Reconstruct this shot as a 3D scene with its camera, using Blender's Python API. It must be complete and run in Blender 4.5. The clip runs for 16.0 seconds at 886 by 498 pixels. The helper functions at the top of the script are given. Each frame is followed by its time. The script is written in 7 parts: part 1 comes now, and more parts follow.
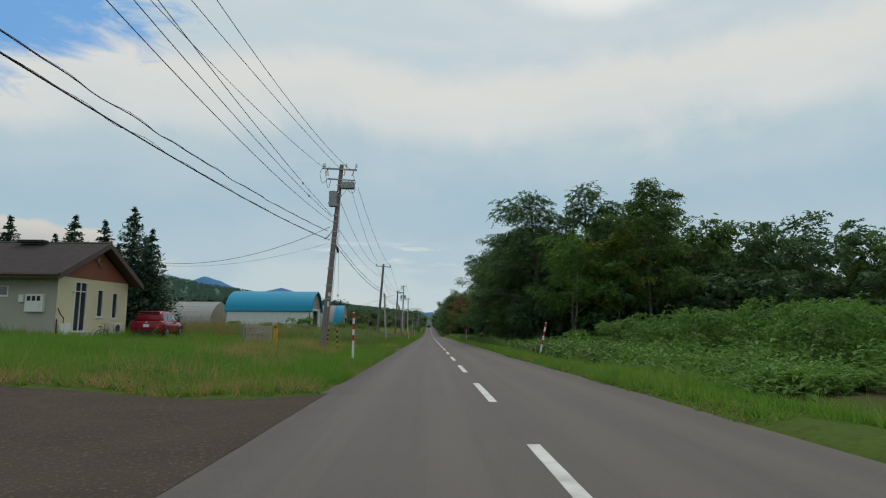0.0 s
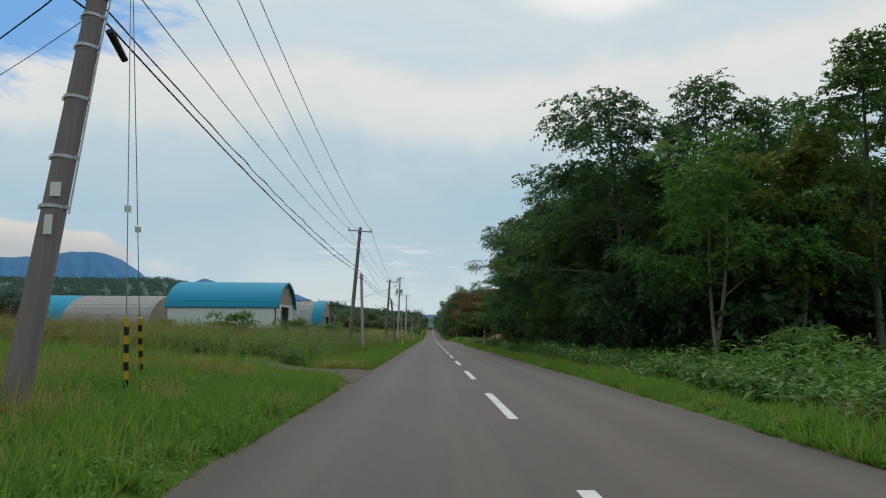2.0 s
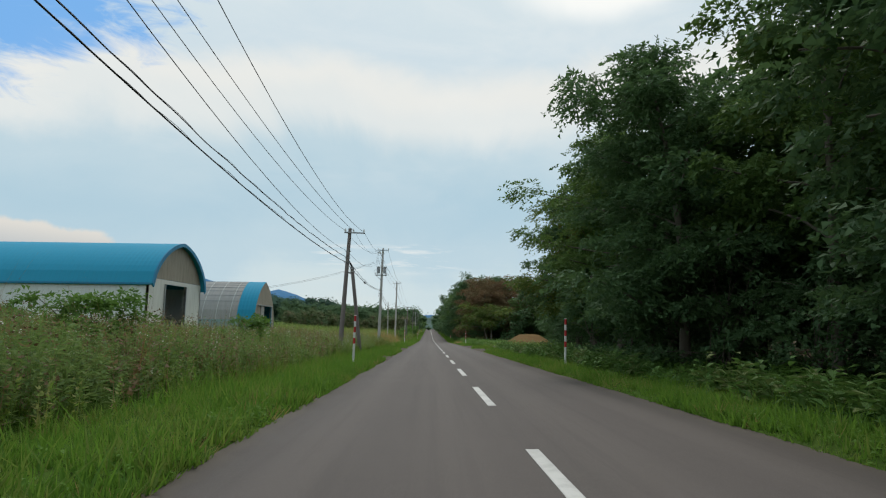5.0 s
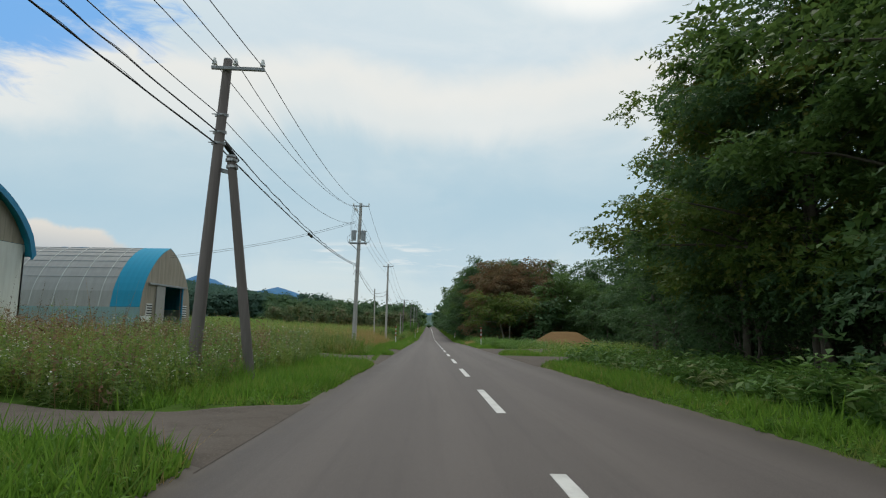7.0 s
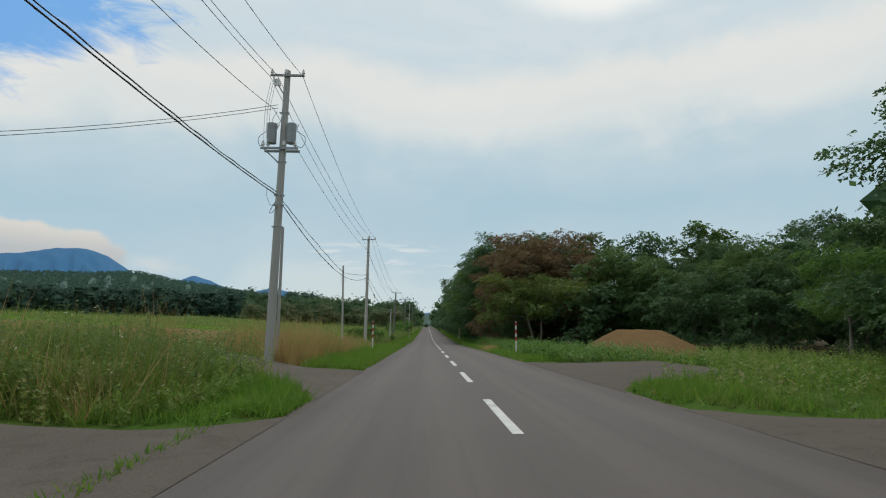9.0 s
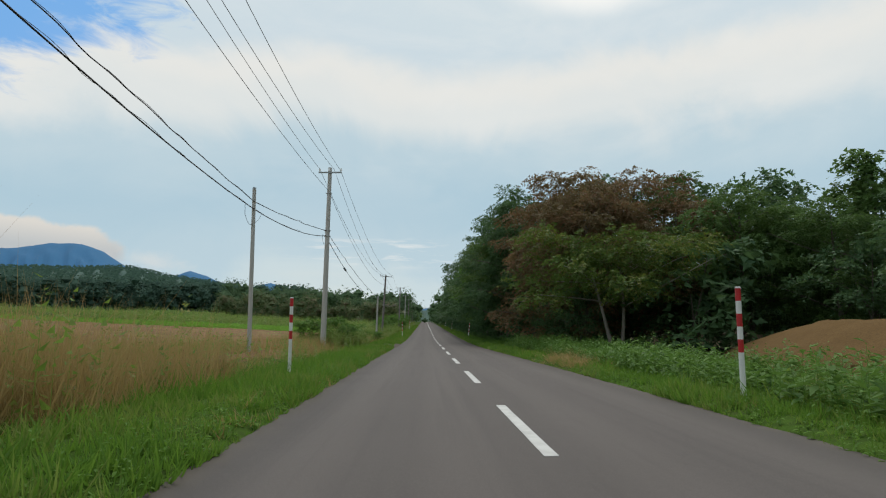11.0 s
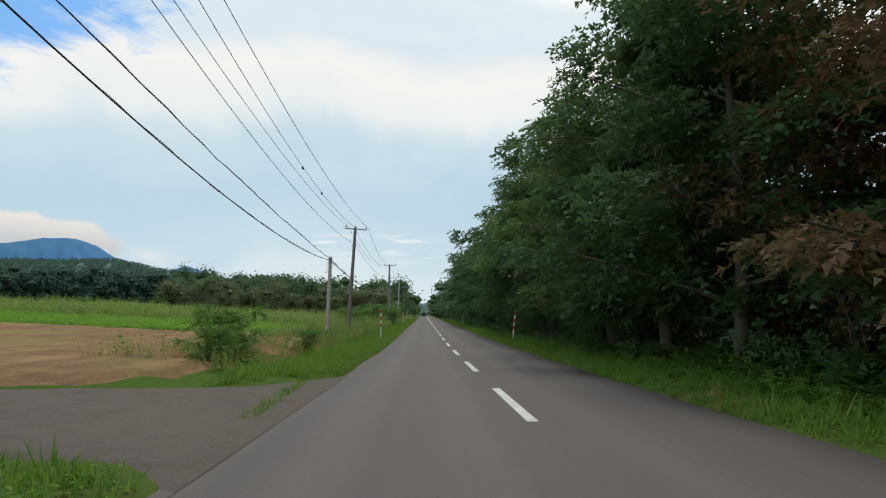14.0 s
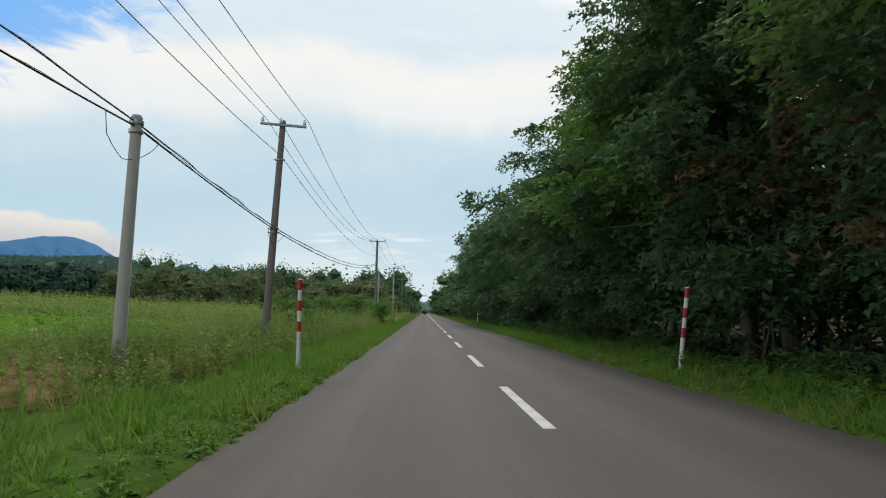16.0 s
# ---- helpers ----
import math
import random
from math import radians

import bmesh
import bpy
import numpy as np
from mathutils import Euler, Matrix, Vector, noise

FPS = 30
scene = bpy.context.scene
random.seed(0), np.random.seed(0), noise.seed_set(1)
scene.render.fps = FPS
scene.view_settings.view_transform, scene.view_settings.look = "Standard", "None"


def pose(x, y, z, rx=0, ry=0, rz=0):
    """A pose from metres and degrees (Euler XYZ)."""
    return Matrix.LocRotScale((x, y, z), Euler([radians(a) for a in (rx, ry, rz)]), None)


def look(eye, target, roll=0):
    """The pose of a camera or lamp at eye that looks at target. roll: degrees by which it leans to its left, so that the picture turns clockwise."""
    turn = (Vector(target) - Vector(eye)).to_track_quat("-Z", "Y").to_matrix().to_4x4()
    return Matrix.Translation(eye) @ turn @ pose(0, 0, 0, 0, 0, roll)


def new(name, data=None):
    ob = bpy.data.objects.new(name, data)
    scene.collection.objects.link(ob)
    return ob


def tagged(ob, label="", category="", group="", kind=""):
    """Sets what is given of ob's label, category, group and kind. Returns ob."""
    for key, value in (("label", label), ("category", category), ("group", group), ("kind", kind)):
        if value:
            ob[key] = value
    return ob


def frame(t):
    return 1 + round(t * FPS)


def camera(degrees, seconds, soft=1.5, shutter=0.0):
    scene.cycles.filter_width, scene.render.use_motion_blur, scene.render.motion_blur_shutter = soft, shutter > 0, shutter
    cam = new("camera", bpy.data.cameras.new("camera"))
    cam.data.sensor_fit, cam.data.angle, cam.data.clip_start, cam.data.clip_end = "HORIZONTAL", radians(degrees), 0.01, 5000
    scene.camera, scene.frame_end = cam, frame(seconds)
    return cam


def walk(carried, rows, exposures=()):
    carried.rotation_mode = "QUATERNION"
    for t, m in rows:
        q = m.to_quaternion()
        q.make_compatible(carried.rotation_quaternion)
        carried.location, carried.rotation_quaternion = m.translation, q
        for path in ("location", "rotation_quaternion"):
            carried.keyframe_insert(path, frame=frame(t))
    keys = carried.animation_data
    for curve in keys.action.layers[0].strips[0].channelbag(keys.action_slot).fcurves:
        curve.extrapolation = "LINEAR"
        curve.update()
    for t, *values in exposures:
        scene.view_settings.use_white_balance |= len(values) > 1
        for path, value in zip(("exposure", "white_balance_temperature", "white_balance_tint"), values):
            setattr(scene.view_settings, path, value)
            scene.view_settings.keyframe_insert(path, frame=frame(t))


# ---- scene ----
cam = camera(75.4, 16.0, soft=1.15)
# seconds, metres across, along and up, then yaw, pitch and roll in degrees
ROWS = [
    (0.0, -1.148, 0.00, 5.368, -1.39, 7.15, -0.33),
    (0.5, -1.158, 6.18, 5.240, -1.16, 7.41, -0.28),
    (1.0, -1.182, 12.51, 5.109, -1.21, 7.39, -0.34),
    (1.5, -1.231, 18.68, 4.981, -1.27, 7.35, -0.38),
    (2.0, -1.225, 24.80, 4.854, -1.24, 7.40, -0.31),
    (2.5, -1.204, 30.91, 4.728, -1.34, 7.43, -0.32),
    (3.0, -1.196, 36.98, 4.602, -1.40, 7.52, -0.46),
    (3.5, -1.115, 43.08, 4.476, -1.34, 7.50, -0.54),
    (4.0, -1.098, 49.23, 4.348, -1.38, 7.48, -0.57),
    (6.5, -1.185, 79.67, 3.718, -1.39, 7.35, -0.61),
    (7.0, -1.139, 85.71, 3.593, -1.38, 7.27, -0.58),
    (7.5, -1.141, 91.82, 3.466, -1.42, 7.25, -0.49),
    (8.0, -1.161, 98.01, 3.338, -1.54, 7.25, -0.37),
    (8.5, -1.121, 104.27, 3.209, -1.48, 7.25, -0.31),
    (9.0, -1.132, 110.65, 3.076, -1.63, 7.28, -0.29),
    (11.5, -1.244, 141.24, 2.443, -1.83, 6.81, -0.23),
    (12.0, -1.256, 147.30, 2.318, -1.86, 6.86, -0.15),
    (12.5, -1.296, 153.29, 2.194, -1.96, 6.75, -0.02),
    (13.0, -1.287, 159.48, 2.065, -1.96, 6.69, 0.07),
    (13.5, -1.284, 165.86, 1.934, -1.74, 6.59, -0.07),
    (14.0, -1.378, 171.93, 1.808, -1.93, 6.36, -0.12),
    (14.5, -1.383, 177.93, 1.686, -1.96, 6.45, -0.14),
    (15.0, -1.363, 183.92, 1.566, -1.84, 6.38, -0.13),
    (15.5, -1.378, 189.91, 1.452, -2.11, 6.33, -0.12),
    (16.0, -1.381, 195.88, 1.353, -1.85, 6.22, -0.08),
]
walk(cam, [(t, pose(x, y, z, 90 + pitch, roll, yaw)) for t, x, y, z, yaw, pitch, roll in ROWS],
     exposures=((0.0, -0.20, 6600, 10), (1.5, -0.13, 6600, 10), (4.0, 0.05, 6600, 10), (7.0, 0.04, 6600, 10), (9.0, -0.07, 6600, 10), (11.5, 0.02, 6650, 11), (13.0, 0.14, 6650, 12), (16.0, 0.20, 6650, 12)))

# ---------------------------------------------------------------- world and light
SUN_EL, SUN_AZ = 54.0, 8.0     # degrees; azimuth clockwise from the road's far end


class Nodes:
    """A thin wrapper to write node trees in few lines."""

    def __init__(self, tree):
        self.t = tree
        tree.nodes.clear()

    def n(self, kind, ins=None, **props):
        nd = self.t.nodes.new(kind)
        for k, v in props.items():
            setattr(nd, k, v)
        for k, v in (ins or {}).items():
            s = nd.inputs[k]
            if isinstance(v, bpy.types.NodeSocket):
                self.t.links.new(v, s)
            else:
                s.default_value = v
        return nd

    def math(self, op, a, b=0.0, c=0.0, clamp=False):
        return self.n("ShaderNodeMath", {0: a, 1: b, 2: c}, operation=op, use_clamp=clamp).outputs[0]

    def mix(self, f, a, b, blend="MIX"):
        nd = self.n("ShaderNodeMix", {"Factor": f}, data_type="RGBA", blend_type=blend, clamp_factor=True)
        for i, v in ((6, a), (7, b)):
            if isinstance(v, bpy.types.NodeSocket):
                self.t.links.new(v, nd.inputs[i])
            else:
                nd.inputs[i].default_value = (*v[:3], 1)
        return nd.outputs[2]

    def ramp(self, f, stops, ease="LINEAR"):
        nd = self.n("ShaderNodeValToRGB", {"Fac": f})
        cr = nd.color_ramp
        cr.interpolation = ease
        while len(cr.elements) < len(stops):
            cr.elements.new(0.5)
        for e, (p, c) in zip(cr.elements, stops):
            e.position = p
            e.color = (c, c, c, 1) if isinstance(c, (int, float)) else (*c[:3], 1)
        return nd.outputs[0]

    def noise(self, vec, scale, detail=4.0, rough=0.55, dist=0.0):
        return self.n("ShaderNodeTexNoise", {"Vector": vec, "Scale": scale, "Detail": detail, "Roughness": rough, "Distortion": dist}).outputs[0]


world = bpy.data.worlds.new("sky")
scene.world = world
world.use_nodes = True
w = Nodes(world.node_tree)
sky = w.n("ShaderNodeTexSky", sky_type="NISHITA", sun_disc=False, sun_elevation=radians(SUN_EL), sun_rotation=radians(SUN_AZ), air_density=1.0, dust_density=1.0)
way = w.n("ShaderNodeTexCoord").outputs["Generated"]
xyz = w.n("ShaderNodeSeparateXYZ", {0: way})
# rise above the horizon in degrees, and the turn from the road's far end, clockwise
rise = w.math("MULTIPLY", w.math("ARCSINE", xyz.outputs[2]), 57.2958)
turn = w.math("MULTIPLY", w.math("ARCTAN2", xyz.outputs[0], xyz.outputs[1]), 57.2958)
den = w.math("ADD", w.math("MAXIMUM", xyz.outputs[2], 0.0), 0.10)
flat = w.n("ShaderNodeCombineXYZ", {0: w.math("DIVIDE", xyz.outputs[0], den), 1: w.math("DIVIDE", xyz.outputs[1], den), 2: 0.0}).outputs[0]
big = w.noise(flat, 0.42, 3.0, 0.5, 0.2)
fine = w.noise(flat, 1.3, 6.0, 0.52, 0.5)
wisp = w.noise(w.n("ShaderNodeMapping", {"Vector": way, "Rotation": (0.0, 0.35, 0.0), "Scale": (1.0, 1.0, 2.4)}).outputs[0], 3.2, 7.0, 0.6, 0.6)
# a layered overcast: pale haze low down, a grey-blue belt, a bright bank above it, which sinks towards the left
bent = w.math("ADD", rise, w.math("MULTIPLY", w.math("SUBTRACT", big, 0.5), 6.0))
mottle = w.noise(way, 4.6, 6.0, 0.56, 0.5)
bent = w.math("ADD", bent, w.math("MULTIPLY", w.math("SUBTRACT", fine, 0.5), 1.5))
bent = w.math("ADD", bent, w.math("MULTIPLY", w.math("SUBTRACT", mottle, 0.5), 9.0))
bent = w.math("ADD", bent, w.math("MULTIPLY", w.math("MAXIMUM", w.math("SUBTRACT", w.math("MULTIPLY", turn, -1.0), 12.0), 0.0), 0.13))
layer = w.ramp(w.math("DIVIDE", bent, 60.0), ((0.0, (0.60, 0.68, 0.69)), (0.05, (0.55, 0.66, 0.70)), (0.11, (0.46, 0.60, 0.68)), (0.20, (0.40, 0.56, 0.66)), (0.27, (0.46, 0.60, 0.68)),
                                               (0.34, (0.68, 0.725, 0.73)), (0.385, (0.73, 0.75, 0.735)), (0.44, (0.56, 0.665, 0.73)), (0.60, (0.62, 0.71, 0.745)), (0.85, (0.5, 0.61, 0.68))), "EASE")
veil = w.ramp(wisp, ((0.42, 0.0), (0.70, 1.0)), "EASE")
high = w.ramp(w.math("DIVIDE", rise, 60.0), ((0.15, 0.15), (0.38, 1.0)))
layer = w.mix(w.math("MULTIPLY", w.math("MULTIPLY", veil, high), 0.26), layer, (0.80, 0.82, 0.81))


def oval(ta, ra, wt, wr, tilt=0.0):
    """1 in the middle of an oval patch of sky, 0 at its rim, below 0 outside."""
    ex = w.math("DIVIDE", w.math("SUBTRACT", turn, ta), wt)
    ey = w.math("DIVIDE", w.math("SUBTRACT", w.math("SUBTRACT", rise, ra), w.math("MULTIPLY", w.math("SUBTRACT", turn, ta), tilt)), wr)
    return w.math("SUBTRACT", 1.0, w.math("SQRT", w.math("ADD", w.math("MULTIPLY", ex, ex), w.math("MULTIPLY", ey, ey)))), ey


# a bright thin spot high over the right of the road
spot = w.math("ADD", oval(19.0, 32.0, 13.0, 5.0)[0], w.math("MULTIPLY", w.math("SUBTRACT", fine, 0.5), 1.1))
layer = w.mix(w.math("MULTIPLY", w.ramp(spot, ((0.0, 0.0), (0.5, 1.0)), "EASE"), 0.75), layer, (0.93, 0.93, 0.90))
# the sheet opens towards the left, where blue sky shows behind wisps
shred = w.noise(w.n("ShaderNodeCombineXYZ", {0: w.math("MULTIPLY", turn, 0.09), 1: w.math("MULTIPLY", rise, 0.26), 2: 4.0}).outputs[0], 1.6, 7.0, 0.62, 0.8)
gap = w.math("ADD", oval(-43.0, 23.2, 20.0, 6.4, 0.2)[0], w.math("MULTIPLY", w.math("SUBTRACT", shred, 0.5), 1.5))
gap = w.ramp(gap, ((0.02, 0.0), (0.5, 1.0)), "EASE")
blue = w.n("ShaderNodeVectorMath", {0: sky.outputs[0], 1: (0.09, 0.09, 0.09)}, operation="MULTIPLY").outputs[0]
blue = w.mix(0.8, blue, (0.12, 0.40, 0.84))
cover = w.mix(w.math("MULTIPLY", gap, 0.92), layer, blue)
# a bank of warm cumulus lies on the far mountain, with a ragged tail
puff = w.noise(way, 11.0, 6.0, 0.6, 0.3)
bank, bank_h = oval(-36.5, 5.6, 10.5, 2.9, -0.05)
bank = w.ramp(w.math("ADD", bank, w.math("MULTIPLY", w.math("SUBTRACT", puff, 0.5), 0.8)), ((0.0, 0.0), (0.16, 1.0)), "EASE")
cover = w.mix(w.math("MULTIPLY", bank, 0.85), cover, w.mix(w.ramp(bank_h, ((0.1, 0.0), (0.75, 1.0))), (0.47, 0.49, 0.50), (0.70, 0.66, 0.60)))
tail = w.math("ADD", oval(-25.5, 4.9, 4.5, 1.5, -0.15)[0], w.math("MULTIPLY", w.math("SUBTRACT", puff, 0.5), 2.4))
cover = w.mix(w.math("MULTIPLY", w.ramp(tail, ((0.1, 0.0), (0.8, 1.0)), "EASE"), 0.4), cover, (0.74, 0.72, 0.68))
# thin bright streaks low over the road
streak = w.noise(w.n("ShaderNodeCombineXYZ", {0: w.math("MULTIPLY", turn, 0.16), 1: w.math("MULTIPLY", rise, 1.2), 2: 2.0}).outputs[0], 1.3, 5.0, 0.6, 0.3)
sf = w.math("MULTIPLY", w.ramp(streak, ((0.52, 0.0), (0.66, 1.0))), w.ramp(oval(-4.0, 6.4, 13.0, 1.9)[0], ((0.0, 0.0), (0.6, 1.0)), "EASE"))
cover = w.mix(w.math("MULTIPLY", sf, 0.6), cover, (0.78, 0.80, 0.79))
SKY = 1.07
bg = w.n("ShaderNodeBackground", {"Color": cover, "Strength": SKY})
w.n("ShaderNodeOutputWorld", {0: bg.outputs[0]})

sun = new("sun", bpy.data.lights.new("sun", "SUN"))
sun.data.energy, sun.data.angle, sun.data.color = 1.6, radians(24), (1.0, 0.95, 0.88)
az, el = radians(SUN_AZ), radians(SUN_EL)
sun.matrix_world = look((300 * math.sin(az) * math.cos(el), 300 * math.cos(az) * math.cos(el), 300 * math.sin(el)), (0, 0, 0))

# ---------------------------------------------------------------- materials
def material(name, build, rough=0.8, metal=0.0, bump=0.0, gloss=0.3):
    """build(nodes, coordinates) returns a colour, or (colour, height, roughness)."""
    m = bpy.data.materials.new(name)
    m.use_nodes = True
    g = Nodes(m.node_tree)
    co = g.n("ShaderNodeTexCoord").outputs["Object"]
    got = build(g, co)
    col, height, ro = got if isinstance(got, tuple) else (got, None, None)
    b = g.n("ShaderNodeBsdfPrincipled", {"Base Color": col, "Roughness": rough if ro is None else ro, "Metallic": metal, "Specular IOR Level": gloss if not metal else 0.5})
    if height is not None:
        bm_ = g.n("ShaderNodeBump", {"Height": height, "Strength": 0.6, "Distance": bump or 0.01})
        g.t.links.new(bm_.outputs[0], b.inputs["Normal"])
    g.n("ShaderNodeOutputMaterial", {0: b.outputs[0]})
    return m


def painted(name, col, rough=0.5, wear=0.25, scale=3.0, metal=0.0, dirt=(0.12, 0.10, 0.08)):
    """Paint or plain stuff with slow stains and fine grain."""
    def build(g, co):
        a = g.noise(co, scale, 5, 0.6)
        f = g.noise(co, scale * 14, 3, 0.6)
        st = g.math("MULTIPLY", g.ramp(a, ((0.45, 0.0), (0.75, 1.0))), wear)
        c = g.mix(st, col, dirt)
        c = g.mix(g.math("MULTIPLY", f, wear * 0.5), c, tuple(v * 0.6 for v in col))
        return c, f, g.ramp(a, ((0.3, rough * 0.85), (0.7, min(1, rough * 1.2))))
    return material(name, build, rough, metal, 0.002)


def asphalt_look(g, co):
    big = g.noise(co, 0.25, 5, 0.6)
    mid = g.noise(co, 2.2, 5, 0.6)
    grain = g.noise(co, 90.0, 2, 0.7)
    x = g.n("ShaderNodeSeparateXYZ", {0: co}).outputs[0]
    # wheel tracks run along both lanes
    track = g.math("ABSOLUTE", g.math("SUBTRACT", g.math("ABSOLUTE", g.math("SUBTRACT", g.math("ABSOLUTE", x), 1.6)), 0.75))
    track = g.ramp(track, ((0.1, 1.0), (0.55, 0.0)), "EASE")
    c = g.mix(big, (0.074, 0.062, 0.057), (0.102, 0.086, 0.079))
    c = g.mix(g.math("MULTIPLY", g.ramp(mid, ((0.5, 0.0), (0.7, 1.0))), 0.35), c, (0.078, 0.066, 0.060))
    c = g.mix(g.math("MULTIPLY", track, 0.25), c, (0.140, 0.119, 0.107))
    c = g.mix(g.math("MULTIPLY", g.ramp(grain, ((0.45, 0.0), (0.7, 1.0))), 0.35), c, (0.21, 0.185, 0.168))
    drag = g.noise(g.n("ShaderNodeMapping", {"Vector": co, "Scale": (5.0, 0.10, 1.0)}).outputs[0], 1.0, 4, 0.6)
    c = g.mix(g.math("MULTIPLY", g.ramp(drag, ((0.5, 0.0), (0.68, 1.0))), 0.30), c, (0.066, 0.056, 0.052))
    edge = g.math("ADD", g.math("ABSOLUTE", x), g.math("MULTIPLY", mid, 0.7))
    c = g.mix(g.math("MULTIPLY", g.ramp(g.math("DIVIDE", edge, 4.0), ((0.84, 0.0), (0.95, 1.0))), 0.5), c, (0.16, 0.13, 0.10))
    return c, grain, 0.82


def soil_look(g, co):
    a = g.noise(co, 0.5, 6, 0.65)
    f = g.noise(co, 9.0, 6, 0.7)
    c = g.mix(a, (0.11, 0.085, 0.055), (0.20, 0.16, 0.10))
    c = g.mix(g.ramp(f, ((0.4, 0.0), (0.7, 1.0))), c, (0.075, 0.06, 0.04))
    return c, f, 0.95


def ground_look(g, co):
    """Meadow ground: green sward with dry and bare patches."""
    a = g.noise(co, 0.06, 4, 0.6)
    b = g.noise(co, 0.6, 6, 0.65)
    f = g.noise(co, 7.0, 6, 0.7)
    c = g.mix(b, (0.042, 0.088, 0.014), (0.085, 0.150, 0.024))
    c = g.mix(g.math("MULTIPLY", g.ramp(a, ((0.48, 0.0), (0.62, 1.0))), 0.45), c, (0.11, 0.10, 0.04))
    c = g.mix(g.ramp(f, ((0.45, 0.0), (0.75, 1.0))), c, (0.045, 0.065, 0.020))
    # leaf litter in the woods on the right, open sward in their clearing
    sep = g.n("ShaderNodeSeparateXYZ", {0: co})
    edge = g.math("ADD", sep.outputs[0], g.math("MULTIPLY", b, 2.0))
    wood = g.ramp(g.math("DIVIDE", edge, 20.0), ((0.36, 0.0), (0.46, 1.0)))
    clear = g.math("MULTIPLY", g.ramp(g.math("DIVIDE", sep.outputs[1], 200.0), ((0.53, 0.0), (0.56, 1.0), (0.80, 1.0), (0.83, 0.0))), g.ramp(g.math("DIVIDE", edge, 40.0), ((0.45, 1.0), (0.6, 0.0))))
    wood = g.math("MULTIPLY", wood, g.math("SUBTRACT", 1.0, clear))
    c = g.mix(wood, c, g.mix(f, (0.035, 0.030, 0.018), (0.085, 0.065, 0.038)))
    return c, f, 0.95


def leaf_material(name, lo, hi, odd=None, thin=0.35, rough=0.62):
    """Foliage: colour wanders from leaf to leaf and from plant to plant."""
    m = bpy.data.materials.new(name)
    m.use_nodes = True
    g = Nodes(m.node_tree)
    isl = g.n("ShaderNodeNewGeometry").outputs["Random Per Island"]
    ob = g.n("ShaderNodeObjectInfo").outputs["Random"]
    co = g.n("ShaderNodeTexCoord").outputs["Object"]
    patch = g.noise(co, 0.55, 3, 0.5)
    c = g.mix(isl, lo, hi)
    c = g.mix(g.math("MULTIPLY", g.ramp(patch, ((0.40, 0.0), (0.62, 1.0))), 0.5), c, hi)
    c = g.mix(g.math("MULTIPLY", ob, 0.35), c, lo)
    if odd:
        pick = g.math("ADD", g.math("MULTIPLY", patch, 0.8), g.math("MULTIPLY", isl, 0.25))
        c = g.mix(g.ramp(pick, ((0.56, 0.0), (0.66, 1.0))), c, odd)
    b = g.n("ShaderNodeBsdfPrincipled", {"Base Color": c, "Roughness": rough, "Specular IOR Level": 0.14})
    t = g.n("ShaderNodeBsdfTranslucent", {"Color": g.mix(0.5, c, (hi[0] * 1.3, hi[1] * 1.3, hi[2]))})
    mx = g.n("ShaderNodeMixShader", {0: thin, 1: b.outputs[0], 2: t.outputs[0]})
    g.n("ShaderNodeOutputMaterial", {0: mx.outputs[0]})
    return m


def bark_look(g, co):
    s = g.n("ShaderNodeMapping", {"Vector": co, "Scale": (6, 6, 1.2)}).outputs[0]
    a = g.noise(s, 2.5, 6, 0.7)
    b = g.noise(co, 0.8, 3, 0.5)
    c = g.mix(a, (0.055, 0.045, 0.036), (0.20, 0.17, 0.14))
    c = g.mix(g.math("MULTIPLY", b, 0.4), c, (0.09, 0.10, 0.07))
    return c, a, 0.9


def pale_bark_look(g, co):
    s = g.n("ShaderNodeMapping", {"Vector": co, "Scale": (3, 3, 2.5)}).outputs[0]
    a = g.noise(s, 2.5, 6, 0.7)
    c = g.mix(a, (0.13, 0.115, 0.095), (0.34, 0.31, 0.27))
    return c, a, 0.9


def concrete_look(g, co):
    s = g.n("ShaderNodeMapping", {"Vector": co, "Scale": (3, 3, 0.25)}).outputs[0]
    a = g.noise(s, 2.0, 5, 0.6)
    f = g.noise(co, 30.0, 3, 0.6)
    c = g.mix(a, (0.36, 0.345, 0.325), (0.53, 0.515, 0.49))
    c = g.mix(g.math("MULTIPLY", f, 0.3), c, (0.28, 0.27, 0.25))
    return c, f, 0.85


def wood_pole_look(g, co):
    s = g.n("ShaderNodeMapping", {"Vector": co, "Scale": (9, 9, 0.3)}).outputs[0]
    a = g.noise(s, 2.5, 6, 0.65)
    c = g.mix(a, (0.135, 0.114, 0.110), (0.275, 0.238, 0.228))
    return c, a, 0.85


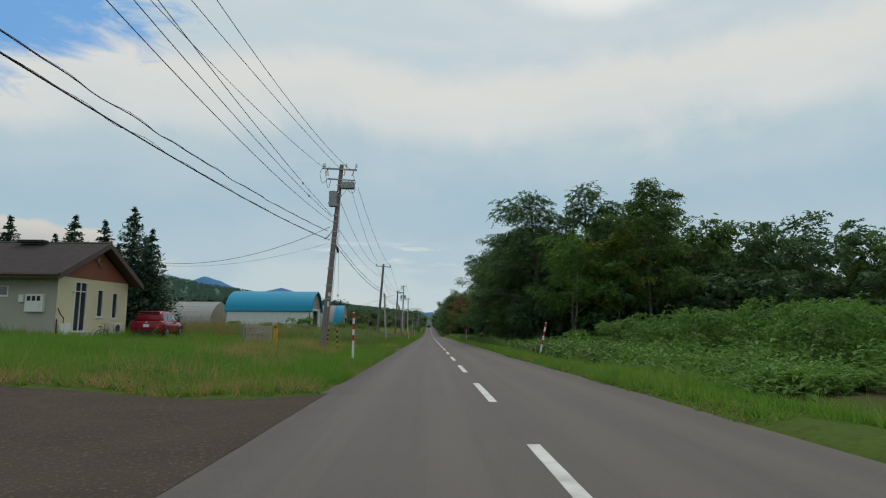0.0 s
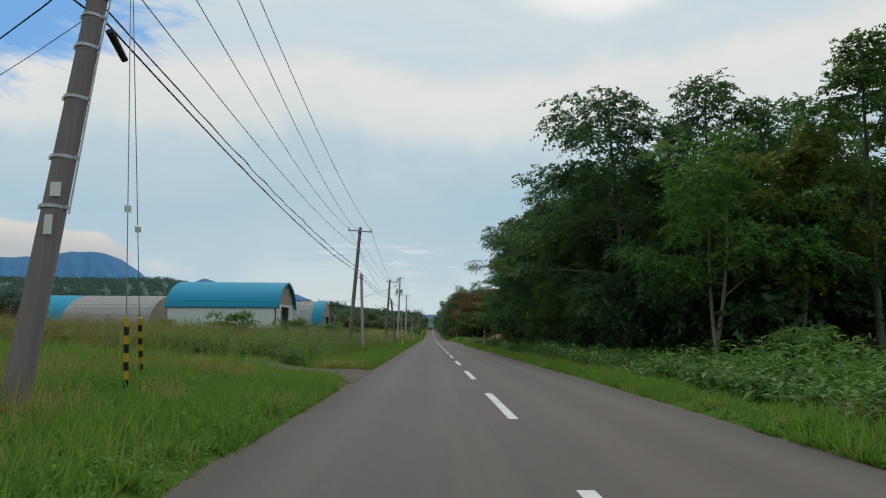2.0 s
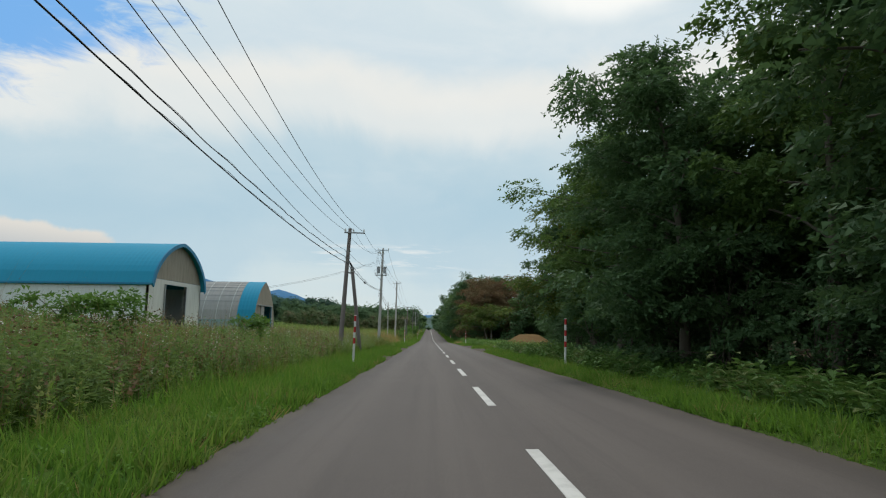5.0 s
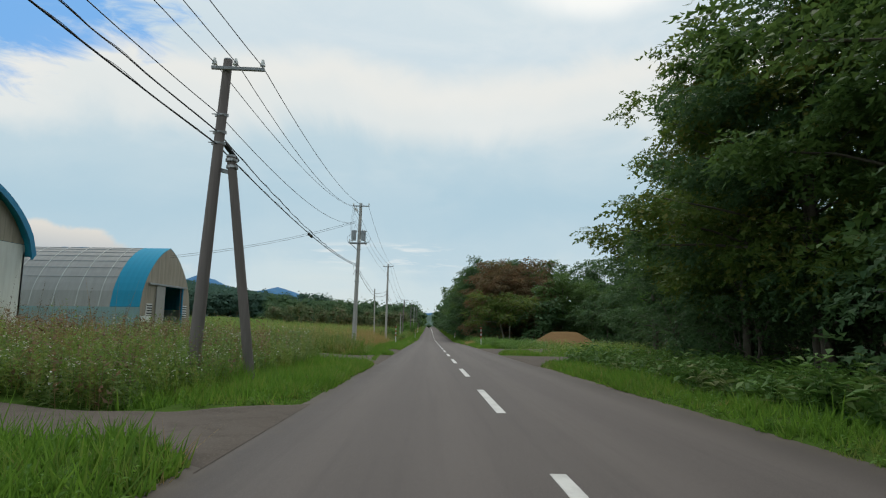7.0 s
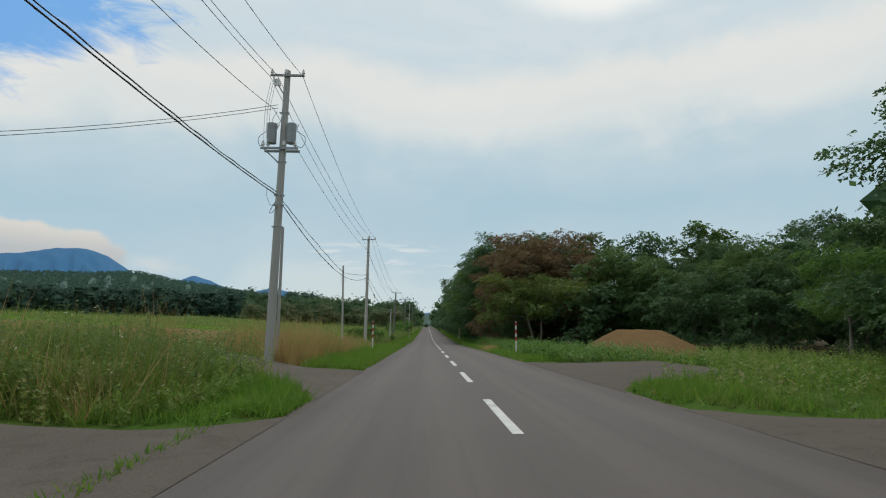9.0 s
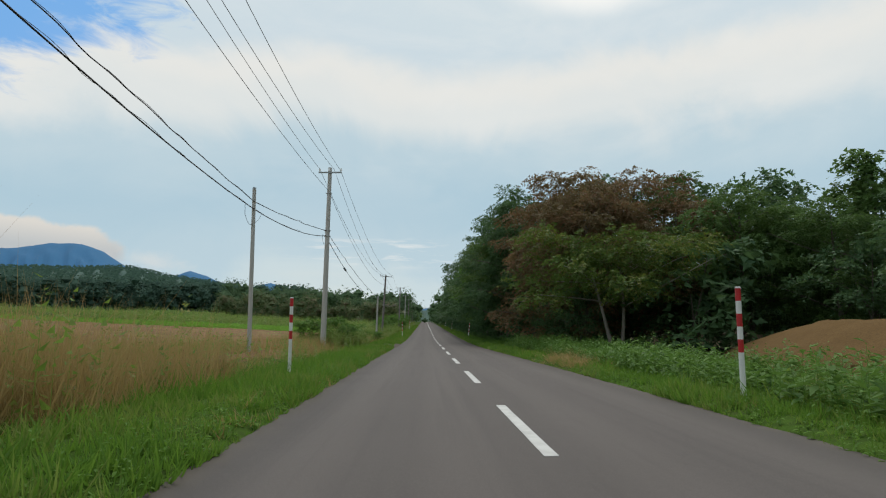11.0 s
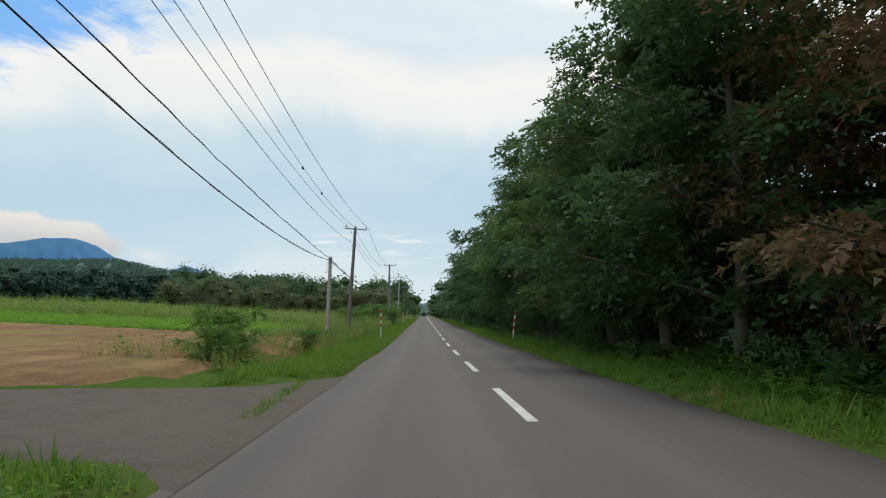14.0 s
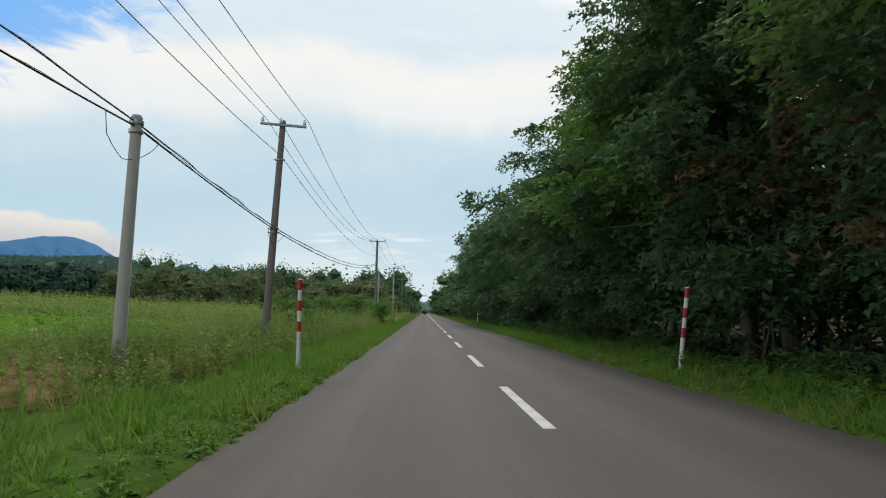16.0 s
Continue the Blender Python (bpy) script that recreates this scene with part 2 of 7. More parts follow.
M = {
    "asphalt": material("asphalt", asphalt_look, bump=0.004),
    "soil": material("soil", soil_look, gloss=0.03, bump=0.03),
    "ground": material("meadow", ground_look, gloss=0.03, bump=0.06),
    "line": painted("road_paint", (0.62, 0.61, 0.58), 0.7, 0.45, 2.5, dirt=(0.16, 0.15, 0.14)),
    "bark": material("bark", bark_look, bump=0.02),
    "bark_pale": material("pale_bark", pale_bark_look, bump=0.01),
    "pole": material("concrete_pole", concrete_look, bump=0.003),
    "woodpole": material("old_wood", wood_pole_look, bump=0.004),
    "leaf_dark": leaf_material("leaf_dark", (0.048, 0.102, 0.048), (0.106, 0.184, 0.076)),
    "leaf_mid": leaf_material("leaf_mid", (0.055, 0.115, 0.036), (0.130, 0.212, 0.062)),
    "leaf_light": leaf_material("leaf_light", (0.066, 0.150, 0.032), (0.145, 0.262, 0.058)),
    "leaf_olive": leaf_material("leaf_olive", (0.062, 0.118, 0.026), (0.135, 0.195, 0.045), (0.19, 0.185, 0.045)),
    "leaf_gold": leaf_material("leaf_gold", (0.065, 0.120, 0.022), (0.140, 0.205, 0.040), (0.36, 0.27, 0.04)),
    "leaf_rust": leaf_material("leaf_rust", (0.100, 0.094, 0.048), (0.220, 0.150, 0.078), (0.25, 0.128, 0.078)),
    "needle": leaf_material("needle", (0.036, 0.072, 0.050), (0.076, 0.126, 0.082), thin=0.12, rough=0.6),
    "grass": leaf_material("grass", (0.066, 0.155, 0.022), (0.168, 0.305, 0.048), (0.22, 0.25, 0.07), thin=0.42),
    "tallgrass": leaf_material("tall_grass", (0.048, 0.105, 0.016), (0.145, 0.225, 0.036), (0.22, 0.18, 0.07), thin=0.4),
    "drygrass": leaf_material("dry_grass", (0.27, 0.18, 0.075), (0.44, 0.32, 0.15), thin=0.35),
    "redgrass": leaf_material("red_grass", (0.17, 0.095, 0.045), (0.34, 0.21, 0.10), (0.24, 0.18, 0.07), thin=0.35),
    "weed": leaf_material("weed", (0.080, 0.160, 0.032), (0.215, 0.315, 0.070), (0.27, 0.24, 0.09), thin=0.42),
    "weed_dull": leaf_material("weed_dull", (0.15, 0.105, 0.065), (0.27, 0.19, 0.11), (0.20, 0.10, 0.07), thin=0.35),
    "crop": leaf_material("crop", (0.105, 0.260, 0.032), (0.215, 0.390, 0.060), thin=0.4),
    "steel": painted("galvanised_steel", (0.42, 0.43, 0.44), 0.4, 0.3, 4, metal=0.8),
    "grey": painted("grey_paint", (0.33, 0.35, 0.37), 0.45, 0.3),
    "black": painted("black_rubber", (0.02, 0.02, 0.022), 0.6, 0.1),
    "porcelain": painted("porcelain", (0.75, 0.75, 0.73), 0.2, 0.1),
    "red": painted("red_paint", (0.50, 0.025, 0.03), 0.4, 0.25),
    "white": painted("white_paint", (0.74, 0.74, 0.72), 0.45, 0.2),
    "yellow": painted("yellow_paint", (0.62, 0.36, 0.03), 0.5, 0.25),
}

# ---------------------------------------------------------------- helpers for building
rng = np.random.default_rng(7)
KINK, SOFT, GRADE = 201.27, 5.93, 0.0207
CREST = 520.0


def waves(x, y, seed):
    """Smooth wandering values, about -1 to 1, for arrays or numbers."""
    out = 0.0
    for k in range(5):
        a = seed * 1.7 + k * 2.399
        f = 0.62 + 0.37 * k
        out = out + np.sin(f * (x * math.cos(a) + y * math.sin(a)) * 2.3 + seed * 3.1 + k * 1.3) * np.cos(f * (y * math.cos(a * 1.3) - x * math.sin(a * 1.3)) * 1.9 + k + seed)
    return out / 2.4


def road_z(y):
    """Height of the road's crown: a 2 % fall into a level stretch, which dips away far off."""
    u = -(y - KINK) / SOFT
    z = GRADE * SOFT * (np.maximum(u, 0) + np.log1p(np.exp(-np.abs(u))))
    over = np.clip(y - CREST, 0, 250)
    z = z - 0.00006 * over ** 2 - 0.03 * np.maximum(0, y - CREST - 250)
    return np.maximum(z, -14.0)


# side drives: side, near and far edge at the road, the same at the far end, distance out
DRIVES = ((-1, 4.0, 10.9, 4.0, 11.5, 17), (-1, 41.0, 44.4, 46.8, 48.8, 8.5), (-1, 92.4, 94.9, 92.6, 94.6, 9.5), (-1, 110.8, 118.4, 112.0, 119.3, 18),
          (-1, 122.9, 129.4, 143.0, 148.0, 18), (-1, 177.4, 185.0, 176.5, 180.0, 11), (1, 110.2, 119.8, 112.0, 119.0, 15), (1, 124.5, 136.0, 131.0, 138.5, 10))


def on_drive(x, y, soft=0.5):
    """1 on a side drive, 0 off it, with a soft edge."""
    best = 0.0 * x
    ax = np.abs(x)
    for side, a0, a1, b0, b1, out in DRIVES:
        t = np.clip((ax - 3.3) / (out - 3.3), 0, 1)
        fl = 1.2 * np.maximum(0.0, 1 - (ax - 3.3) / 1.6) ** 2
        d = np.minimum(np.minimum(y - (a0 + (b0 - a0) * t) + fl, a1 + (b1 - a1) * t + fl - y), out - ax)
        best = np.maximum(best, np.where(x * side < 3.0, 0.0, np.clip(d / soft + 0.5, 0, 1)))
    return best


def creep(y):
    """How far the turf has crept over the asphalt on the right, along both woods."""
    return 0.40 * np.exp(-((y - 178.0) / 18.0) ** 2) + 0.15 * np.exp(-((y - 30.0) / 8.0) ** 2)


def land_z(x, y):
    """The land: verge a little above the road, fields rising gently on the left, woods level on the right."""
    r = road_z(y)
    a = np.abs(x) + np.where(x > 0, creep(y), 0.0)
    s = np.maximum(0.0, a - 5.0)
    rise = 0.052 * np.minimum(s, 60) + 0.02 * np.clip(s - 60, 0, 120) + 0.012 * np.clip(s - 180, 0, 600)
    left = rise - 0.18 * np.exp(-((a - 6.2) / 1.0) ** 2)
    right = -0.25 * np.exp(-((a - 6.0) / 1.0) ** 2) - 0.1 * np.clip((a - 6) / 4, 0, 1)
    up = 0.13 * np.clip((a - 3.3) / 0.4, 0, 1) - 0.07 + np.where(x < 0, left, right)
    k = on_drive(x, y, 0.8)
    up = up * (1 - k) + (0.052 * s * (x < 0) - 0.055) * k
    roll = waves(x * 0.03, y * 0.03, 3.0) * 1.0 * np.clip((a - 30) / 60, 0, 1) + waves(x * 0.5, y * 0.5, 1.0) * 0.05 * np.clip((a - 3.2) / 2, 0, 1) * (1 - k)
    return np.where(a < 3.29, r - 0.14, r + up + roll) * 1.0


def mesh_from(name, verts, faces, mats, smooth=False, face_mat=None):
    me = bpy.data.meshes.new(name)
    me.from_pydata(verts, [], faces)
    for m in mats if isinstance(mats, (list, tuple)) else [mats]:
        me.materials.append(m)
    if face_mat is not None:
        me.polygons.foreach_set("material_index", np.asarray(face_mat, dtype=np.int32))
    if smooth:
        me.polygons.foreach_set("use_smooth", np.ones(len(me.polygons), dtype=bool))
    me.update()
    return me


def quads_mesh(name, q, mat, smooth=False):
    """A mesh of loose quads from an array (n, 4, 3)."""
    n = len(q)
    me = bpy.data.meshes.new(name)
    me.vertices.add(n * 4)
    me.vertices.foreach_set("co", np.ascontiguousarray(q, dtype=np.float32).ravel())
    me.loops.add(n * 4)
    me.loops.foreach_set("vertex_index", np.arange(n * 4, dtype=np.int32))
    me.polygons.add(n)
    me.polygons.foreach_set("loop_start", np.arange(0, n * 4, 4, dtype=np.int32))
    me.materials.append(mat)
    me.update(calc_edges=True)
    return me


def tris_mesh(name, q, mat):
    """A mesh of loose triangles from an array (n, 3, 3)."""
    n = len(q)
    me = bpy.data.meshes.new(name)
    me.vertices.add(n * 3)
    me.vertices.foreach_set("co", np.ascontiguousarray(q, dtype=np.float32).ravel())
    me.loops.add(n * 3)
    me.loops.foreach_set("vertex_index", np.arange(n * 3, dtype=np.int32))
    me.polygons.add(n)
    me.polygons.foreach_set("loop_start", np.arange(0, n * 3, 3, dtype=np.int32))
    me.materials.append(mat)
    me.update(calc_edges=True)
    return me


def thing(name, label, category, at, group="", turn=0.0):
    """An Empty at the thing's base, which carries its parts."""
    e = new(name)
    e.empty_display_size = 0.2
    e.matrix_basis = pose(*[float(v) for v in at], 0, 0, turn)
    return tagged(e, label, category, group)


def part(name, bm, mat, parent, label="", smooth=False):
    """Link a bmesh (or a mesh) as one mesh object under a thing or a part."""
    if isinstance(bm, bmesh.types.BMesh):
        me = bpy.data.meshes.new(name)
        if smooth:
            for f in bm.faces:
                f.smooth = True
        bm.to_mesh(me)
        bm.free()
    else:
        me = bm
    if mat is not None and not me.materials:
        me.materials.append(mat)
    ob = new(name, me)
    ob.parent = parent
    if label:
        tagged(ob, label)
    return ob


def box(sx, sy, sz, at=(0, 0, 0), bevel=0.0, rot=None):
    bm = bmesh.new()
    bmesh.ops.create_cube(bm, size=1)
    bmesh.ops.scale(bm, vec=(sx, sy, sz), verts=bm.verts)
    if bevel:
        bmesh.ops.bevel(bm, geom=bm.edges, offset=bevel, segments=2, affect="EDGES", profile=0.6)
    if rot:
        bmesh.ops.rotate(bm, cent=(0, 0, 0), matrix=Euler([radians(a) for a in rot]).to_matrix(), verts=bm.verts)
    bmesh.ops.translate(bm, vec=at, verts=bm.verts)
    return bm


def rod(a, b, r0, r1=None, sides=12, caps=True):
    """A tapered round bar from a to b."""
    a, b = Vector(a), Vector(b)
    r1 = r0 if r1 is None else r1
    bm = bmesh.new()
    bmesh.ops.create_cone(bm, cap_ends=caps, segments=sides, radius1=r0, radius2=r1, depth=(b - a).length)
    bmesh.ops.transform(bm, matrix=Matrix.Translation((a + b) / 2) @ (b - a).to_track_quat("Z", "Y").to_matrix().to_4x4(), verts=bm.verts)
    return bm


def join(*bms):
    out = bms[0]
    for b in bms[1:]:
        tmp = bpy.data.meshes.new("tmp")
        b.to_mesh(tmp)
        b.free()
        out.from_mesh(tmp)
        bpy.data.meshes.remove(tmp)
    return out


def tube(points, r, mat, name, sides=5):
    """A bent tube along points, as a mesh."""
    pts = [Vector(p) for p in points]
    vs, fs = [], []
    for i, p in enumerate(pts):
        d = (pts[min(i + 1, len(pts) - 1)] - pts[max(i - 1, 0)]).normalized()
        s = d.cross(Vector((0, 0, 1)))
        s = s.normalized() if s.length > 1e-4 else Vector((1, 0, 0))
        u = s.cross(d)
        ri = r if isinstance(r, (int, float)) else r[i]
        for k in range(sides):
            t = 2 * math.pi * k / sides
            vs.append(p + (s * math.cos(t) + u * math.sin(t)) * ri)
    for i in range(len(pts) - 1):
        for k in range(sides):
            k2 = (k + 1) % sides
            fs.append((i * sides + k, i * sides + k2, (i + 1) * sides + k2, (i + 1) * sides + k))
    return mesh_from(name, vs, fs, mat, smooth=True)


# ---------------------------------------------------------------- ground and road
def grid_sheet(name, xs, ys, height, mat):
    gx, gy = np.meshgrid(np.array(xs, float), np.array(ys, float))
    vs = np.stack([gx, gy, height(gx, gy)], -1).reshape(-1, 3).tolist()
    n = len(xs)
    fs = [(j * n + i, j * n + i + 1, (j + 1) * n + i + 1, (j + 1) * n + i) for j in range(len(ys) - 1) for i in range(n - 1)]
    return new(name, mesh_from(name, vs, fs, mat, smooth=True))


def spread(lo, hi, step):
    return list(np.arange(lo, hi, step))


xs = [-4000, -2500, -1500, -900, -600, -400, -300, -220, -160] + spread(-120, -40, 8) + spread(-40, -12, 2) + spread(-12.15, -3.35, 0.35) + [-3.28, -1.6, 0, 1.6, 2.7, 2.85, 2.98, 3.10, 3.2, 3.28] + spread(3.4, 12, 0.35) + spread(12, 40, 3) + [40, 50, 70, 100, 150, 250, 400, 700, 1200, 2500, 4000]
ys = [-600, -300, -150, -80, -40] + spread(-24, 240, 0.8) + spread(240, 300, 2.0) + spread(300, 800, 12) + [800, 900, 1000, 1300, 1800, 2500, 3300, 4200]
ground = grid_sheet("ground", xs, ys, land_z, M["ground"])
tagged(ground, "meadow and woodland ground with green grass", "ground", kind="structure")


def road_edge(y, side):
    """The ragged rim of the asphalt; on the right the turf has crept in along the second woods."""
    return side * (3.40 - (creep(y) if side > 0 else 0.0) + 0.08 * waves(y * 0.3, side * 7.0, 2.0) + 0.045 * waves(y * 1.5, side * 3.0, 4.0))


def build_road():
    yy = spread(-60, 300, 0.5) + spread(300, 800, 6) + [800, 900, 1100, 1500]
    vs, fs = [], []
    fr = (1.0, 0.66, 0.33, 0.0, -0.33, -0.66, -1.0)
    for y in yy:
        z = road_z(y)
        for k, f in enumerate(fr):
            side = -1 if f > 0 else 1
            e = abs(road_edge(y, side))
            vs.append((-f * e, y, z - 0.055 * f * f))
        vs.append((road_edge(y, 1) + 0.06, y, z - 0.20))
        vs.append((road_edge(y, -1) - 0.06, y, z - 0.20))
    n = 9
    for j in range(len(yy) - 1):
        a, b = j * n, (j + 1) * n
        for i in range(6):
            fs.append((a + i, a + i + 1, b + i + 1, b + i))
        fs.append((a + 6, a + 7, b + 7, b + 6))
        fs.append((a + 8, a, b, b + 8))
    ob = new("road", mesh_from("road", vs, fs, M["asphalt"], smooth=True))
    return tagged(ob, "worn grey asphalt two-lane country road", "road", kind="structure")


road = build_road()


def road_mark(y0, length, width=0.145):
    """One painted dash of the centre line, a thin worn slab on the crown."""
    ny = max(2, int(length / 0.4))
    vs, fs = [], []
    for j in range(ny + 1):
        y = y0 + length * j / ny
        for x in (-width / 2, width / 2):
            wob = 0.006 * noise.noise((x * 40, y * 3, 1.0))
            vs.append((x + wob, y + (wob * 3 if j in (0, ny) else 0), road_z(y) + 0.005))
            vs.append((x + wob, y, road_z(y) - 0.02))
    for j in range(ny):
        a, b = j * 4, j * 4 + 4
        fs += [(a, a + 2, b + 2, b), (a + 2, a + 3, b + 3, b + 2), (a + 1, a, b, b + 1)]
    fs += [(0, 1, 3, 2), (ny * 4 + 2, ny * 4 + 3, ny * 4 + 1, ny * 4)]
    return mesh_from("road_marking", vs, fs, M["line"])


DASH0, PITCH, DASH = 10.36, 7.677, 3.761
for k in range(-3, 34):
    ob = new("road_marking", road_mark(DASH0 + k * PITCH, DASH))
    ob.parent = road
ob = new("road_marking", road_mark(DASH0 + 34 * PITCH, 470, 0.15))
ob.parent = road
# ---------------------------------------------------------------- plants
def unit(v):
    return v / np.maximum(np.linalg.norm(v, axis=-1, keepdims=True), 1e-6)


def leaf_cards(centres, normals, length, width, r, droop=0.25, pointed=True):
    """Leaves as bent-free diamonds round given points: array (n, 4, 3)."""
    n = len(centres)
    t = unit(np.cross(normals, unit(r.normal(size=(n, 3)))))
    t[:, 2] -= droop
    t = unit(t)
    s = unit(np.cross(normals, t))
    L = length * r.uniform(0.6, 1.35, (n, 1))
    W = width * r.uniform(0.6, 1.35, (n, 1))
    mid = centres + t * L * 0.05
    return np.stack([centres - t * L * 0.5, mid + s * W * 0.5, centres + t * L * 0.5, mid - s * W * 0.5], 1)


def crown_points(lobes, count, r, shell=0.6):
    """Points and outward normals in a crown made of lobes (centre, radii); few lie inside."""
    w_ = np.array([l[1][0] * l[1][1] + l[1][1] * l[1][2] for l in lobes])
    pick = r.choice(len(lobes), count, p=w_ / w_.sum())
    c = np.array([l[0] for l in lobes])[pick]
    rad = np.array([l[1] for l in lobes])[pick]
    d = unit(r.normal(size=(count, 3)))
    k = r.uniform(shell, 1.06, (count, 1)) ** 0.7
    ragged = 1 + 0.22 * np.sin(d[:, :1] * 7 + pick[:, None]) * np.cos(d[:, 1:2] * 6 + pick[:, None] * 2)
    return c + d * rad * k * ragged, unit(d + np.array([0, 0, 0.55]) + r.normal(scale=0.45, size=(count, 3)))


def sprays(tips, ways, leaf, per, r, reach=3.2, droop=0.5):
    """Leafy twigs: from each tip runs a drooping twig with leaves on both sides; array (n, 3, 3)."""
    n = len(tips)
    ways = unit(ways)
    up = unit(np.array([0, 0, 1.0]) + r.normal(scale=0.45, size=(n, 3)))
    side = unit(np.cross(ways, up))
    ln = leaf * reach * r.uniform(0.6, 1.3, (n, 1, 1))
    u = (np.arange(per)[None, :, None] + r.uniform(0, 0.8, (n, per, 1))) / per
    p = tips[:, None] + ways[:, None] * u * ln + np.array([0, 0, -1.0]) * u ** 2 * ln * droop
    sgn = np.where(np.arange(per) % 2, 1.0, -1.0)[None, :, None]
    d = unit(ways[:, None] * 0.65 + side[:, None] * sgn * (1.1 - 0.6 * u) + r.normal(scale=0.30, size=(n, per, 3)) + np.array([0, 0, -0.35]))
    b = unit(np.cross(d, up[:, None] + r.normal(scale=0.35, size=(n, per, 3))))
    L = leaf * r.uniform(0.65, 1.3, (n, per, 1))
    return np.stack([p - d * L * 0.1 + b * L * 0.10, p + d * L, p + d * L * 0.38 + b * L * 0.58 * np.where(r.random((n, per, 1)) < 0.5, 1, -1)], 2).reshape(-1, 3, 3)


def limb(a, b, bend, r, steps=5):
    a, b = np.array(a, float), np.array(b, float)
    out = [a + (b - a) * t + np.array([bend[0], bend[1], bend[2]]) * math.sin(math.pi * t) for t in np.linspace(0, 1, steps)]
    return out


def broadleaf_meshes(seed, height, spread_, leaves, leaf, mat, low=0.12, lean=(0, 0), trunk_r=0.16, open_=0.0, stems=1, bark="bark", fork=0.6, sides=7, limbs=15):
    """Trunk with limbs, and a crown of leafy twigs in flat layers round the limbs."""
    r = np.random.default_rng(seed)
    tubes = []
    lobes = []
    for s in range(stems):
        foot = np.array([r.uniform(-0.4, 0.4), r.uniform(-0.4, 0.4), 0]) * (stems > 1)
        swing = fork * (1 + stems * 0.5)
        top = np.array([lean[0] + r.uniform(-1, 1) * swing, lean[1] + r.uniform(-1, 1) * swing, height * 0.86])
        spine = limb(foot, top, r.uniform(-0.4, 0.4, 3) * (1, 1, 0), r, 9)
        tubes.append((spine, [trunk_r * (1 - 0.86 * t) / math.sqrt(stems) + 0.012 for t in np.linspace(0, 1, 9)], sides))
        nl = int(limbs / stems) + 3
        for i in range(nl):
            t = low + (0.97 - low) * (i + 0.5) / nl
            k = min(7, int(t * 8))
            base = spine[k] + (spine[k + 1] - spine[k]) * (t * 8 - k)
            ang = i * 2.4 + r.uniform(-0.5, 0.5) + s * 1.7
            reach = spread_ * (0.55 + 0.5 * math.sin(math.pi * min(1, 0.22 + t * 0.78))) * r.uniform(0.55, 1.2)
            end = base + np.array([math.cos(ang) * reach, math.sin(ang) * reach, reach * r.uniform(0.05, 0.55)])
            pts = limb(base, end, (0, 0, r.uniform(-0.1, 0.35)), r, 4)
            tubes.append((pts, [trunk_r * 0.42 * (1 - t) * (1 - u * 0.8) + 0.012 for u in np.linspace(0, 1, 4)], max(3, sides - 3)))
            for q in range(3):
                f = (1.0, 0.72, 0.42)[q]
                rr = spread_ * r.uniform(0.20, 0.34) * (1 - 0.25 * open_)
                off = r.normal(scale=0.13, size=3) * spread_ * (1, 1, 0.6)
                lobes.append((base + (end - base) * f + off, (rr, rr * r.uniform(0.8, 1.1), rr * r.uniform(0.30, 0.55))))
        for q in range(3):
            lobes.append((top + r.normal(scale=0.2, size=3) * spread_ * 0.5 + (0, 0, height * 0.03 * q), (spread_ * 0.26, spread_ * 0.26, height * 0.06)))
    vs, fs = [], []
    for pts, rad, n_ in tubes:
        me = tube(pts, list(rad), M[bark], "tmp", n_)
        o = len(vs)
        vs += [v.co.copy() for v in me.vertices]
        fs += [tuple(o + i for i in p.vertices) for p in me.polygons]
        bpy.data.meshes.remove(me)
    trunk = mesh_from("trunk", vs, fs, M[bark], smooth=True)
    per = 9
    c, nrm = crown_points(lobes, max(8, leaves // per), r, 0.3)
    way = nrm * (1, 1, 0.25) + r.normal(scale=0.35, size=c.shape) + np.array([0, 0, 0.05])
    mid = np.array([lean[0] * 0.6, lean[1] * 0.6, 0])
    way += unit((c - mid) * (1, 1, 0)) * 0.8
    crown = tris_mesh("crown", sprays(c, way, leaf, per, r), mat)
    return trunk, crown


def conifer_meshes(seed, height, spread_, count, mat):
    r = np.random.default_rng(seed)
    trunk = tube([(0, 0, 0), (0, 0, height * 0.5), (0, 0, height)], [0.16, 0.09, 0.012], M["bark"], "trunk", 7)
    quads = []
    tiers = int(height / 0.24)
    for i in range(tiers):
        t = (i + 0.5) / tiers
        z0 = height * (0.04 + 0.95 * t)
        reach = spread_ * (1 - t) ** 0.95 * r.uniform(0.92, 1.08) + 0.06
        arms = max(5, int(13 * (1 - t) + 5))
        for a in range(arms):
            ang = 2 * math.pi * (a + r.uniform(0, 0.8)) / arms
            d = np.array([math.cos(ang), math.sin(ang), 0])
            z = z0 + r.uniform(-0.15, 0.15)
            ln = reach * r.uniform(0.78, 1.1)
            dip = r.uniform(0.2, 0.55)
            m = max(5, int(7 + 10 * ln))
            u = r.uniform(0.1, 1, (m, 1))
            droop = -dip * u * ln * (1 - t) + 0.3 * u ** 2 * ln * 0.5
            p = d * u * ln + np.array([0, 0, z]) + np.concatenate([np.zeros((m, 2)), droop], 1)
            p += r.normal(scale=0.03 + 0.03 * ln, size=(m, 3)) * (1, 1, 1.1)
            nr = unit(np.array([0, 0, 1.0]) + r.normal(scale=0.5, size=(m, 3)))
            quads.append(leaf_cards(p, nr, 0.34, 0.11, r, 0.15))
    return trunk, quads_mesh("crown", np.concatenate(quads), mat)


def plant(name, meshes, label, category, at, turn=0.0, size=1.0, group=""):
    e = thing(name, label, category, at, group, turn)
    e.scale = (size, size, size)
    for nm, me in zip(("trunk", "crown"), meshes):
        part(nm, me, None, e)
    return e


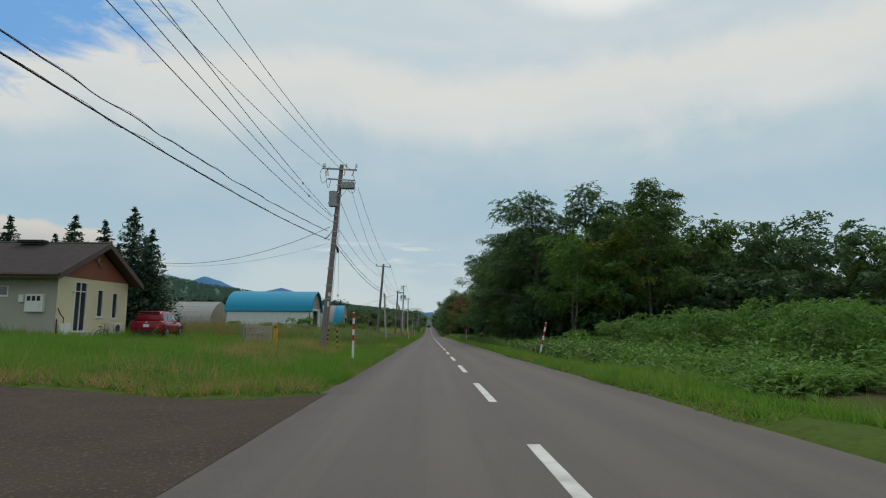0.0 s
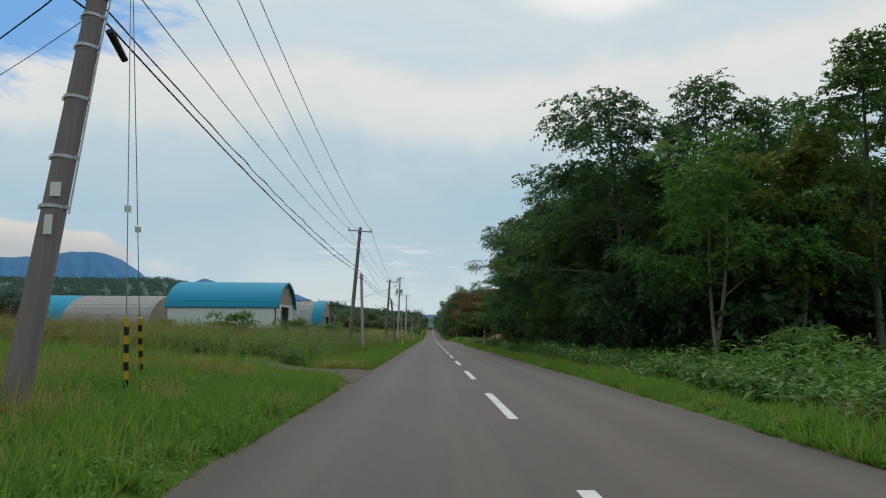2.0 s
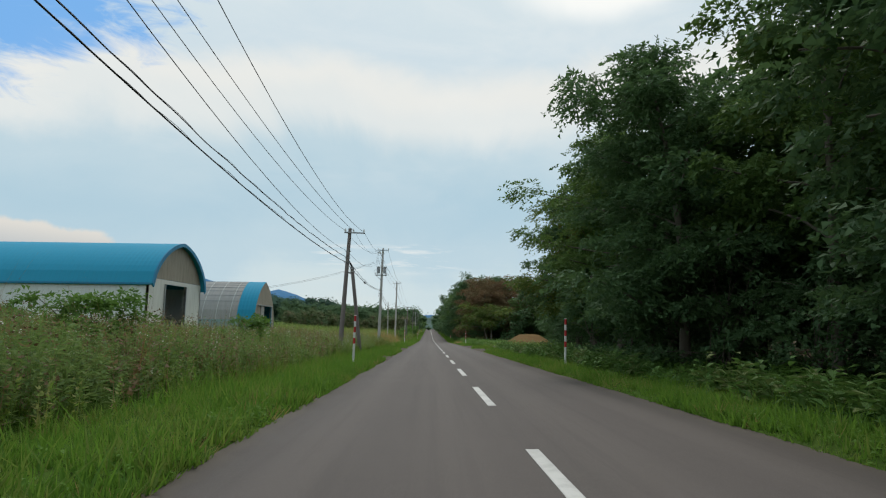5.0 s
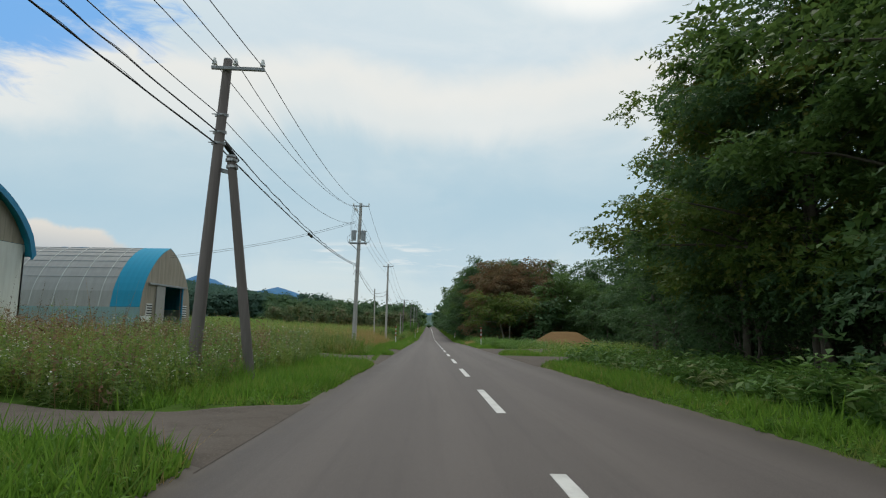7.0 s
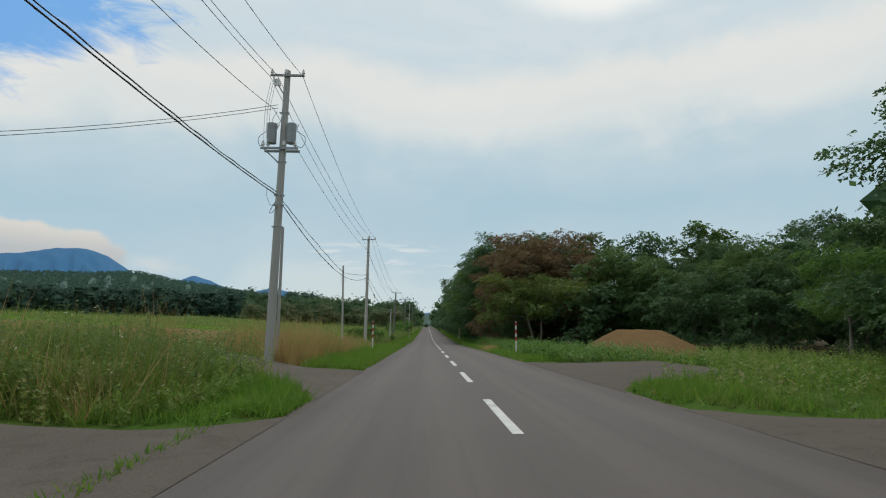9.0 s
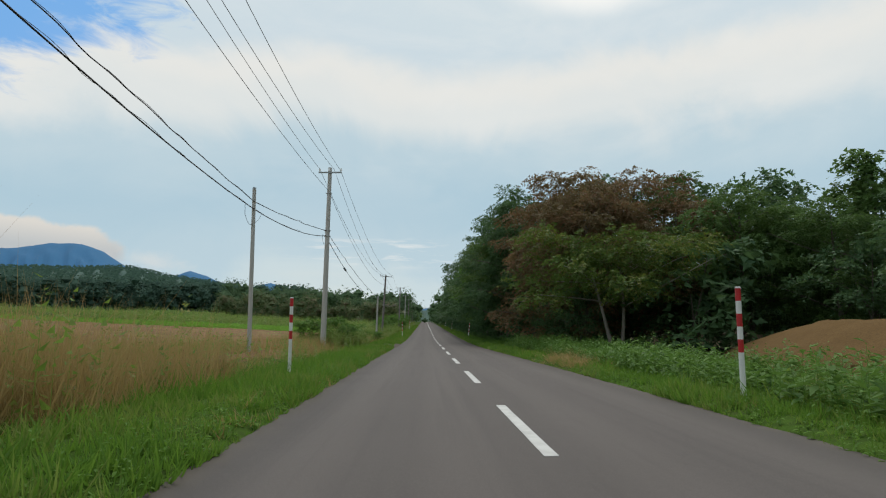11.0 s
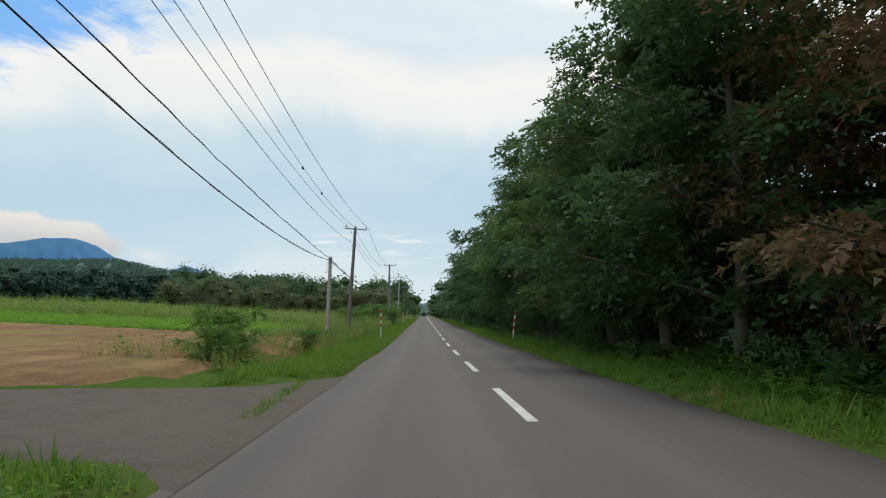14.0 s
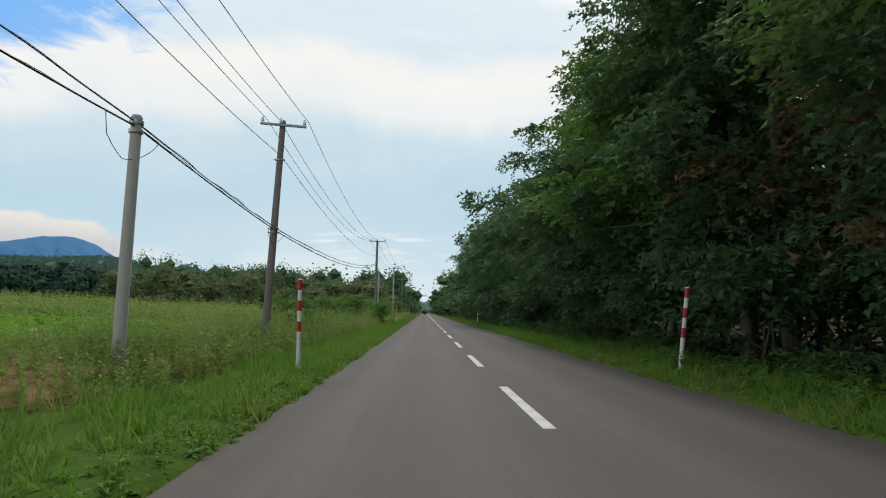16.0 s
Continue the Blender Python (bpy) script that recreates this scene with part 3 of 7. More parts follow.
def lighter(seed, height, spread_, mat, **kw):
    return broadleaf_meshes(seed, height, spread_, 7000, 0.38, mat, sides=5, limbs=11, **kw)


FAR_KINDS = {
    "walnut": lighter(31, 13.5, 4.0, M["leaf_dark"]), "oak": lighter(32, 12.0, 4.2, M["leaf_mid"]), "elm": lighter(33, 14.0, 3.6, M["leaf_dark"], low=0.06),
    "ash": lighter(34, 14.5, 3.0, M["leaf_mid"], low=0.3), "rust": lighter(35, 13.0, 4.4, M["leaf_rust"], low=0.1),
    "maple": lighter(36, 10.0, 3.6, M["leaf_light"], low=0.15),
    "thicket": broadleaf_meshes(37, 5.5, 2.6, 1700, 0.42, M["leaf_dark"], low=0.02, trunk_r=0.06, stems=2, sides=4, limbs=4),
}
KINDS = {
    "walnut": broadleaf_meshes(11, 13.5, 4.0, 33000, 0.178, M["leaf_dark"], trunk_r=0.2),
    "oak": broadleaf_meshes(12, 12.0, 4.2, 33000, 0.178, M["leaf_mid"], low=0.08, trunk_r=0.22),
    "elm": broadleaf_meshes(13, 14.0, 3.6, 33000, 0.178, M["leaf_dark"], low=0.06, trunk_r=0.2),
    "ash": broadleaf_meshes(14, 14.5, 3.0, 25000, 0.178, M["leaf_mid"], low=0.25, trunk_r=0.16, open_=0.5),
    "maple": broadleaf_meshes(15, 10.0, 3.8, 25000, 0.165, M["leaf_light"], low=0.32, trunk_r=0.15, stems=2, bark="bark_pale", fork=0.9),
    "gold": broadleaf_meshes(16, 11.0, 3.0, 13000, 0.18, M["leaf_gold"], low=0.3, trunk_r=0.10, open_=0.8, bark="bark_pale"),
    "rust": broadleaf_meshes(17, 13.0, 4.6, 36000, 0.178, M["leaf_rust"], low=0.05, trunk_r=0.2, limbs=19),
    "thicket": broadleaf_meshes(18, 5.5, 2.6, 5400, 0.195, M["leaf_dark"], low=0.02, trunk_r=0.06, stems=3, sides=4, limbs=5),
    "umbrella": broadleaf_meshes(21, 6.9, 5.0, 26000, 0.165, M["leaf_olive"], low=0.42, trunk_r=0.17, stems=2, bark="bark_pale", fork=0.8),
    # a walnut whose front-lit look is put into lighter olive leaf colour
    "pale": broadleaf_meshes(22, 13.2, 4.2, 33000, 0.185, M["leaf_olive"], low=0.16, trunk_r=0.2, limbs=17),
    "bush": broadleaf_meshes(19, 2.6, 1.5, 5200, 0.15, M["leaf_light"], low=0.02, trunk_r=0.035, stems=3, sides=4, limbs=6),
}
LABELS = {
    "walnut": "tall dark green broadleaf tree in roadside woods", "oak": "broad green leafy tree at the edge of the woods",
    "elm": "tall dark tree with leaves low down its trunk", "ash": "slender open tree with feathery green leaves",
    "maple": "bright green young tree with forked stems", "gold": "thin tree with some leaves turned yellow",
    "rust": "large tree with reddish brown late summer leaves", "thicket": "dark leafy undergrowth shrub below the trees",
    "umbrella": "low spreading green tree with two pale stems",
    "pale": "tall spreading tree with leaves coloured olive green as if lit",
    "bush": "light green bush on the road bank",
}


def tree(kind, x, y, turn=0.0, size=1.0, dz=-0.05, far=False):
    low_ = kind in ("thicket", "bush")
    far = kind in FAR_KINDS and (far or x > 19.5 and not 110 < y < 172 or x > 31 or x > 11 and 66 < y < 92 or x > 11 and y > 194 or y > 232)
    return plant("shrub" if low_ else "tree", (FAR_KINDS if far else KINDS)[kind], LABELS[kind], "shrub" if low_ else "tree", (x, y, land_z(x, y) + dz), turn, size, "roadside woods")


# ---------------------------------------------------------------- woods on the right
def woods():
    r = np.random.default_rng(5)
    # first clump, beside the start
    for k, x, y, s in (("walnut", 9.8, 57, 1.2), ("elm", 14.5, 56.5, 1.2), ("ash", 17.9, 49, 1.05), ("gold", 15.0, 50, 1.0), ("maple", 11.5, 50.5, 1.0), ("oak", 8.0, 62, 0.9), ("elm", 12, 64, 1.0), ("oak", 21, 55, 0.95), ("walnut", 25, 60, 0.9), ("elm", 27, 50, 0.8), ("oak", 32, 56, 0.8), ("walnut", 38, 60, 0.85), ("thicket", 36, 45, 1.2), ("oak", 18.5, 56, 1.2), ("walnut", 22, 61, 1.15), ("oak", 25.5, 54, 1.05), ("oak", 30, 63, 1.0), ("walnut", 34, 52, 0.95), ("elm", 41, 54, 0.9), ("thicket", 13, 54, 1.1), ("thicket", 18, 53, 1.2), ("thicket", 23, 50, 1.2), ("thicket", 28, 47, 1.2)):
        tree(k, x, y, r.uniform(0, 360), s)
    y = 66.0
    while y < 110:
        for x in (8.7, 14.0, 20.0) if y < 96 else (11.0, 16.5, 22.0):
            k = r.choice(["walnut", "oak", "elm", "walnut", "ash"])
            tree(k, x + r.uniform(-0.8, 0.8), y + r.uniform(-1.5, 1.5), r.uniform(0, 360), r.uniform(0.9, 1.12))
        y += 5.2
    for y in np.arange(56, 112, 2.6):
        tree("thicket", (8.6 if y < 96 else 11.0) + r.uniform(-0.6, 1.6), y + r.uniform(-1, 1), r.uniform(0, 360), r.uniform(0.6, 0.95))
    # clearing: one tall tree with low limbs beside it, hedge-like trees behind the mound
    for x, y, k, s in ((11.4, 104, "pale", 0.98), (12.8, 110.5, "pale", 1.06), (15.0, 126.5, "walnut", 0.9), (19.5, 129, "elm", 0.9), (17.5, 123, "elm", 0.95), (17, 117, "oak", 1.0), (22, 127, "oak", 0.8), (21.9, 141.5, "maple", 0.62), (23.3, 137.8, "maple", 0.7), (27, 134, "oak", 0.8),
                       (22, 166.5, "oak", 0.75), (24, 161, "elm", 0.72), (24.5, 156, "oak", 0.78), (27.5, 150, "walnut", 0.78), (30, 143, "oak", 0.85), (33, 136, "elm", 0.85), (30.2, 173, "ash", 1.0), (22, 170, "oak", 0.8), (27, 165, "walnut", 0.8), (34, 156, "oak", 0.9), (36, 146, "walnut", 0.95), (38, 130, "oak", 0.9), (30, 124, "walnut", 0.9), (26, 117, "oak", 1.0), (42, 138, "elm", 1.0), (35, 168, "elm", 0.9), (41, 156, "oak", 1.0), (28, 180, "walnut", 1.0), (36, 180, "elm", 1.0)):
        tree(k, x, y, r.uniform(0, 360), s)
    for x, y, s in ((20.8, 163, 1.1), (21.5, 159, 1.2), (22.5, 156, 1.2), (24, 152, 1.2), (26.5, 146, 1.2), (28.5, 140, 1.2), (25, 143, 0.8), (30, 134, 1.2), (22, 151, 0.8), (18.5, 169.5, 0.9), (26, 129, 1.1), (19.5, 128, 0.7), (16.5, 129.5, 0.6), (20, 133, 0.5), (15, 119, 1.0), (12, 116, 0.8), (20, 120, 1.2)):
        tree("thicket", x, y, r.uniform(0, 360), s)
    # reddish stand and the long wall of trees after it
    for x, y, k, s in ((9.5, 173.5, "rust", 0.88), (10.2, 169.3, "umbrella", 1.0), (10.6, 177, "rust", 1.06), (15, 179, "rust", 1.10), (15.5, 173, "rust", 0.85), (9.2, 181.5, "rust", 1.0), (14, 186, "rust", 1.1), (7.0, 187, "walnut", 1.05), (19, 178, "oak", 1.12), (18.5, 171, "oak", 0.9), (24, 177, "walnut", 1.0), (12, 182.5, "walnut", 1.1), (8.5, 198.5, "oak", 1.08), (10.2, 205.5, "rust", 1.0), (7.7, 216.5, "maple", 1.2), (7.6, 211.5, "walnut", 0.95), (7.0, 191.5, "elm", 1.15)):
        tree(k, x, y, r.uniform(0, 360), s)
    y = 193.5
    while y < 330:
        row = (7.7, 13.0)
        for x in row:
            k = r.choice(["walnut", "elm", "walnut", "oak", "elm"])
            tree(k, x + r.uniform(-0.6, 0.8), y + r.uniform(-1.5, 1.5), r.uniform(0, 360), r.uniform(0.9, 1.1) * (1.08 if y < 232 else 1.0))
        y += 5.5 if y < 250 else 8
    for y in np.arange(166, 290, 5.5):
        for x in (14.0,):
            tree("thicket", x + r.uniform(-2, 2), y + r.uniform(-2, 2), r.uniform(0, 360), r.uniform(0.8, 1.2), far=True)
    for y in np.arange(52, 112, 5.5):
        for x in (17.0,):
            tree("thicket", x + r.uniform(-2, 2), y + r.uniform(-2, 2), r.uniform(0, 360), r.uniform(0.8, 1.2), far=True)
    for y in np.arange(172, 300, 3.2):
        tree("thicket", 7.2 + r.uniform(-0.3, 1.6), y + r.uniform(-1, 1), r.uniform(0, 360), r.uniform(0.55, 0.9))


woods()
# ---------------------------------------------------------------- poles and wires
def insulator(parent, at, s=1.0):
    x, y, z = at
    bm = rod((x, y, z), (x, y, z + 0.05 * s), 0.02 * s, 0.02 * s, 8)
    bm = join(bm, rod((x, y, z + 0.05 * s), (x, y, z + 0.11 * s), 0.062 * s, 0.05 * s, 10), rod((x, y, z + 0.11 * s), (x, y, z + 0.17 * s), 0.055 * s, 0.035 * s, 10), rod((x, y, z + 0.17 * s), (x, y, z + 0.20 * s), 0.03 * s, 0.03 * s, 8))
    part("insulator", bm, M["porcelain"], parent, "white porcelain insulator", smooth=False)


def steel_arm(parent, a, b, w=0.075, name="crossarm"):
    a, b = Vector(a), Vector(b)
    ln = (b - a).length
    bm = box(ln, w, w, bevel=0.006)
    bmesh.ops.transform(bm, matrix=Matrix.Translation((a + b) / 2) @ (b - a).to_track_quat("X", "Z").to_matrix().to_4x4(), verts=bm.verts)
    return part(name, bm, M["grey"], parent, "grey steel crossarm" if name == "crossarm" else "")


def band(parent, c, r, h=0.05):
    bm = rod((c[0], c[1], c[2] - h / 2), (c[0], c[1], c[2] + h / 2), r, r, 14)
    bm = join(bm, box(0.05, 0.05, h * 1.3, (c[0] + r + 0.015, c[1], c[2]), 0.005), box(0.05, 0.05, h * 1.3, (c[0] - r - 0.015, c[1], c[2]), 0.005))
    part("clamp_band", bm, M["steel"], parent)


def transformer(parent, at, r=0.24, h=0.72):
    """A pole-mounted can with a lid, lugs and bushings."""
    x, y, z = at
    bm = rod((x, y, z), (x, y, z + h), r * 0.97, r, 18)
    t = part("transformer", bm, M["grey"], parent, "grey steel transformer can", smooth=False)
    part("lid", join(rod((x, y, z + h), (x, y, z + h + 0.05), r * 1.05, r * 1.0, 18), rod((x, y, z + h + 0.05), (x, y, z + h + 0.09), r * 0.9, r * 0.5, 18)), M["grey"], t)
    for a in (0.6, 2.2):
        part("bushing", rod((x + r * math.cos(a), y + r * math.sin(a), z + h * 0.85), (x + 1.5 * r * math.cos(a), y + 1.5 * r * math.sin(a), z + h * 1.12), 0.035, 0.02, 8), M["porcelain"], t)


def loop_wire(parent, pts, r=0.011, mat="black"):
    """A short hanging jumper through given points, smoothed."""
    pts = [Vector(p) for p in pts]
    out = []
    n = len(pts)
    for i in range(n - 1):
        p0, p1, p2, p3 = pts[max(0, i - 1)], pts[i], pts[i + 1], pts[min(n - 1, i + 2)]
        for k in range(6):
            t = k / 6
            out.append(0.5 * ((2 * p1) + (p2 - p0) * t + (2 * p0 - 5 * p1 + 4 * p2 - p3) * t * t + (3 * p1 - p0 - 3 * p2 + p3) * t ** 3))
    out.append(pts[-1])
    part("jumper_wire", tube(out, r, M[mat], "jumper_wire", 5), None, parent)


def utility_pole(foot, top, r0, r1, mat, label):
    """A round tapered pole, which may lean; parts are given from its foot."""
    e = thing("utility_pole", label, "utility pole", foot, "roadside poles")
    d = Vector(top) - Vector(foot)
    part("shaft", rod((0, 0, -0.3), d, r0, r1, 18), mat, e, smooth=False)
    part("cap", rod(d, d + Vector((0, 0, 0.03)), r1 * 1.02, r1 * 0.9, 14), M["grey"], e)

    def at(z, dx=0.0, dy=0.0):
        """A point by its height above the world's zero, beside the shaft."""
        t = (z - foot[2]) / (top[2] - foot[2])
        return (d.x * t + dx, d.y * t + dy, z - foot[2])

    def rad(z):
        return r0 + (r1 - r0) * (z - foot[2]) / (top[2] - foot[2])

    return e, at, rad


def foot_of(x, y, dz=-0.02):
    return (x, y, land_z(x, y) + dz)


# the first pole: two stages of arms, a cabinet transformer, a can and a switch box
p1, at, rad = utility_pole(foot_of(-7.25, 33.4), (-6.55, 34.2, 14.75), 0.19, 0.12, M["woodpole"], "leaning weathered concrete utility pole with transformer and wires")
steel_arm(p1, at(14.5, -1.10, -0.14), at(14.42, 0.98, -0.14), 0.09)
steel_arm(p1, at(13.85, -0.75, -0.14), at(13.75, 0.92, -0.14), 0.08)
for dx in (-1.05, -0.98, 0.32, 0.92):
    insulator(p1, at(14.55, dx, -0.14), 1.3)
for dx in (-0.95, -0.80, 0.30, 0.86):
    bm = rod(at(14.45, dx * 0.98, -0.2), at(14.02, dx * 0.86, -0.35), 0.03, 0.045, 8)
    part("lightning_arrester", bm, M["porcelain"], p1, "ribbed porcelain arrester")
box_t = part("switchgear_box", box(0.78, 0.5, 0.38, at(13.42, 0.52, -0.2), 0.03), M["grey"], p1, "grey steel switchgear box under the arm")
for dx in (0.2, 0.38, 0.56, 0.74):
    part("bushing", rod(at(13.62, dx, -0.38), at(13.76, dx, -0.46), 0.04, 0.028, 8), M["porcelain"], box_t)
transformer(p1, at(12.1, -0.22, -0.28), 0.25, 0.85)
for z in (12.25, 12.8, 13.5, 11.6, 11.2, 10.6, 10.2, 9.85, 9.3, 8.4, 7.4, 6.6):
    band(p1, at(z), rad(z) + 0.012)
for dx, dz in ((-1.05, 0), (-0.7, -0.3), (0.92, 0)):
    loop_wire(p1, [at(14.6, dx, -0.2), at(14.1, dx - 0.12, -0.4), at(13.5 + dz, dx + 0.1, -0.45), at(13.75, dx * 0.7, -0.35)], 0.014)
loop_wire(p1, [at(13.6, 0.9, -0.2), at(13.1, 1.0, -0.3), at(12.95, 0.75, -0.3), at(13.3, 0.5, -0.3)], 0.014)
loop_wire(p1, [at(13.2, 0.5, -0.2), at(12.9, 0.3, -0.2), at(12.7, 0.1, -0.2), at(12.6, 0.0, -0.25)], 0.016, "steel")
loop_wire(p1, [at(12.7, -0.25, -0.3), at(12.3, -0.5, -0.4), at(12.15, -0.35, -0.4), at(12.2, -0.2, -0.4)], 0.014)
loop_wire(p1, [at(11.9, 0.1, -0.1), at(10.5, 0.22, 0.0), at(9.0, 0.22, 0), at(6.5, 0.26, 0)], 0.013, "steel")
loop_wire(p1, [at(10.5, -0.15, -0.2), at(10.1, -0.5, -0.3), at(10.3, -0.25, -0.3), at(10.7, -0.1, -0.2)], 0.016)
part("cable_closure", rod(at(9.75, 0.15, 0.25), at(9.45, 0.2, 0.75), 0.07, 0.06, 10), M["black"], p1, "black cable splice closure")
part("pole_plate", box(0.16, 0.01, 0.22, at(6.85, 0.1, -rad(6.85) - 0.012), 0.002), M["white"], p1, "small white plate on the pole")
part("pole_plate", box(0.12, 0.01, 0.30, at(6.3, 0.1, -rad(6.3) - 0.012), 0.002), M["white"], p1)

OLD = "leaning dark wooden utility pole with a steel crossarm"
poles = {}


def plain_pole(key, foot, top, r0, r1, mat, label, arm, low):
    """A pole with one arm, three insulators and cable clamps."""
    e, at, rad = utility_pole(foot, top, r0, r1, mat, label)
    (xl, xr, za, zb) = arm
    steel_arm(e, (xl - foot[0], top[1] - foot[1] - r1 - 0.04, za - foot[2]), (xr - foot[0], top[1] - foot[1] - r1 - 0.04, zb - foot[2]), 0.085)
    for f in (0.05, 0.45, 0.96):
        x = xl + (xr - xl) * f
        insulator(e, (x - foot[0], top[1] - foot[1] - r1 - 0.04, za + (zb - za) * f - foot[2] + 0.04), 1.15)
    for z in low:
        band(e, at(z), rad(z) + 0.012)
        steel_arm(e, at(z, -0.22, -rad(z)), at(z, 0.22, -rad(z)), 0.025, "cable_bracket")
    poles[key] = (e, at, rad)
    return e


plain_pole("p2", foot_of(-7.2, 67.4), (-6.55, 67.4, 11.95), 0.16, 0.115, M["woodpole"], OLD, (-7.45, -5.67, 11.74, 11.60), (10.33, 9.1, 8.75))
plain_pole("p3", foot_of(-7.08, 100.5), (-6.63, 100.5, 10.52), 0.17, 0.115, M["woodpole"], OLD, (-7.0, -5.60, 10.24, 10.20), (8.97, 8.5, 8.2))
plain_pole("p4", foot_of(-7.38, 133.9), (-7.08, 133.9, 13.55), 0.19, 0.125, M["pole"], "grey concrete utility pole carrying two transformers", (-7.75, -6.33, 13.31, 13.30), (11.7, 9.6, 8.2, 7.8, 6.9))
plain_pole("p5", foot_of(-7.5, 171.2), (-7.36, 171.2, 12.05), 0.18, 0.12, M["pole"], "grey concrete utility pole at the field's edge", (-8.05, -6.58, 11.72, 11.74), (10.4, 8.0, 7.65))
plain_pole("p6", foot_of(-7.3, 217.5), (-6.86, 217.5, 8.62), 0.16, 0.11, M["woodpole"], OLD, (-7.68, -5.93, 8.50, 8.36), (7.1, 4.45, 4.3))
for i, y in enumerate((257.7, 292, 326, 360, 395)):
    plain_pole(f"q{i}", foot_of(-6.7, y), (-6.5, y, 9.0 - 0.35 * (i > 0)), 0.16, 0.11, M["pole"] if i % 2 else M["woodpole"], "distant utility pole beside the road", (-7.28, -5.57, 8.85 - 0.35 * (i > 0), 8.85 - 0.35 * (i > 0)), (6.6, 5.0))

# the second transformers' pole
e, at, rad = poles["p4"]
steel_arm(e, at(10.14, -0.85, -0.22), at(10.14, 0.68, -0.22), 0.09)
steel_arm(e, at(10.14, -0.80, 0.22), at(10.14, 0.66, 0.22), 0.09)
for dx in (-0.42, 0.38):
    transformer(e, at(10.35, dx, -0.2), 0.2, 0.78)
for a, b in ((at(10.1, -0.7, -0.2), at(9.55, -0.1, -0.12)), (at(13.25, -0.55, -0.12), at(12.5, -0.08, -0.1))):
    steel_arm(e, a, b, 0.05, "arm_brace")
for dx in (-0.75, -0.55, 0.1, 0.55):
    insulator(e, at(10.2, dx, -0.22), 1.3)
for dx in (-0.62, -0.52, -0.42):
    loop_wire(e, [at(13.0, dx, -0.2), at(12.0, dx - 0.12, -0.25), at(11.2, dx - 0.12, -0.3), at(10.5, dx - 0.1, -0.3)], 0.01, "steel")
for dx in (-0.52, -0.34, -0.42):
    part("lightning_arrester", rod(at(13.15, dx, -0.15), at(12.85, dx + 0.1, -0.15), 0.05, 0.04, 8), M["porcelain"], e)
loop_wire(e, [at(11.75, -0.3, -0.1), at(11.3, -0.45, -0.2), at(11.2, -0.15, -0.25), at(11.6, -0.05, -0.2)], 0.012, "steel")
loop_wire(e, [at(10.9, 0.55, -0.2), at(10.6, 0.95, -0.2), at(10.2, 0.85, -0.2), at(10.25, 0.6, -0.2)], 0.012)
loop_wire(e, [at(10.9, -0.6, -0.2), at(10.6, -0.95, -0.2), at(10.25, -0.9, -0.2), at(10.3, -0.7, -0.2)], 0.012)
loop_wire(e, [at(7.9, -0.1, -0.2), at(7.5, -0.3, -0.2), at(7.45, -0.2, -0.2), at(7.7, 0, -0.2)], 0.012)


def strut_pole(foot, top, r0, r1, mat, label, collar=True):
    e = thing("support_pole", label, "pole", foot, "roadside support poles")
    d = Vector(top) - Vector(foot)
    part("shaft", rod((0, 0, -0.3), d, r0, r1, 14), mat, e)
    part("cap", rod(d, d + Vector((0, 0, 0.06)), r1 * 1.1, r1 * 0.9, 12), M["grey"], e)
    if collar:
        for z in (0.12, 0.3):
            c = d - d.normalized() * z
            part("clamp_band", rod(c, c + Vector((0, 0, 0.07)), r1 * 1.35, r1 * 1.35, 12), M["steel"], e)
    return e


s2 = strut_pole(foot_of(-6.05, 66.9), (-6.35, 67.0, 8.42), 0.115, 0.10, M["pole"], "short grey concrete pole propping the utility pole")
steel_arm(s2, (-0.62, 0.2, 8.2 - land_z(-6.05, 66.9)), (-0.2, 0.1, 8.2 - land_z(-6.05, 66.9)), 0.06, "tie_bracket")
s3 = strut_pole(foot_of(-5.72, 101.0), (-6.42, 100.55, 7.85), 0.135, 0.115, M["woodpole"], "slanting grey prop pole bolted to the utility pole")
steel_arm(s3, (-1.05, -0.4, 7.55 - land_z(-5.72, 101)), (-0.62, -0.42, 7.45 - land_z(-5.72, 101)), 0.1, "tie_bracket")
part("cable_closure", rod((-0.95, -0.3, 8.3 - land_z(-5.72, 101)), (-0.75, 0.2, 7.95 - land_z(-5.72, 101)), 0.07, 0.06, 10), M["black"], s3, "black cable splice closure")
strut_pole(foot_of(-7.34, 135.0), (-7.30, 135.0, 7.0), 0.07, 0.06, M["pole"], "thin grey pole behind the transformer pole", False)
strut_pole(foot_of(-7.9, 157.5), (-7.98, 157.55, 7.58), 0.085, 0.07, M["pole"], "slim grey steel telephone pole in the grass", False)
strut_pole(foot_of(-7.2, 207.1), (-7.1, 207.1, 5.15), 0.125, 0.10, M["pole"], "short grey concrete telephone pole in the weeds")
strut_pole(foot_of(-6.9, 264), (-6.8, 264, 6.0), 0.1, 0.09, M["pole"], "short distant telephone pole beside the road", False)
strut_pole(foot_of(-8.2, 66.4), (-8.1, 66.5, 5.3), 0.09, 0.07, M["woodpole"], "short old wooden post in the weeds", False)


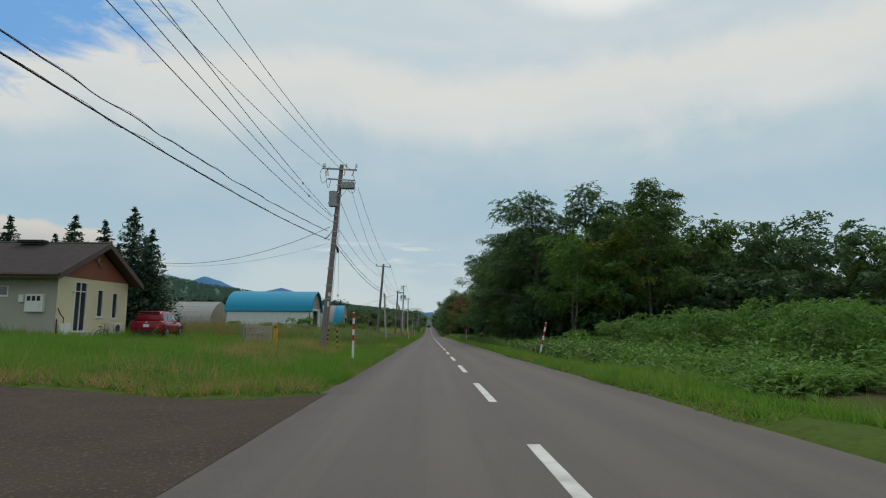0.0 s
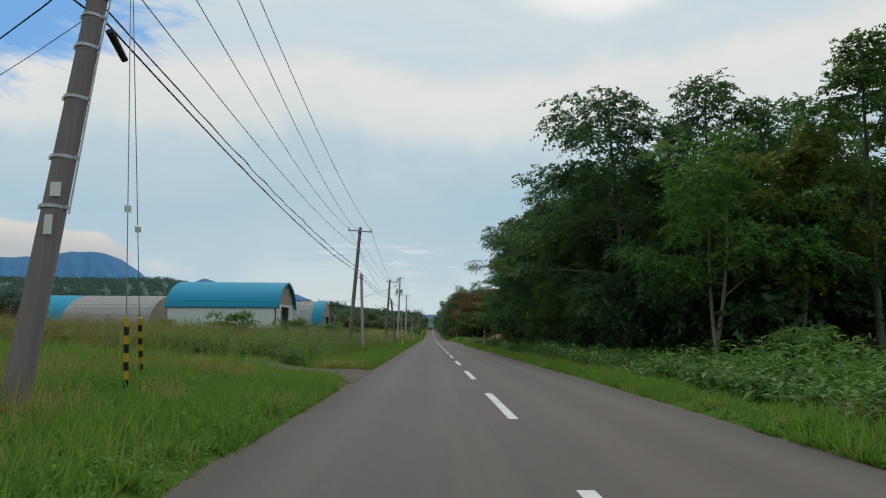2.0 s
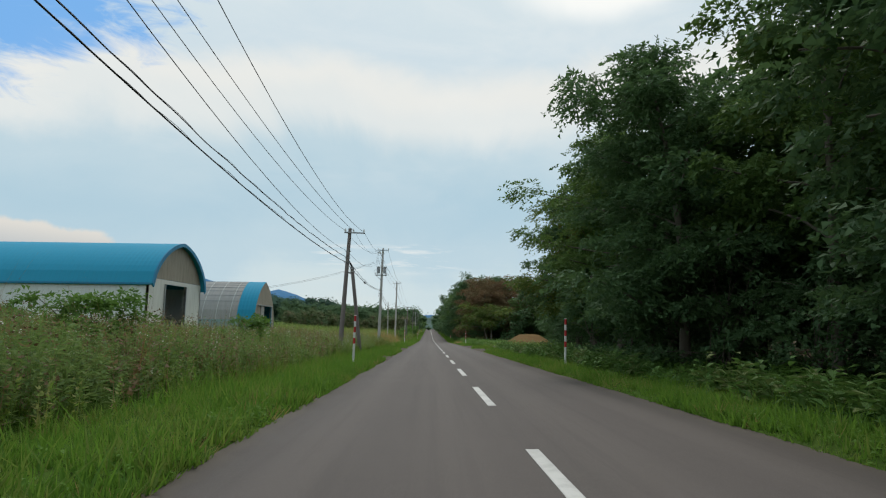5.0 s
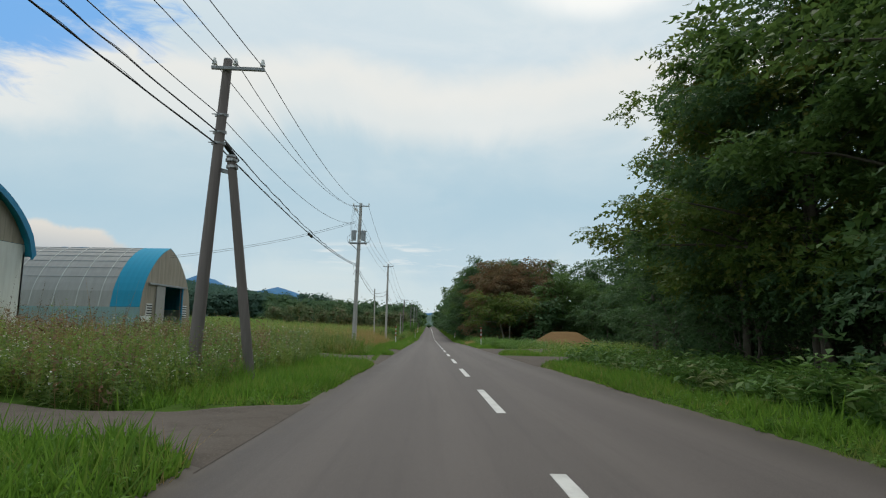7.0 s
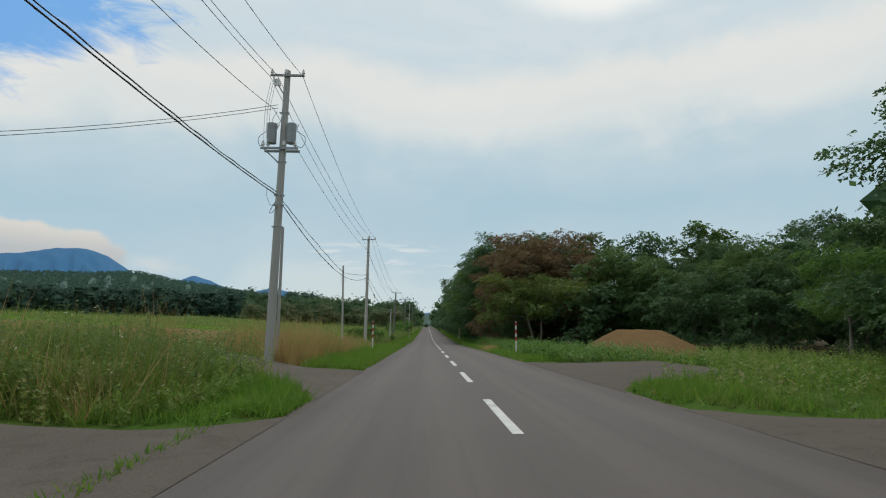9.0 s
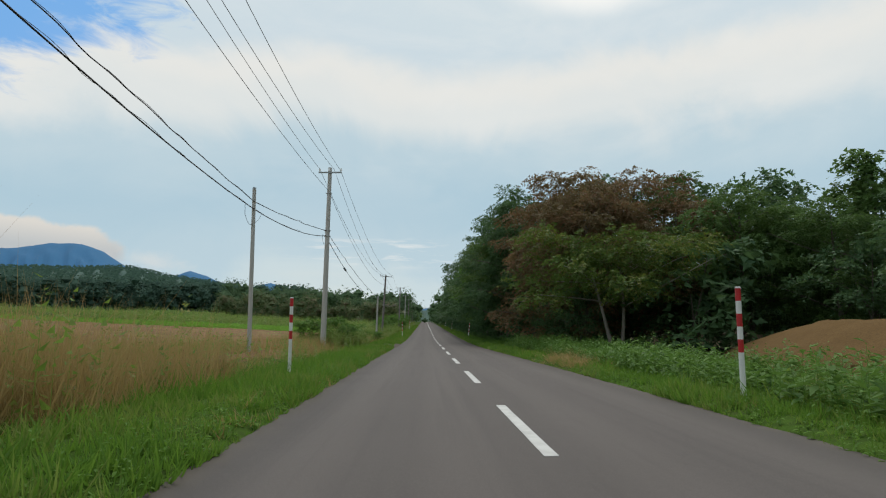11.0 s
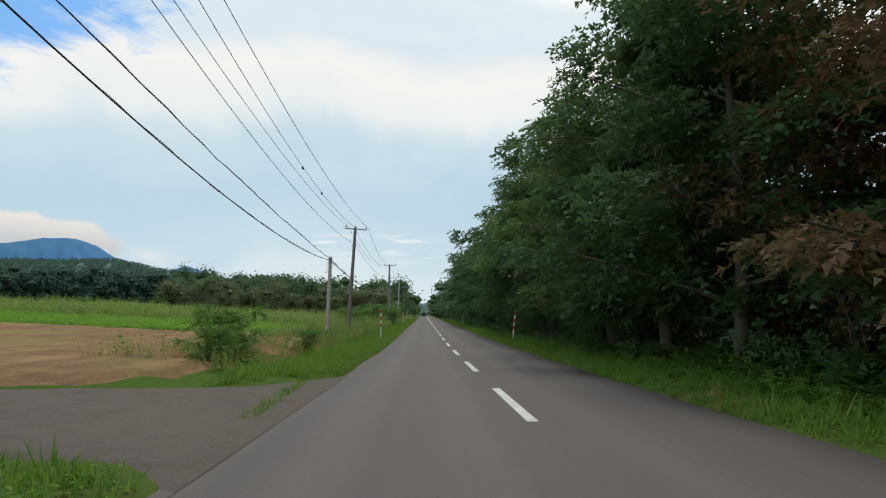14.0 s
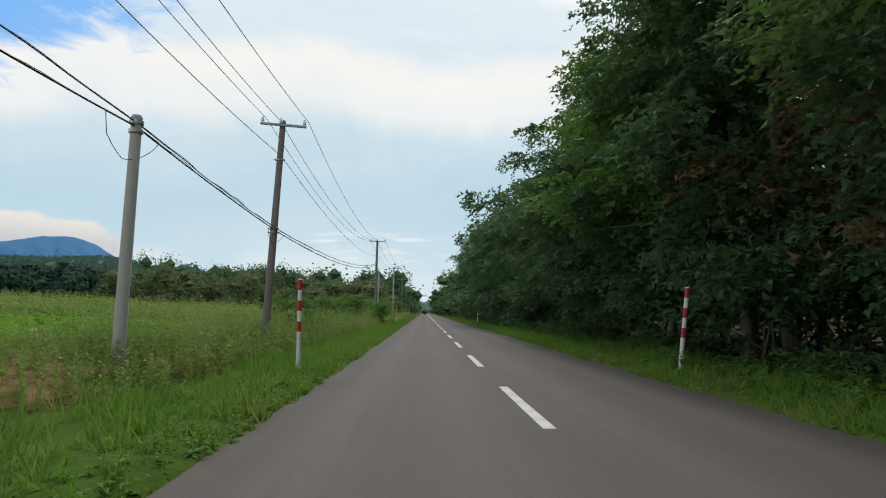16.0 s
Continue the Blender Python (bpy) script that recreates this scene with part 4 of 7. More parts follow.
def wire(name, label, knots, sags, r, mat, wavy=0.0):
    """One wire hung over its supports, with sag in each span."""
    pts = []
    for i in range(len(knots) - 1):
        a, b = Vector(knots[i]), Vector(knots[i + 1])
        n = max(10, int((b - a).length / (0.35 if wavy else 1.6)))
        for k in range(n):
            t = k / n
            p = a.lerp(b, t)
            p.z -= 4 * sags[i] * t * (1 - t)
            if wavy:
                s = min(1.0, 6 * t * (1 - t)) * wavy
                p.x += s * noise.noise((p.y * 0.9, 3.3, i))
                p.z += s * noise.noise((p.y * 0.8, 9.1, i)) * 1.2
            pts.append(p)
    pts.append(Vector(knots[-1]))
    ob = new(name, tube(pts, r, mat, name, 5))
    return tagged(ob, label, "overhead wire", "roadside wires")


plain_pole("p0", foot_of(-8.2, -0.9), (-8.05, -0.9, 15.0), 0.18, 0.12, M["pole"], "grey concrete utility pole behind the first one", (-9.9, -6.95, 14.3, 14.3), (12.1, 10.4, 9.8))
# ---------------------------------------------------------------- materials of buildings
def siding_look(col, pitch, depth=0.4, stain=(0.20, 0.18, 0.15), axis=2, wear=0.3):
    """Sheeting with ribs along one axis, darker lines in the grooves, rain stains and dust."""
    def build(g, co):
        sep = g.n("ShaderNodeSeparateXYZ", {0: co}).outputs[axis]
        rib = g.math("PINGPONG", sep, pitch / 2)
        rib = g.math("DIVIDE", rib, pitch / 2)
        st = g.n("ShaderNodeMapping", {"Vector": co, "Scale": (2.5, 2.5, 0.35)}).outputs[0]
        a = g.noise(st, 1.4, 5, 0.6)
        f = g.noise(co, 18, 3, 0.6)
        c = g.mix(g.math("MULTIPLY", g.ramp(a, ((0.45, 0.0), (0.75, 1.0))), wear), col, stain)
        c = g.mix(g.math("MULTIPLY", f, 0.12), c, tuple(v * 0.7 for v in col))
        # groove bottoms take a darker tint of col, as strong as depth
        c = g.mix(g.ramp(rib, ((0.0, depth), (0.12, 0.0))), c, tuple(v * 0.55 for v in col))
        return c, rib, 0.7
    return build


def film_look(g, co):
    """Weathered greenhouse film: milky grey with streaks and dirt lines."""
    s = g.n("ShaderNodeMapping", {"Vector": co, "Scale": (3.0, 0.5, 0.5)}).outputs[0]
    a = g.noise(s, 1.2, 6, 0.65)
    b = g.noise(co, 0.5, 4, 0.6)
    c = g.mix(a, (0.24, 0.235, 0.225), (0.43, 0.42, 0.40))
    c = g.mix(g.math("MULTIPLY", b, 0.35), c, (0.24, 0.23, 0.21))
    return c, a, 0.75


def shingle_look(g, co):
    sep = g.n("ShaderNodeSeparateXYZ", {0: co})
    row = g.math("PINGPONG", sep.outputs[1], 0.14)
    a = g.noise(co, 3.0, 5, 0.6)
    c = g.mix(a, (0.050, 0.042, 0.042), (0.095, 0.080, 0.078))
    c = g.mix(g.ramp(g.math("DIVIDE", row, 0.14), ((0.0, 0.6), (0.15, 0.0))), c, (0.02, 0.018, 0.018))
    return c, row, 0.75


def glass_material(name, tint):
    m = bpy.data.materials.new(name)
    m.use_nodes = True
    g = Nodes(m.node_tree)
    a = g.noise(g.n("ShaderNodeTexCoord").outputs["Object"], 1.2, 3, 0.5)
    b = g.n("ShaderNodeBsdfPrincipled", {"Base Color": g.mix(a, tint, tuple(v * 1.8 for v in tint)), "Roughness": 0.06, "Specular IOR Level": 0.8})
    g.n("ShaderNodeOutputMaterial", {0: b.outputs[0]})
    return m


B = {
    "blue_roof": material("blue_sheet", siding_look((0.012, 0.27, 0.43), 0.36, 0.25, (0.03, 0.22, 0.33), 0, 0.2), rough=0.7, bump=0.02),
    "blue_trim": painted("blue_trim", (0.015, 0.20, 0.36), 0.5, 0.2),
    "white_wall": material("white_siding", siding_look((0.66, 0.70, 0.70), 0.45, 0.12, (0.34, 0.34, 0.31), 0, 0.25), bump=0.01),
    "white_gable": material("white_gable_siding", siding_look((0.66, 0.66, 0.62), 0.45, 0.12, (0.30, 0.28, 0.24), 1, 0.3), bump=0.01),
    "old_gable": material("weathered_gable", siding_look((0.33, 0.29, 0.23), 0.62, 0.6, (0.14, 0.11, 0.08), 1, 0.55), bump=0.02),
    "film": material("greenhouse_film", film_look, bump=0.02),
    "teal": material("teal_base_sheet", siding_look((0.26, 0.40, 0.42), 0.3, 0.25, (0.25, 0.23, 0.18), 0, 0.4), bump=0.015),
    "cream": material("cream_render", siding_look((0.68, 0.60, 0.40), 3.0, 0.05, (0.40, 0.35, 0.24), 2, 0.12), bump=0.004),
    # other house walls: coloured darker and greyer than the cream gable
    "greige": material("grey_render", siding_look((0.40, 0.385, 0.33), 3.0, 0.05, (0.25, 0.23, 0.2), 2, 0.12), bump=0.004),
    "terracotta": painted("terracotta_panel", (0.26, 0.095, 0.060), 0.7, 0.15),
    "shingle": material("roof_shingles", shingle_look, bump=0.01, gloss=0.04),
    "brown_trim": painted("brown_trim", (0.085, 0.058, 0.050), 0.6, 0.15),
    "dark_in": painted("dark_interior", (0.035, 0.035, 0.035), 0.9, 0.2),
    "glass": glass_material("window_glass", (0.03, 0.033, 0.036)),
    "ply": material("weathered_plywood", wood_pole_look, bump=0.004),
    "plyboard": painted("grey_plywood", (0.42, 0.36, 0.27), 0.8, 0.5, 1.4, dirt=(0.16, 0.13, 0.10)),
    "orange": painted("orange_plastic", (0.66, 0.32, 0.04), 0.5, 0.25),
    "car_red": painted("red_car_paint", (0.24, 0.008, 0.022), 0.2, 0.05, 1.0),
    "lamp_red": painted("tail_lamp_plastic", (0.42, 0.01, 0.01), 0.15, 0.05),
    "rim": painted("alloy_rim", (0.35, 0.35, 0.36), 0.3, 0.1, metal=0.9),
    "concrete": material("plain_concrete", concrete_look, bump=0.003),
    "green_paint": painted("green_paint", (0.05, 0.18, 0.13), 0.4, 0.2),
}


def wall_grid(us, vs_, holes, thick, place):
    """A wall from a grid of panels without its holes; place(u, v, w) gives the world point. holes: (u0, u1, v0, v1)."""
    us = sorted(set(us + [h[i] for h in holes for i in (0, 1)]))
    vs_ = sorted(set(vs_ + [h[i] for h in holes for i in (2, 3)]))
    bm = bmesh.new()

    def solid(i, j):
        if not (0 <= i < len(us) - 1 and 0 <= j < len(vs_) - 1):
            return False
        u, v = (us[i] + us[i + 1]) / 2, (vs_[j] + vs_[j + 1]) / 2
        return not any(h[0] < u < h[1] and h[2] < v < h[3] for h in holes)

    def quad(*p):
        bm.faces.new([bm.verts.new(place(*q)) for q in p])

    for i in range(len(us) - 1):
        for j in range(len(vs_) - 1):
            if not solid(i, j):
                continue
            u0, u1, v0, v1 = us[i], us[i + 1], vs_[j], vs_[j + 1]
            quad((u0, v0, 0), (u1, v0, 0), (u1, v1, 0), (u0, v1, 0))
            quad((u0, v1, -thick), (u1, v1, -thick), (u1, v0, -thick), (u0, v0, -thick))
            if not solid(i - 1, j):
                quad((u0, v0, -thick), (u0, v0, 0), (u0, v1, 0), (u0, v1, -thick))
            if not solid(i + 1, j):
                quad((u1, v0, 0), (u1, v0, -thick), (u1, v1, -thick), (u1, v1, 0))
            if not solid(i, j - 1):
                quad((u0, v0, -thick), (u1, v0, -thick), (u1, v0, 0), (u0, v0, 0))
            if not solid(i, j + 1):
                quad((u0, v1, 0), (u1, v1, 0), (u1, v1, -thick), (u0, v1, -thick))
    bmesh.ops.remove_doubles(bm, verts=bm.verts, dist=1e-4)
    return bm


def prism(profile, x0, x1):
    """A solid between x0 and x1 over a closed outline of (y, z)."""
    bm = bmesh.new()
    a = [bm.verts.new((x0, y, z)) for y, z in profile]
    b = [bm.verts.new((x1, y, z)) for y, z in profile]
    bm.faces.new(a)
    bm.faces.new(list(reversed(b)))
    n = len(profile)
    for i in range(n):
        j = (i + 1) % n
        bm.faces.new((a[j], a[i], b[i], b[j]))
    bmesh.ops.recalc_face_normals(bm, faces=bm.faces)
    return bm


def framed_window(parent, u0, u1, v0, v1, place, bars=(), sill=True):
    """Frame, glass set back and glazing bars, in a hole of the wall; place(u, v, w) as in wall_grid, but local to parent."""
    t = 0.05
    def slab(a0, a1, b0, b1, w0, w1):
        bm = bmesh.new()
        c = [bm.verts.new(place(u, v, w_)) for w_ in (w0, w1) for u, v in ((a0, b0), (a1, b0), (a1, b1), (a0, b1))]
        for f in ((0, 3, 2, 1), (4, 5, 6, 7), (0, 1, 5, 4), (1, 2, 6, 5), (2, 3, 7, 6), (3, 0, 4, 7)):
            bm.faces.new([c[i] for i in f])
        bmesh.ops.recalc_face_normals(bm, faces=bm.faces)
        return bm
    fr = join(slab(u0, u1, v0, v0 + t, -0.08, 0.02), slab(u0, u1, v1 - t, v1, -0.08, 0.02), slab(u0, u0 + t, v0 + t, v1 - t, -0.08, 0.02), slab(u1 - t, u1, v0 + t, v1 - t, -0.08, 0.02))
    win = part("window", fr, M["white"], parent, "white framed window with dark glass")
    part("pane", slab(u0 + t, u1 - t, v0 + t, v1 - t, -0.06, -0.05), B["glass"], win)
    for kind, pos in bars:
        if kind == "v":
            part("glazing_bar", slab(pos - 0.025, pos + 0.025, v0 + t, v1 - t, -0.05, 0.0), M["white"], win)
        else:
            part("glazing_bar", slab(u0 + t, u1 - t, pos - 0.025, pos + 0.025, -0.05, 0.0), M["white"], win)
    if sill:
        part("sill", slab(u0 - 0.04, u1 + 0.04, v0 - 0.05, v0, -0.02, 0.06), M["white"], win)
    return win


# ---------------------------------------------------------------- the house
HX, HY0, HY1, HZ = -20.5, 30.35, 37.35, 4.25
house = thing("house", "single-storey house with cream gable wall and dark roof", "house", (HX, HY0, HZ))
LEN, WID, EAVE, RIDGE_Y, RIDGE_Z = 15.0, HY1 - HY0, 3.35, 3.45, 5.42
gable_place = lambda u, v, w_: (w_, u, v)
south_place = lambda u, v, w_: (-u, -w_, v)
door = (1.5, 2.62, 0.42, 3.15)
w1, w2 = (3.66, 4.28, 1.22, 2.82), (5.24, 5.86, 1.15, 2.70)
part("gable_wall", wall_grid([0.03, WID], [0, 0.3, EAVE], [door, w1, w2], 0.18, gable_place), B["cream"], house, "cream rendered gable wall")
sw = (2.5, 3.4, 2.28, 2.80)
part("side_wall", wall_grid([0.004, LEN], [0, 0.3, EAVE], [sw], 0.18, south_place), B["greige"], house, "darker grey rendered side wall")
part("rear_wall", box(LEN - 0.2, 0.18, EAVE, (-LEN / 2, WID - 0.09, EAVE / 2)), B["greige"], house)
part("end_wall", box(0.18, WID - 0.4, EAVE, (-LEN + 0.1, WID / 2, EAVE / 2)), B["greige"], house)
part("plinth", join(box(0.03, WID + 0.02, 0.28, (0.012, WID / 2, 0.10)), box(LEN, 0.03, 0.28, (-LEN / 2, -0.012, 0.10))), B["concrete"], house)
part("gable_panel", prism([(0.02, EAVE + 0.0), (WID - 0.02, EAVE + 0.0), (RIDGE_Y, RIDGE_Z - 0.18)], -0.16, 0.025), B["terracotta"], house, "terracotta gable panel")


def roof_slab(y_a, z_a, y_b, z_b, x0, x1, t):
    return prism([(y_a, z_a), (y_b, z_b), (y_b, z_b + t), (y_a, z_a + t)], x0, x1)


EN, EF = (-0.95, 3.32), (WID + 0.62, 3.18)
part("roof", roof_slab(EN[0], EN[1], RIDGE_Y, RIDGE_Z, -LEN - 0.4, 0.66, 0.10), B["shingle"], house, "dark grey shingle roof slope")
part("roof", roof_slab(RIDGE_Y + 0.002, RIDGE_Z, EF[0], EF[1], -LEN - 0.4, 0.66, 0.10), B["shingle"], house)
part("ridge_cap", rod((-LEN - 0.4, RIDGE_Y, RIDGE_Z + 0.09), (0.66, RIDGE_Y, RIDGE_Z + 0.09), 0.07, 0.07, 8), B["brown_trim"], house)
for a, b in ((EN, (RIDGE_Y, RIDGE_Z)), ((RIDGE_Y, RIDGE_Z), EF)):
    part("barge_board", prism([(a[0], a[1] - 0.2), (b[0], b[1] - 0.2), (b[0], b[1] + 0.13), (a[0], a[1] + 0.13)], 0.662, 0.70), B["brown_trim"], house, "dark brown barge board")
    part("soffit", prism([(a[0], a[1] - 0.06), (b[0], b[1] - 0.06), (b[0], b[1] - 0.02), (a[0], a[1] - 0.02)], 0.03, 0.66), B["brown_trim"], house)
part("fascia", box(LEN + 1.0, 0.05, 0.24, (-LEN / 2 + 0.1, EN[0] - 0.02, EN[1] - 0.02)), B["brown_trim"], house)
part("gutter", rod((-LEN, EN[0] - 0.09, EN[1] + 0.02), (0.6, EN[0] - 0.09, EN[1] + 0.02), 0.055, 0.055, 10), B["brown_trim"], house)
part("chimney_vent", box(1.5, 0.5, 0.16, (-3.6, RIDGE_Y - 0.4, RIDGE_Z + 0.12), 0.02), M["black"], house, "low dark roof vent")
dr = framed_window(house, door[0], door[1], door[2], door[3], gable_place, (("h", 2.62), ("v", 2.06)), sill=False)
dr["label"] = "white framed sliding glass door with transom"
framed_window(house, *w1, gable_place)
framed_window(house, *w2, gable_place)
framed_window(house, *sw, south_place)
part("door_step", box(0.7, 1.4, 0.4, (0.36, 2.05, 0.2), 0.02), B["concrete"], house, "grey concrete door step")
part("wall_lamp", join(rod((0.02, 1.33, 2.55), (0.14, 1.33, 2.6), 0.09, 0.07, 12), box(0.04, 0.1, 0.14, (0.02, 1.33, 2.5), 0.01)), M["white"], house, "small white wall lamp")
part("downpipe", rod((0.04, 0.10, 0.2), (0.04, 0.10, 1.1), 0.03, 0.03, 8), M["black"], house)
mb = part("meter_box", box(0.92, 0.2, 0.92, (-1.02, -0.11, 1.92), 0.02), M["white"], house, "white electricity meter cabinet")
for k in range(3):
    part("meter", box(0.16, 0.03, 0.24, (-1.28 + 0.25 * k, -0.225, 2.15), 0.01), M["black"], mb)
part("meter", box(0.26, 0.16, 0.4, (-1.72, -0.09, 2.15), 0.02), M["white"], house, "small grey meter with dial")
part("floodlight", join(box(0.12, 0.12, 0.14, (-1.66, -0.08, 3.32), 0.02), rod((-1.66, -0.1, 3.28), (-1.66, -0.2, 3.2), 0.05, 0.06, 10)), M["grey"], house)
part("gable_floodlight", join(rod((0.04, RIDGE_Y - 0.25, 4.55), (0.2, RIDGE_Y - 0.25, 4.5), 0.07, 0.09, 10), rod((0.04, RIDGE_Y, 4.35), (0.18, RIDGE_Y + 0.05, 4.25), 0.06, 0.08, 10)), M["grey"], house)
part("supply_cable", tube([(0.05, RIDGE_Y - 0.2, 4.4), (0.12, RIDGE_Y + 0.1, 4.0), (0.08, RIDGE_Y + 0.3, 4.3), (0.08, RIDGE_Y + 0.2, 4.6)], 0.012, M["black"], "supply_cable"), None, house)

ac = thing("air_conditioner", "white outdoor air conditioner unit beside the wall", "air conditioner", (HX + 0.35, 35.6, HZ + 0.22))
part("casing", box(0.34, 0.86, 0.6, (0, 0, 0.33), 0.02), M["white"], ac)
part("fan_grille", rod((0.17, -0.12, 0.33), (0.185, -0.12, 0.33), 0.24, 0.24, 20), M["black"], ac, "dark round fan grille")
for k in range(5):
    part("grille_bar", box(0.012, 0.46, 0.012, (0.192, -0.12, 0.15 + 0.09 * k)), M["grey"], ac)
for sgn in (-0.3, 0.3):
    part("foot", box(0.36, 0.06, 0.05, (0, sgn, 0.01)), M["black"], ac)
oil = thing("boiler", "small white boiler unit beside the house wall", "boiler", (HX + 0.3, 30.75, HZ + 0.15))
part("casing", box(0.3, 0.55, 0.7, (0, 0, 0.38), 0.03), M["white"], oil)
part("pipe", tube([(0.0, -0.2, 0.7), (0.05, -0.25, 1.0), (-0.1, -0.3, 1.2), (-0.25, -0.3, 1.5)], 0.03, M["black"], "pipe", 8), None, oil)
part("foot", box(0.28, 0.5, 0.06, (0, 0, 0.0)), B["concrete"], oil)


def bicycle(at, turn):
    b = thing("bicycle", "small green children's bicycle leaning near the door", "bicycle", at, "", turn)
    for x in (-0.36, 0.36):
        bm = bmesh.new()
        for k in range(20):
            a0, a1 = 2 * math.pi * k / 20, 2 * math.pi * (k + 1) / 20
            tmp = rod((x + 0.22 * math.cos(a0), 0, 0.23 + 0.22 * math.sin(a0)), (x + 0.22 * math.cos(a1), 0, 0.23 + 0.22 * math.sin(a1)), 0.022, 0.022, 6)
            bm = join(bm, tmp)
        wh = part("wheel", bm, M["black"], b)
        sp = bmesh.new()
        for k in range(6):
            a0 = math.pi * k / 6
            sp = join(sp, rod((x - 0.2 * math.cos(a0), 0, 0.23 - 0.2 * math.sin(a0)), (x + 0.2 * math.cos(a0), 0, 0.23 + 0.2 * math.sin(a0)), 0.004, 0.004, 4))
        part("spokes", sp, M["steel"], wh)
    tubes = (((-0.36, 0, 0.23), (-0.05, 0, 0.25)), ((-0.05, 0, 0.25), (0.26, 0, 0.55)), ((-0.05, 0, 0.25), (-0.15, 0, 0.62)), ((-0.12, 0, 0.5), (0.26, 0, 0.52)), ((-0.36, 0, 0.23), (-0.13, 0, 0.52)), ((0.36, 0, 0.23), (0.22, 0, 0.78)))
    bm = bmesh.new()
    for p, q in tubes:
        bm = join(bm, rod(p, q, 0.017, 0.017, 8))
    part("bicycle_frame", bm, B["green_paint"], b)
    part("saddle", box(0.22, 0.12, 0.06, (-0.16, 0, 0.65), 0.025), M["black"], b)
    part("handlebar", join(rod((0.21, -0.22, 0.84), (0.21, 0.22, 0.84), 0.014, 0.014, 8), rod((0.22, 0, 0.78), (0.21, 0, 0.84), 0.015, 0.015, 8)), M["steel"], b)
    return b


bicycle((HX + 0.75, 33.4, land_z(HX + 0.75, 33.4)), 88)


# ---------------------------------------------------------------- the parked car
def car_loft(sections):
    """Skin over half outlines (y along the length): each a list of (x, z) from sill to centre of the roof; mirrored."""
    bm = bmesh.new()
    rows = []
    for y, prof in sections:
        left = [bm.verts.new((-x, y, z)) for x, z in prof]
        right = [bm.verts.new((x, y, z)) for x, z in reversed(prof)]
        rows.append(left + right)
    for a, b in zip(rows, rows[1:]):
        n = len(a)
        for i in range(n):
            j = (i + 1) % n
            bm.faces.new((a[i], a[j], b[j], b[i]))
    bm.faces.new(list(reversed(rows[0])))
    bm.faces.new(rows[-1])
    bmesh.ops.recalc_face_normals(bm, faces=bm.faces)
    return bm


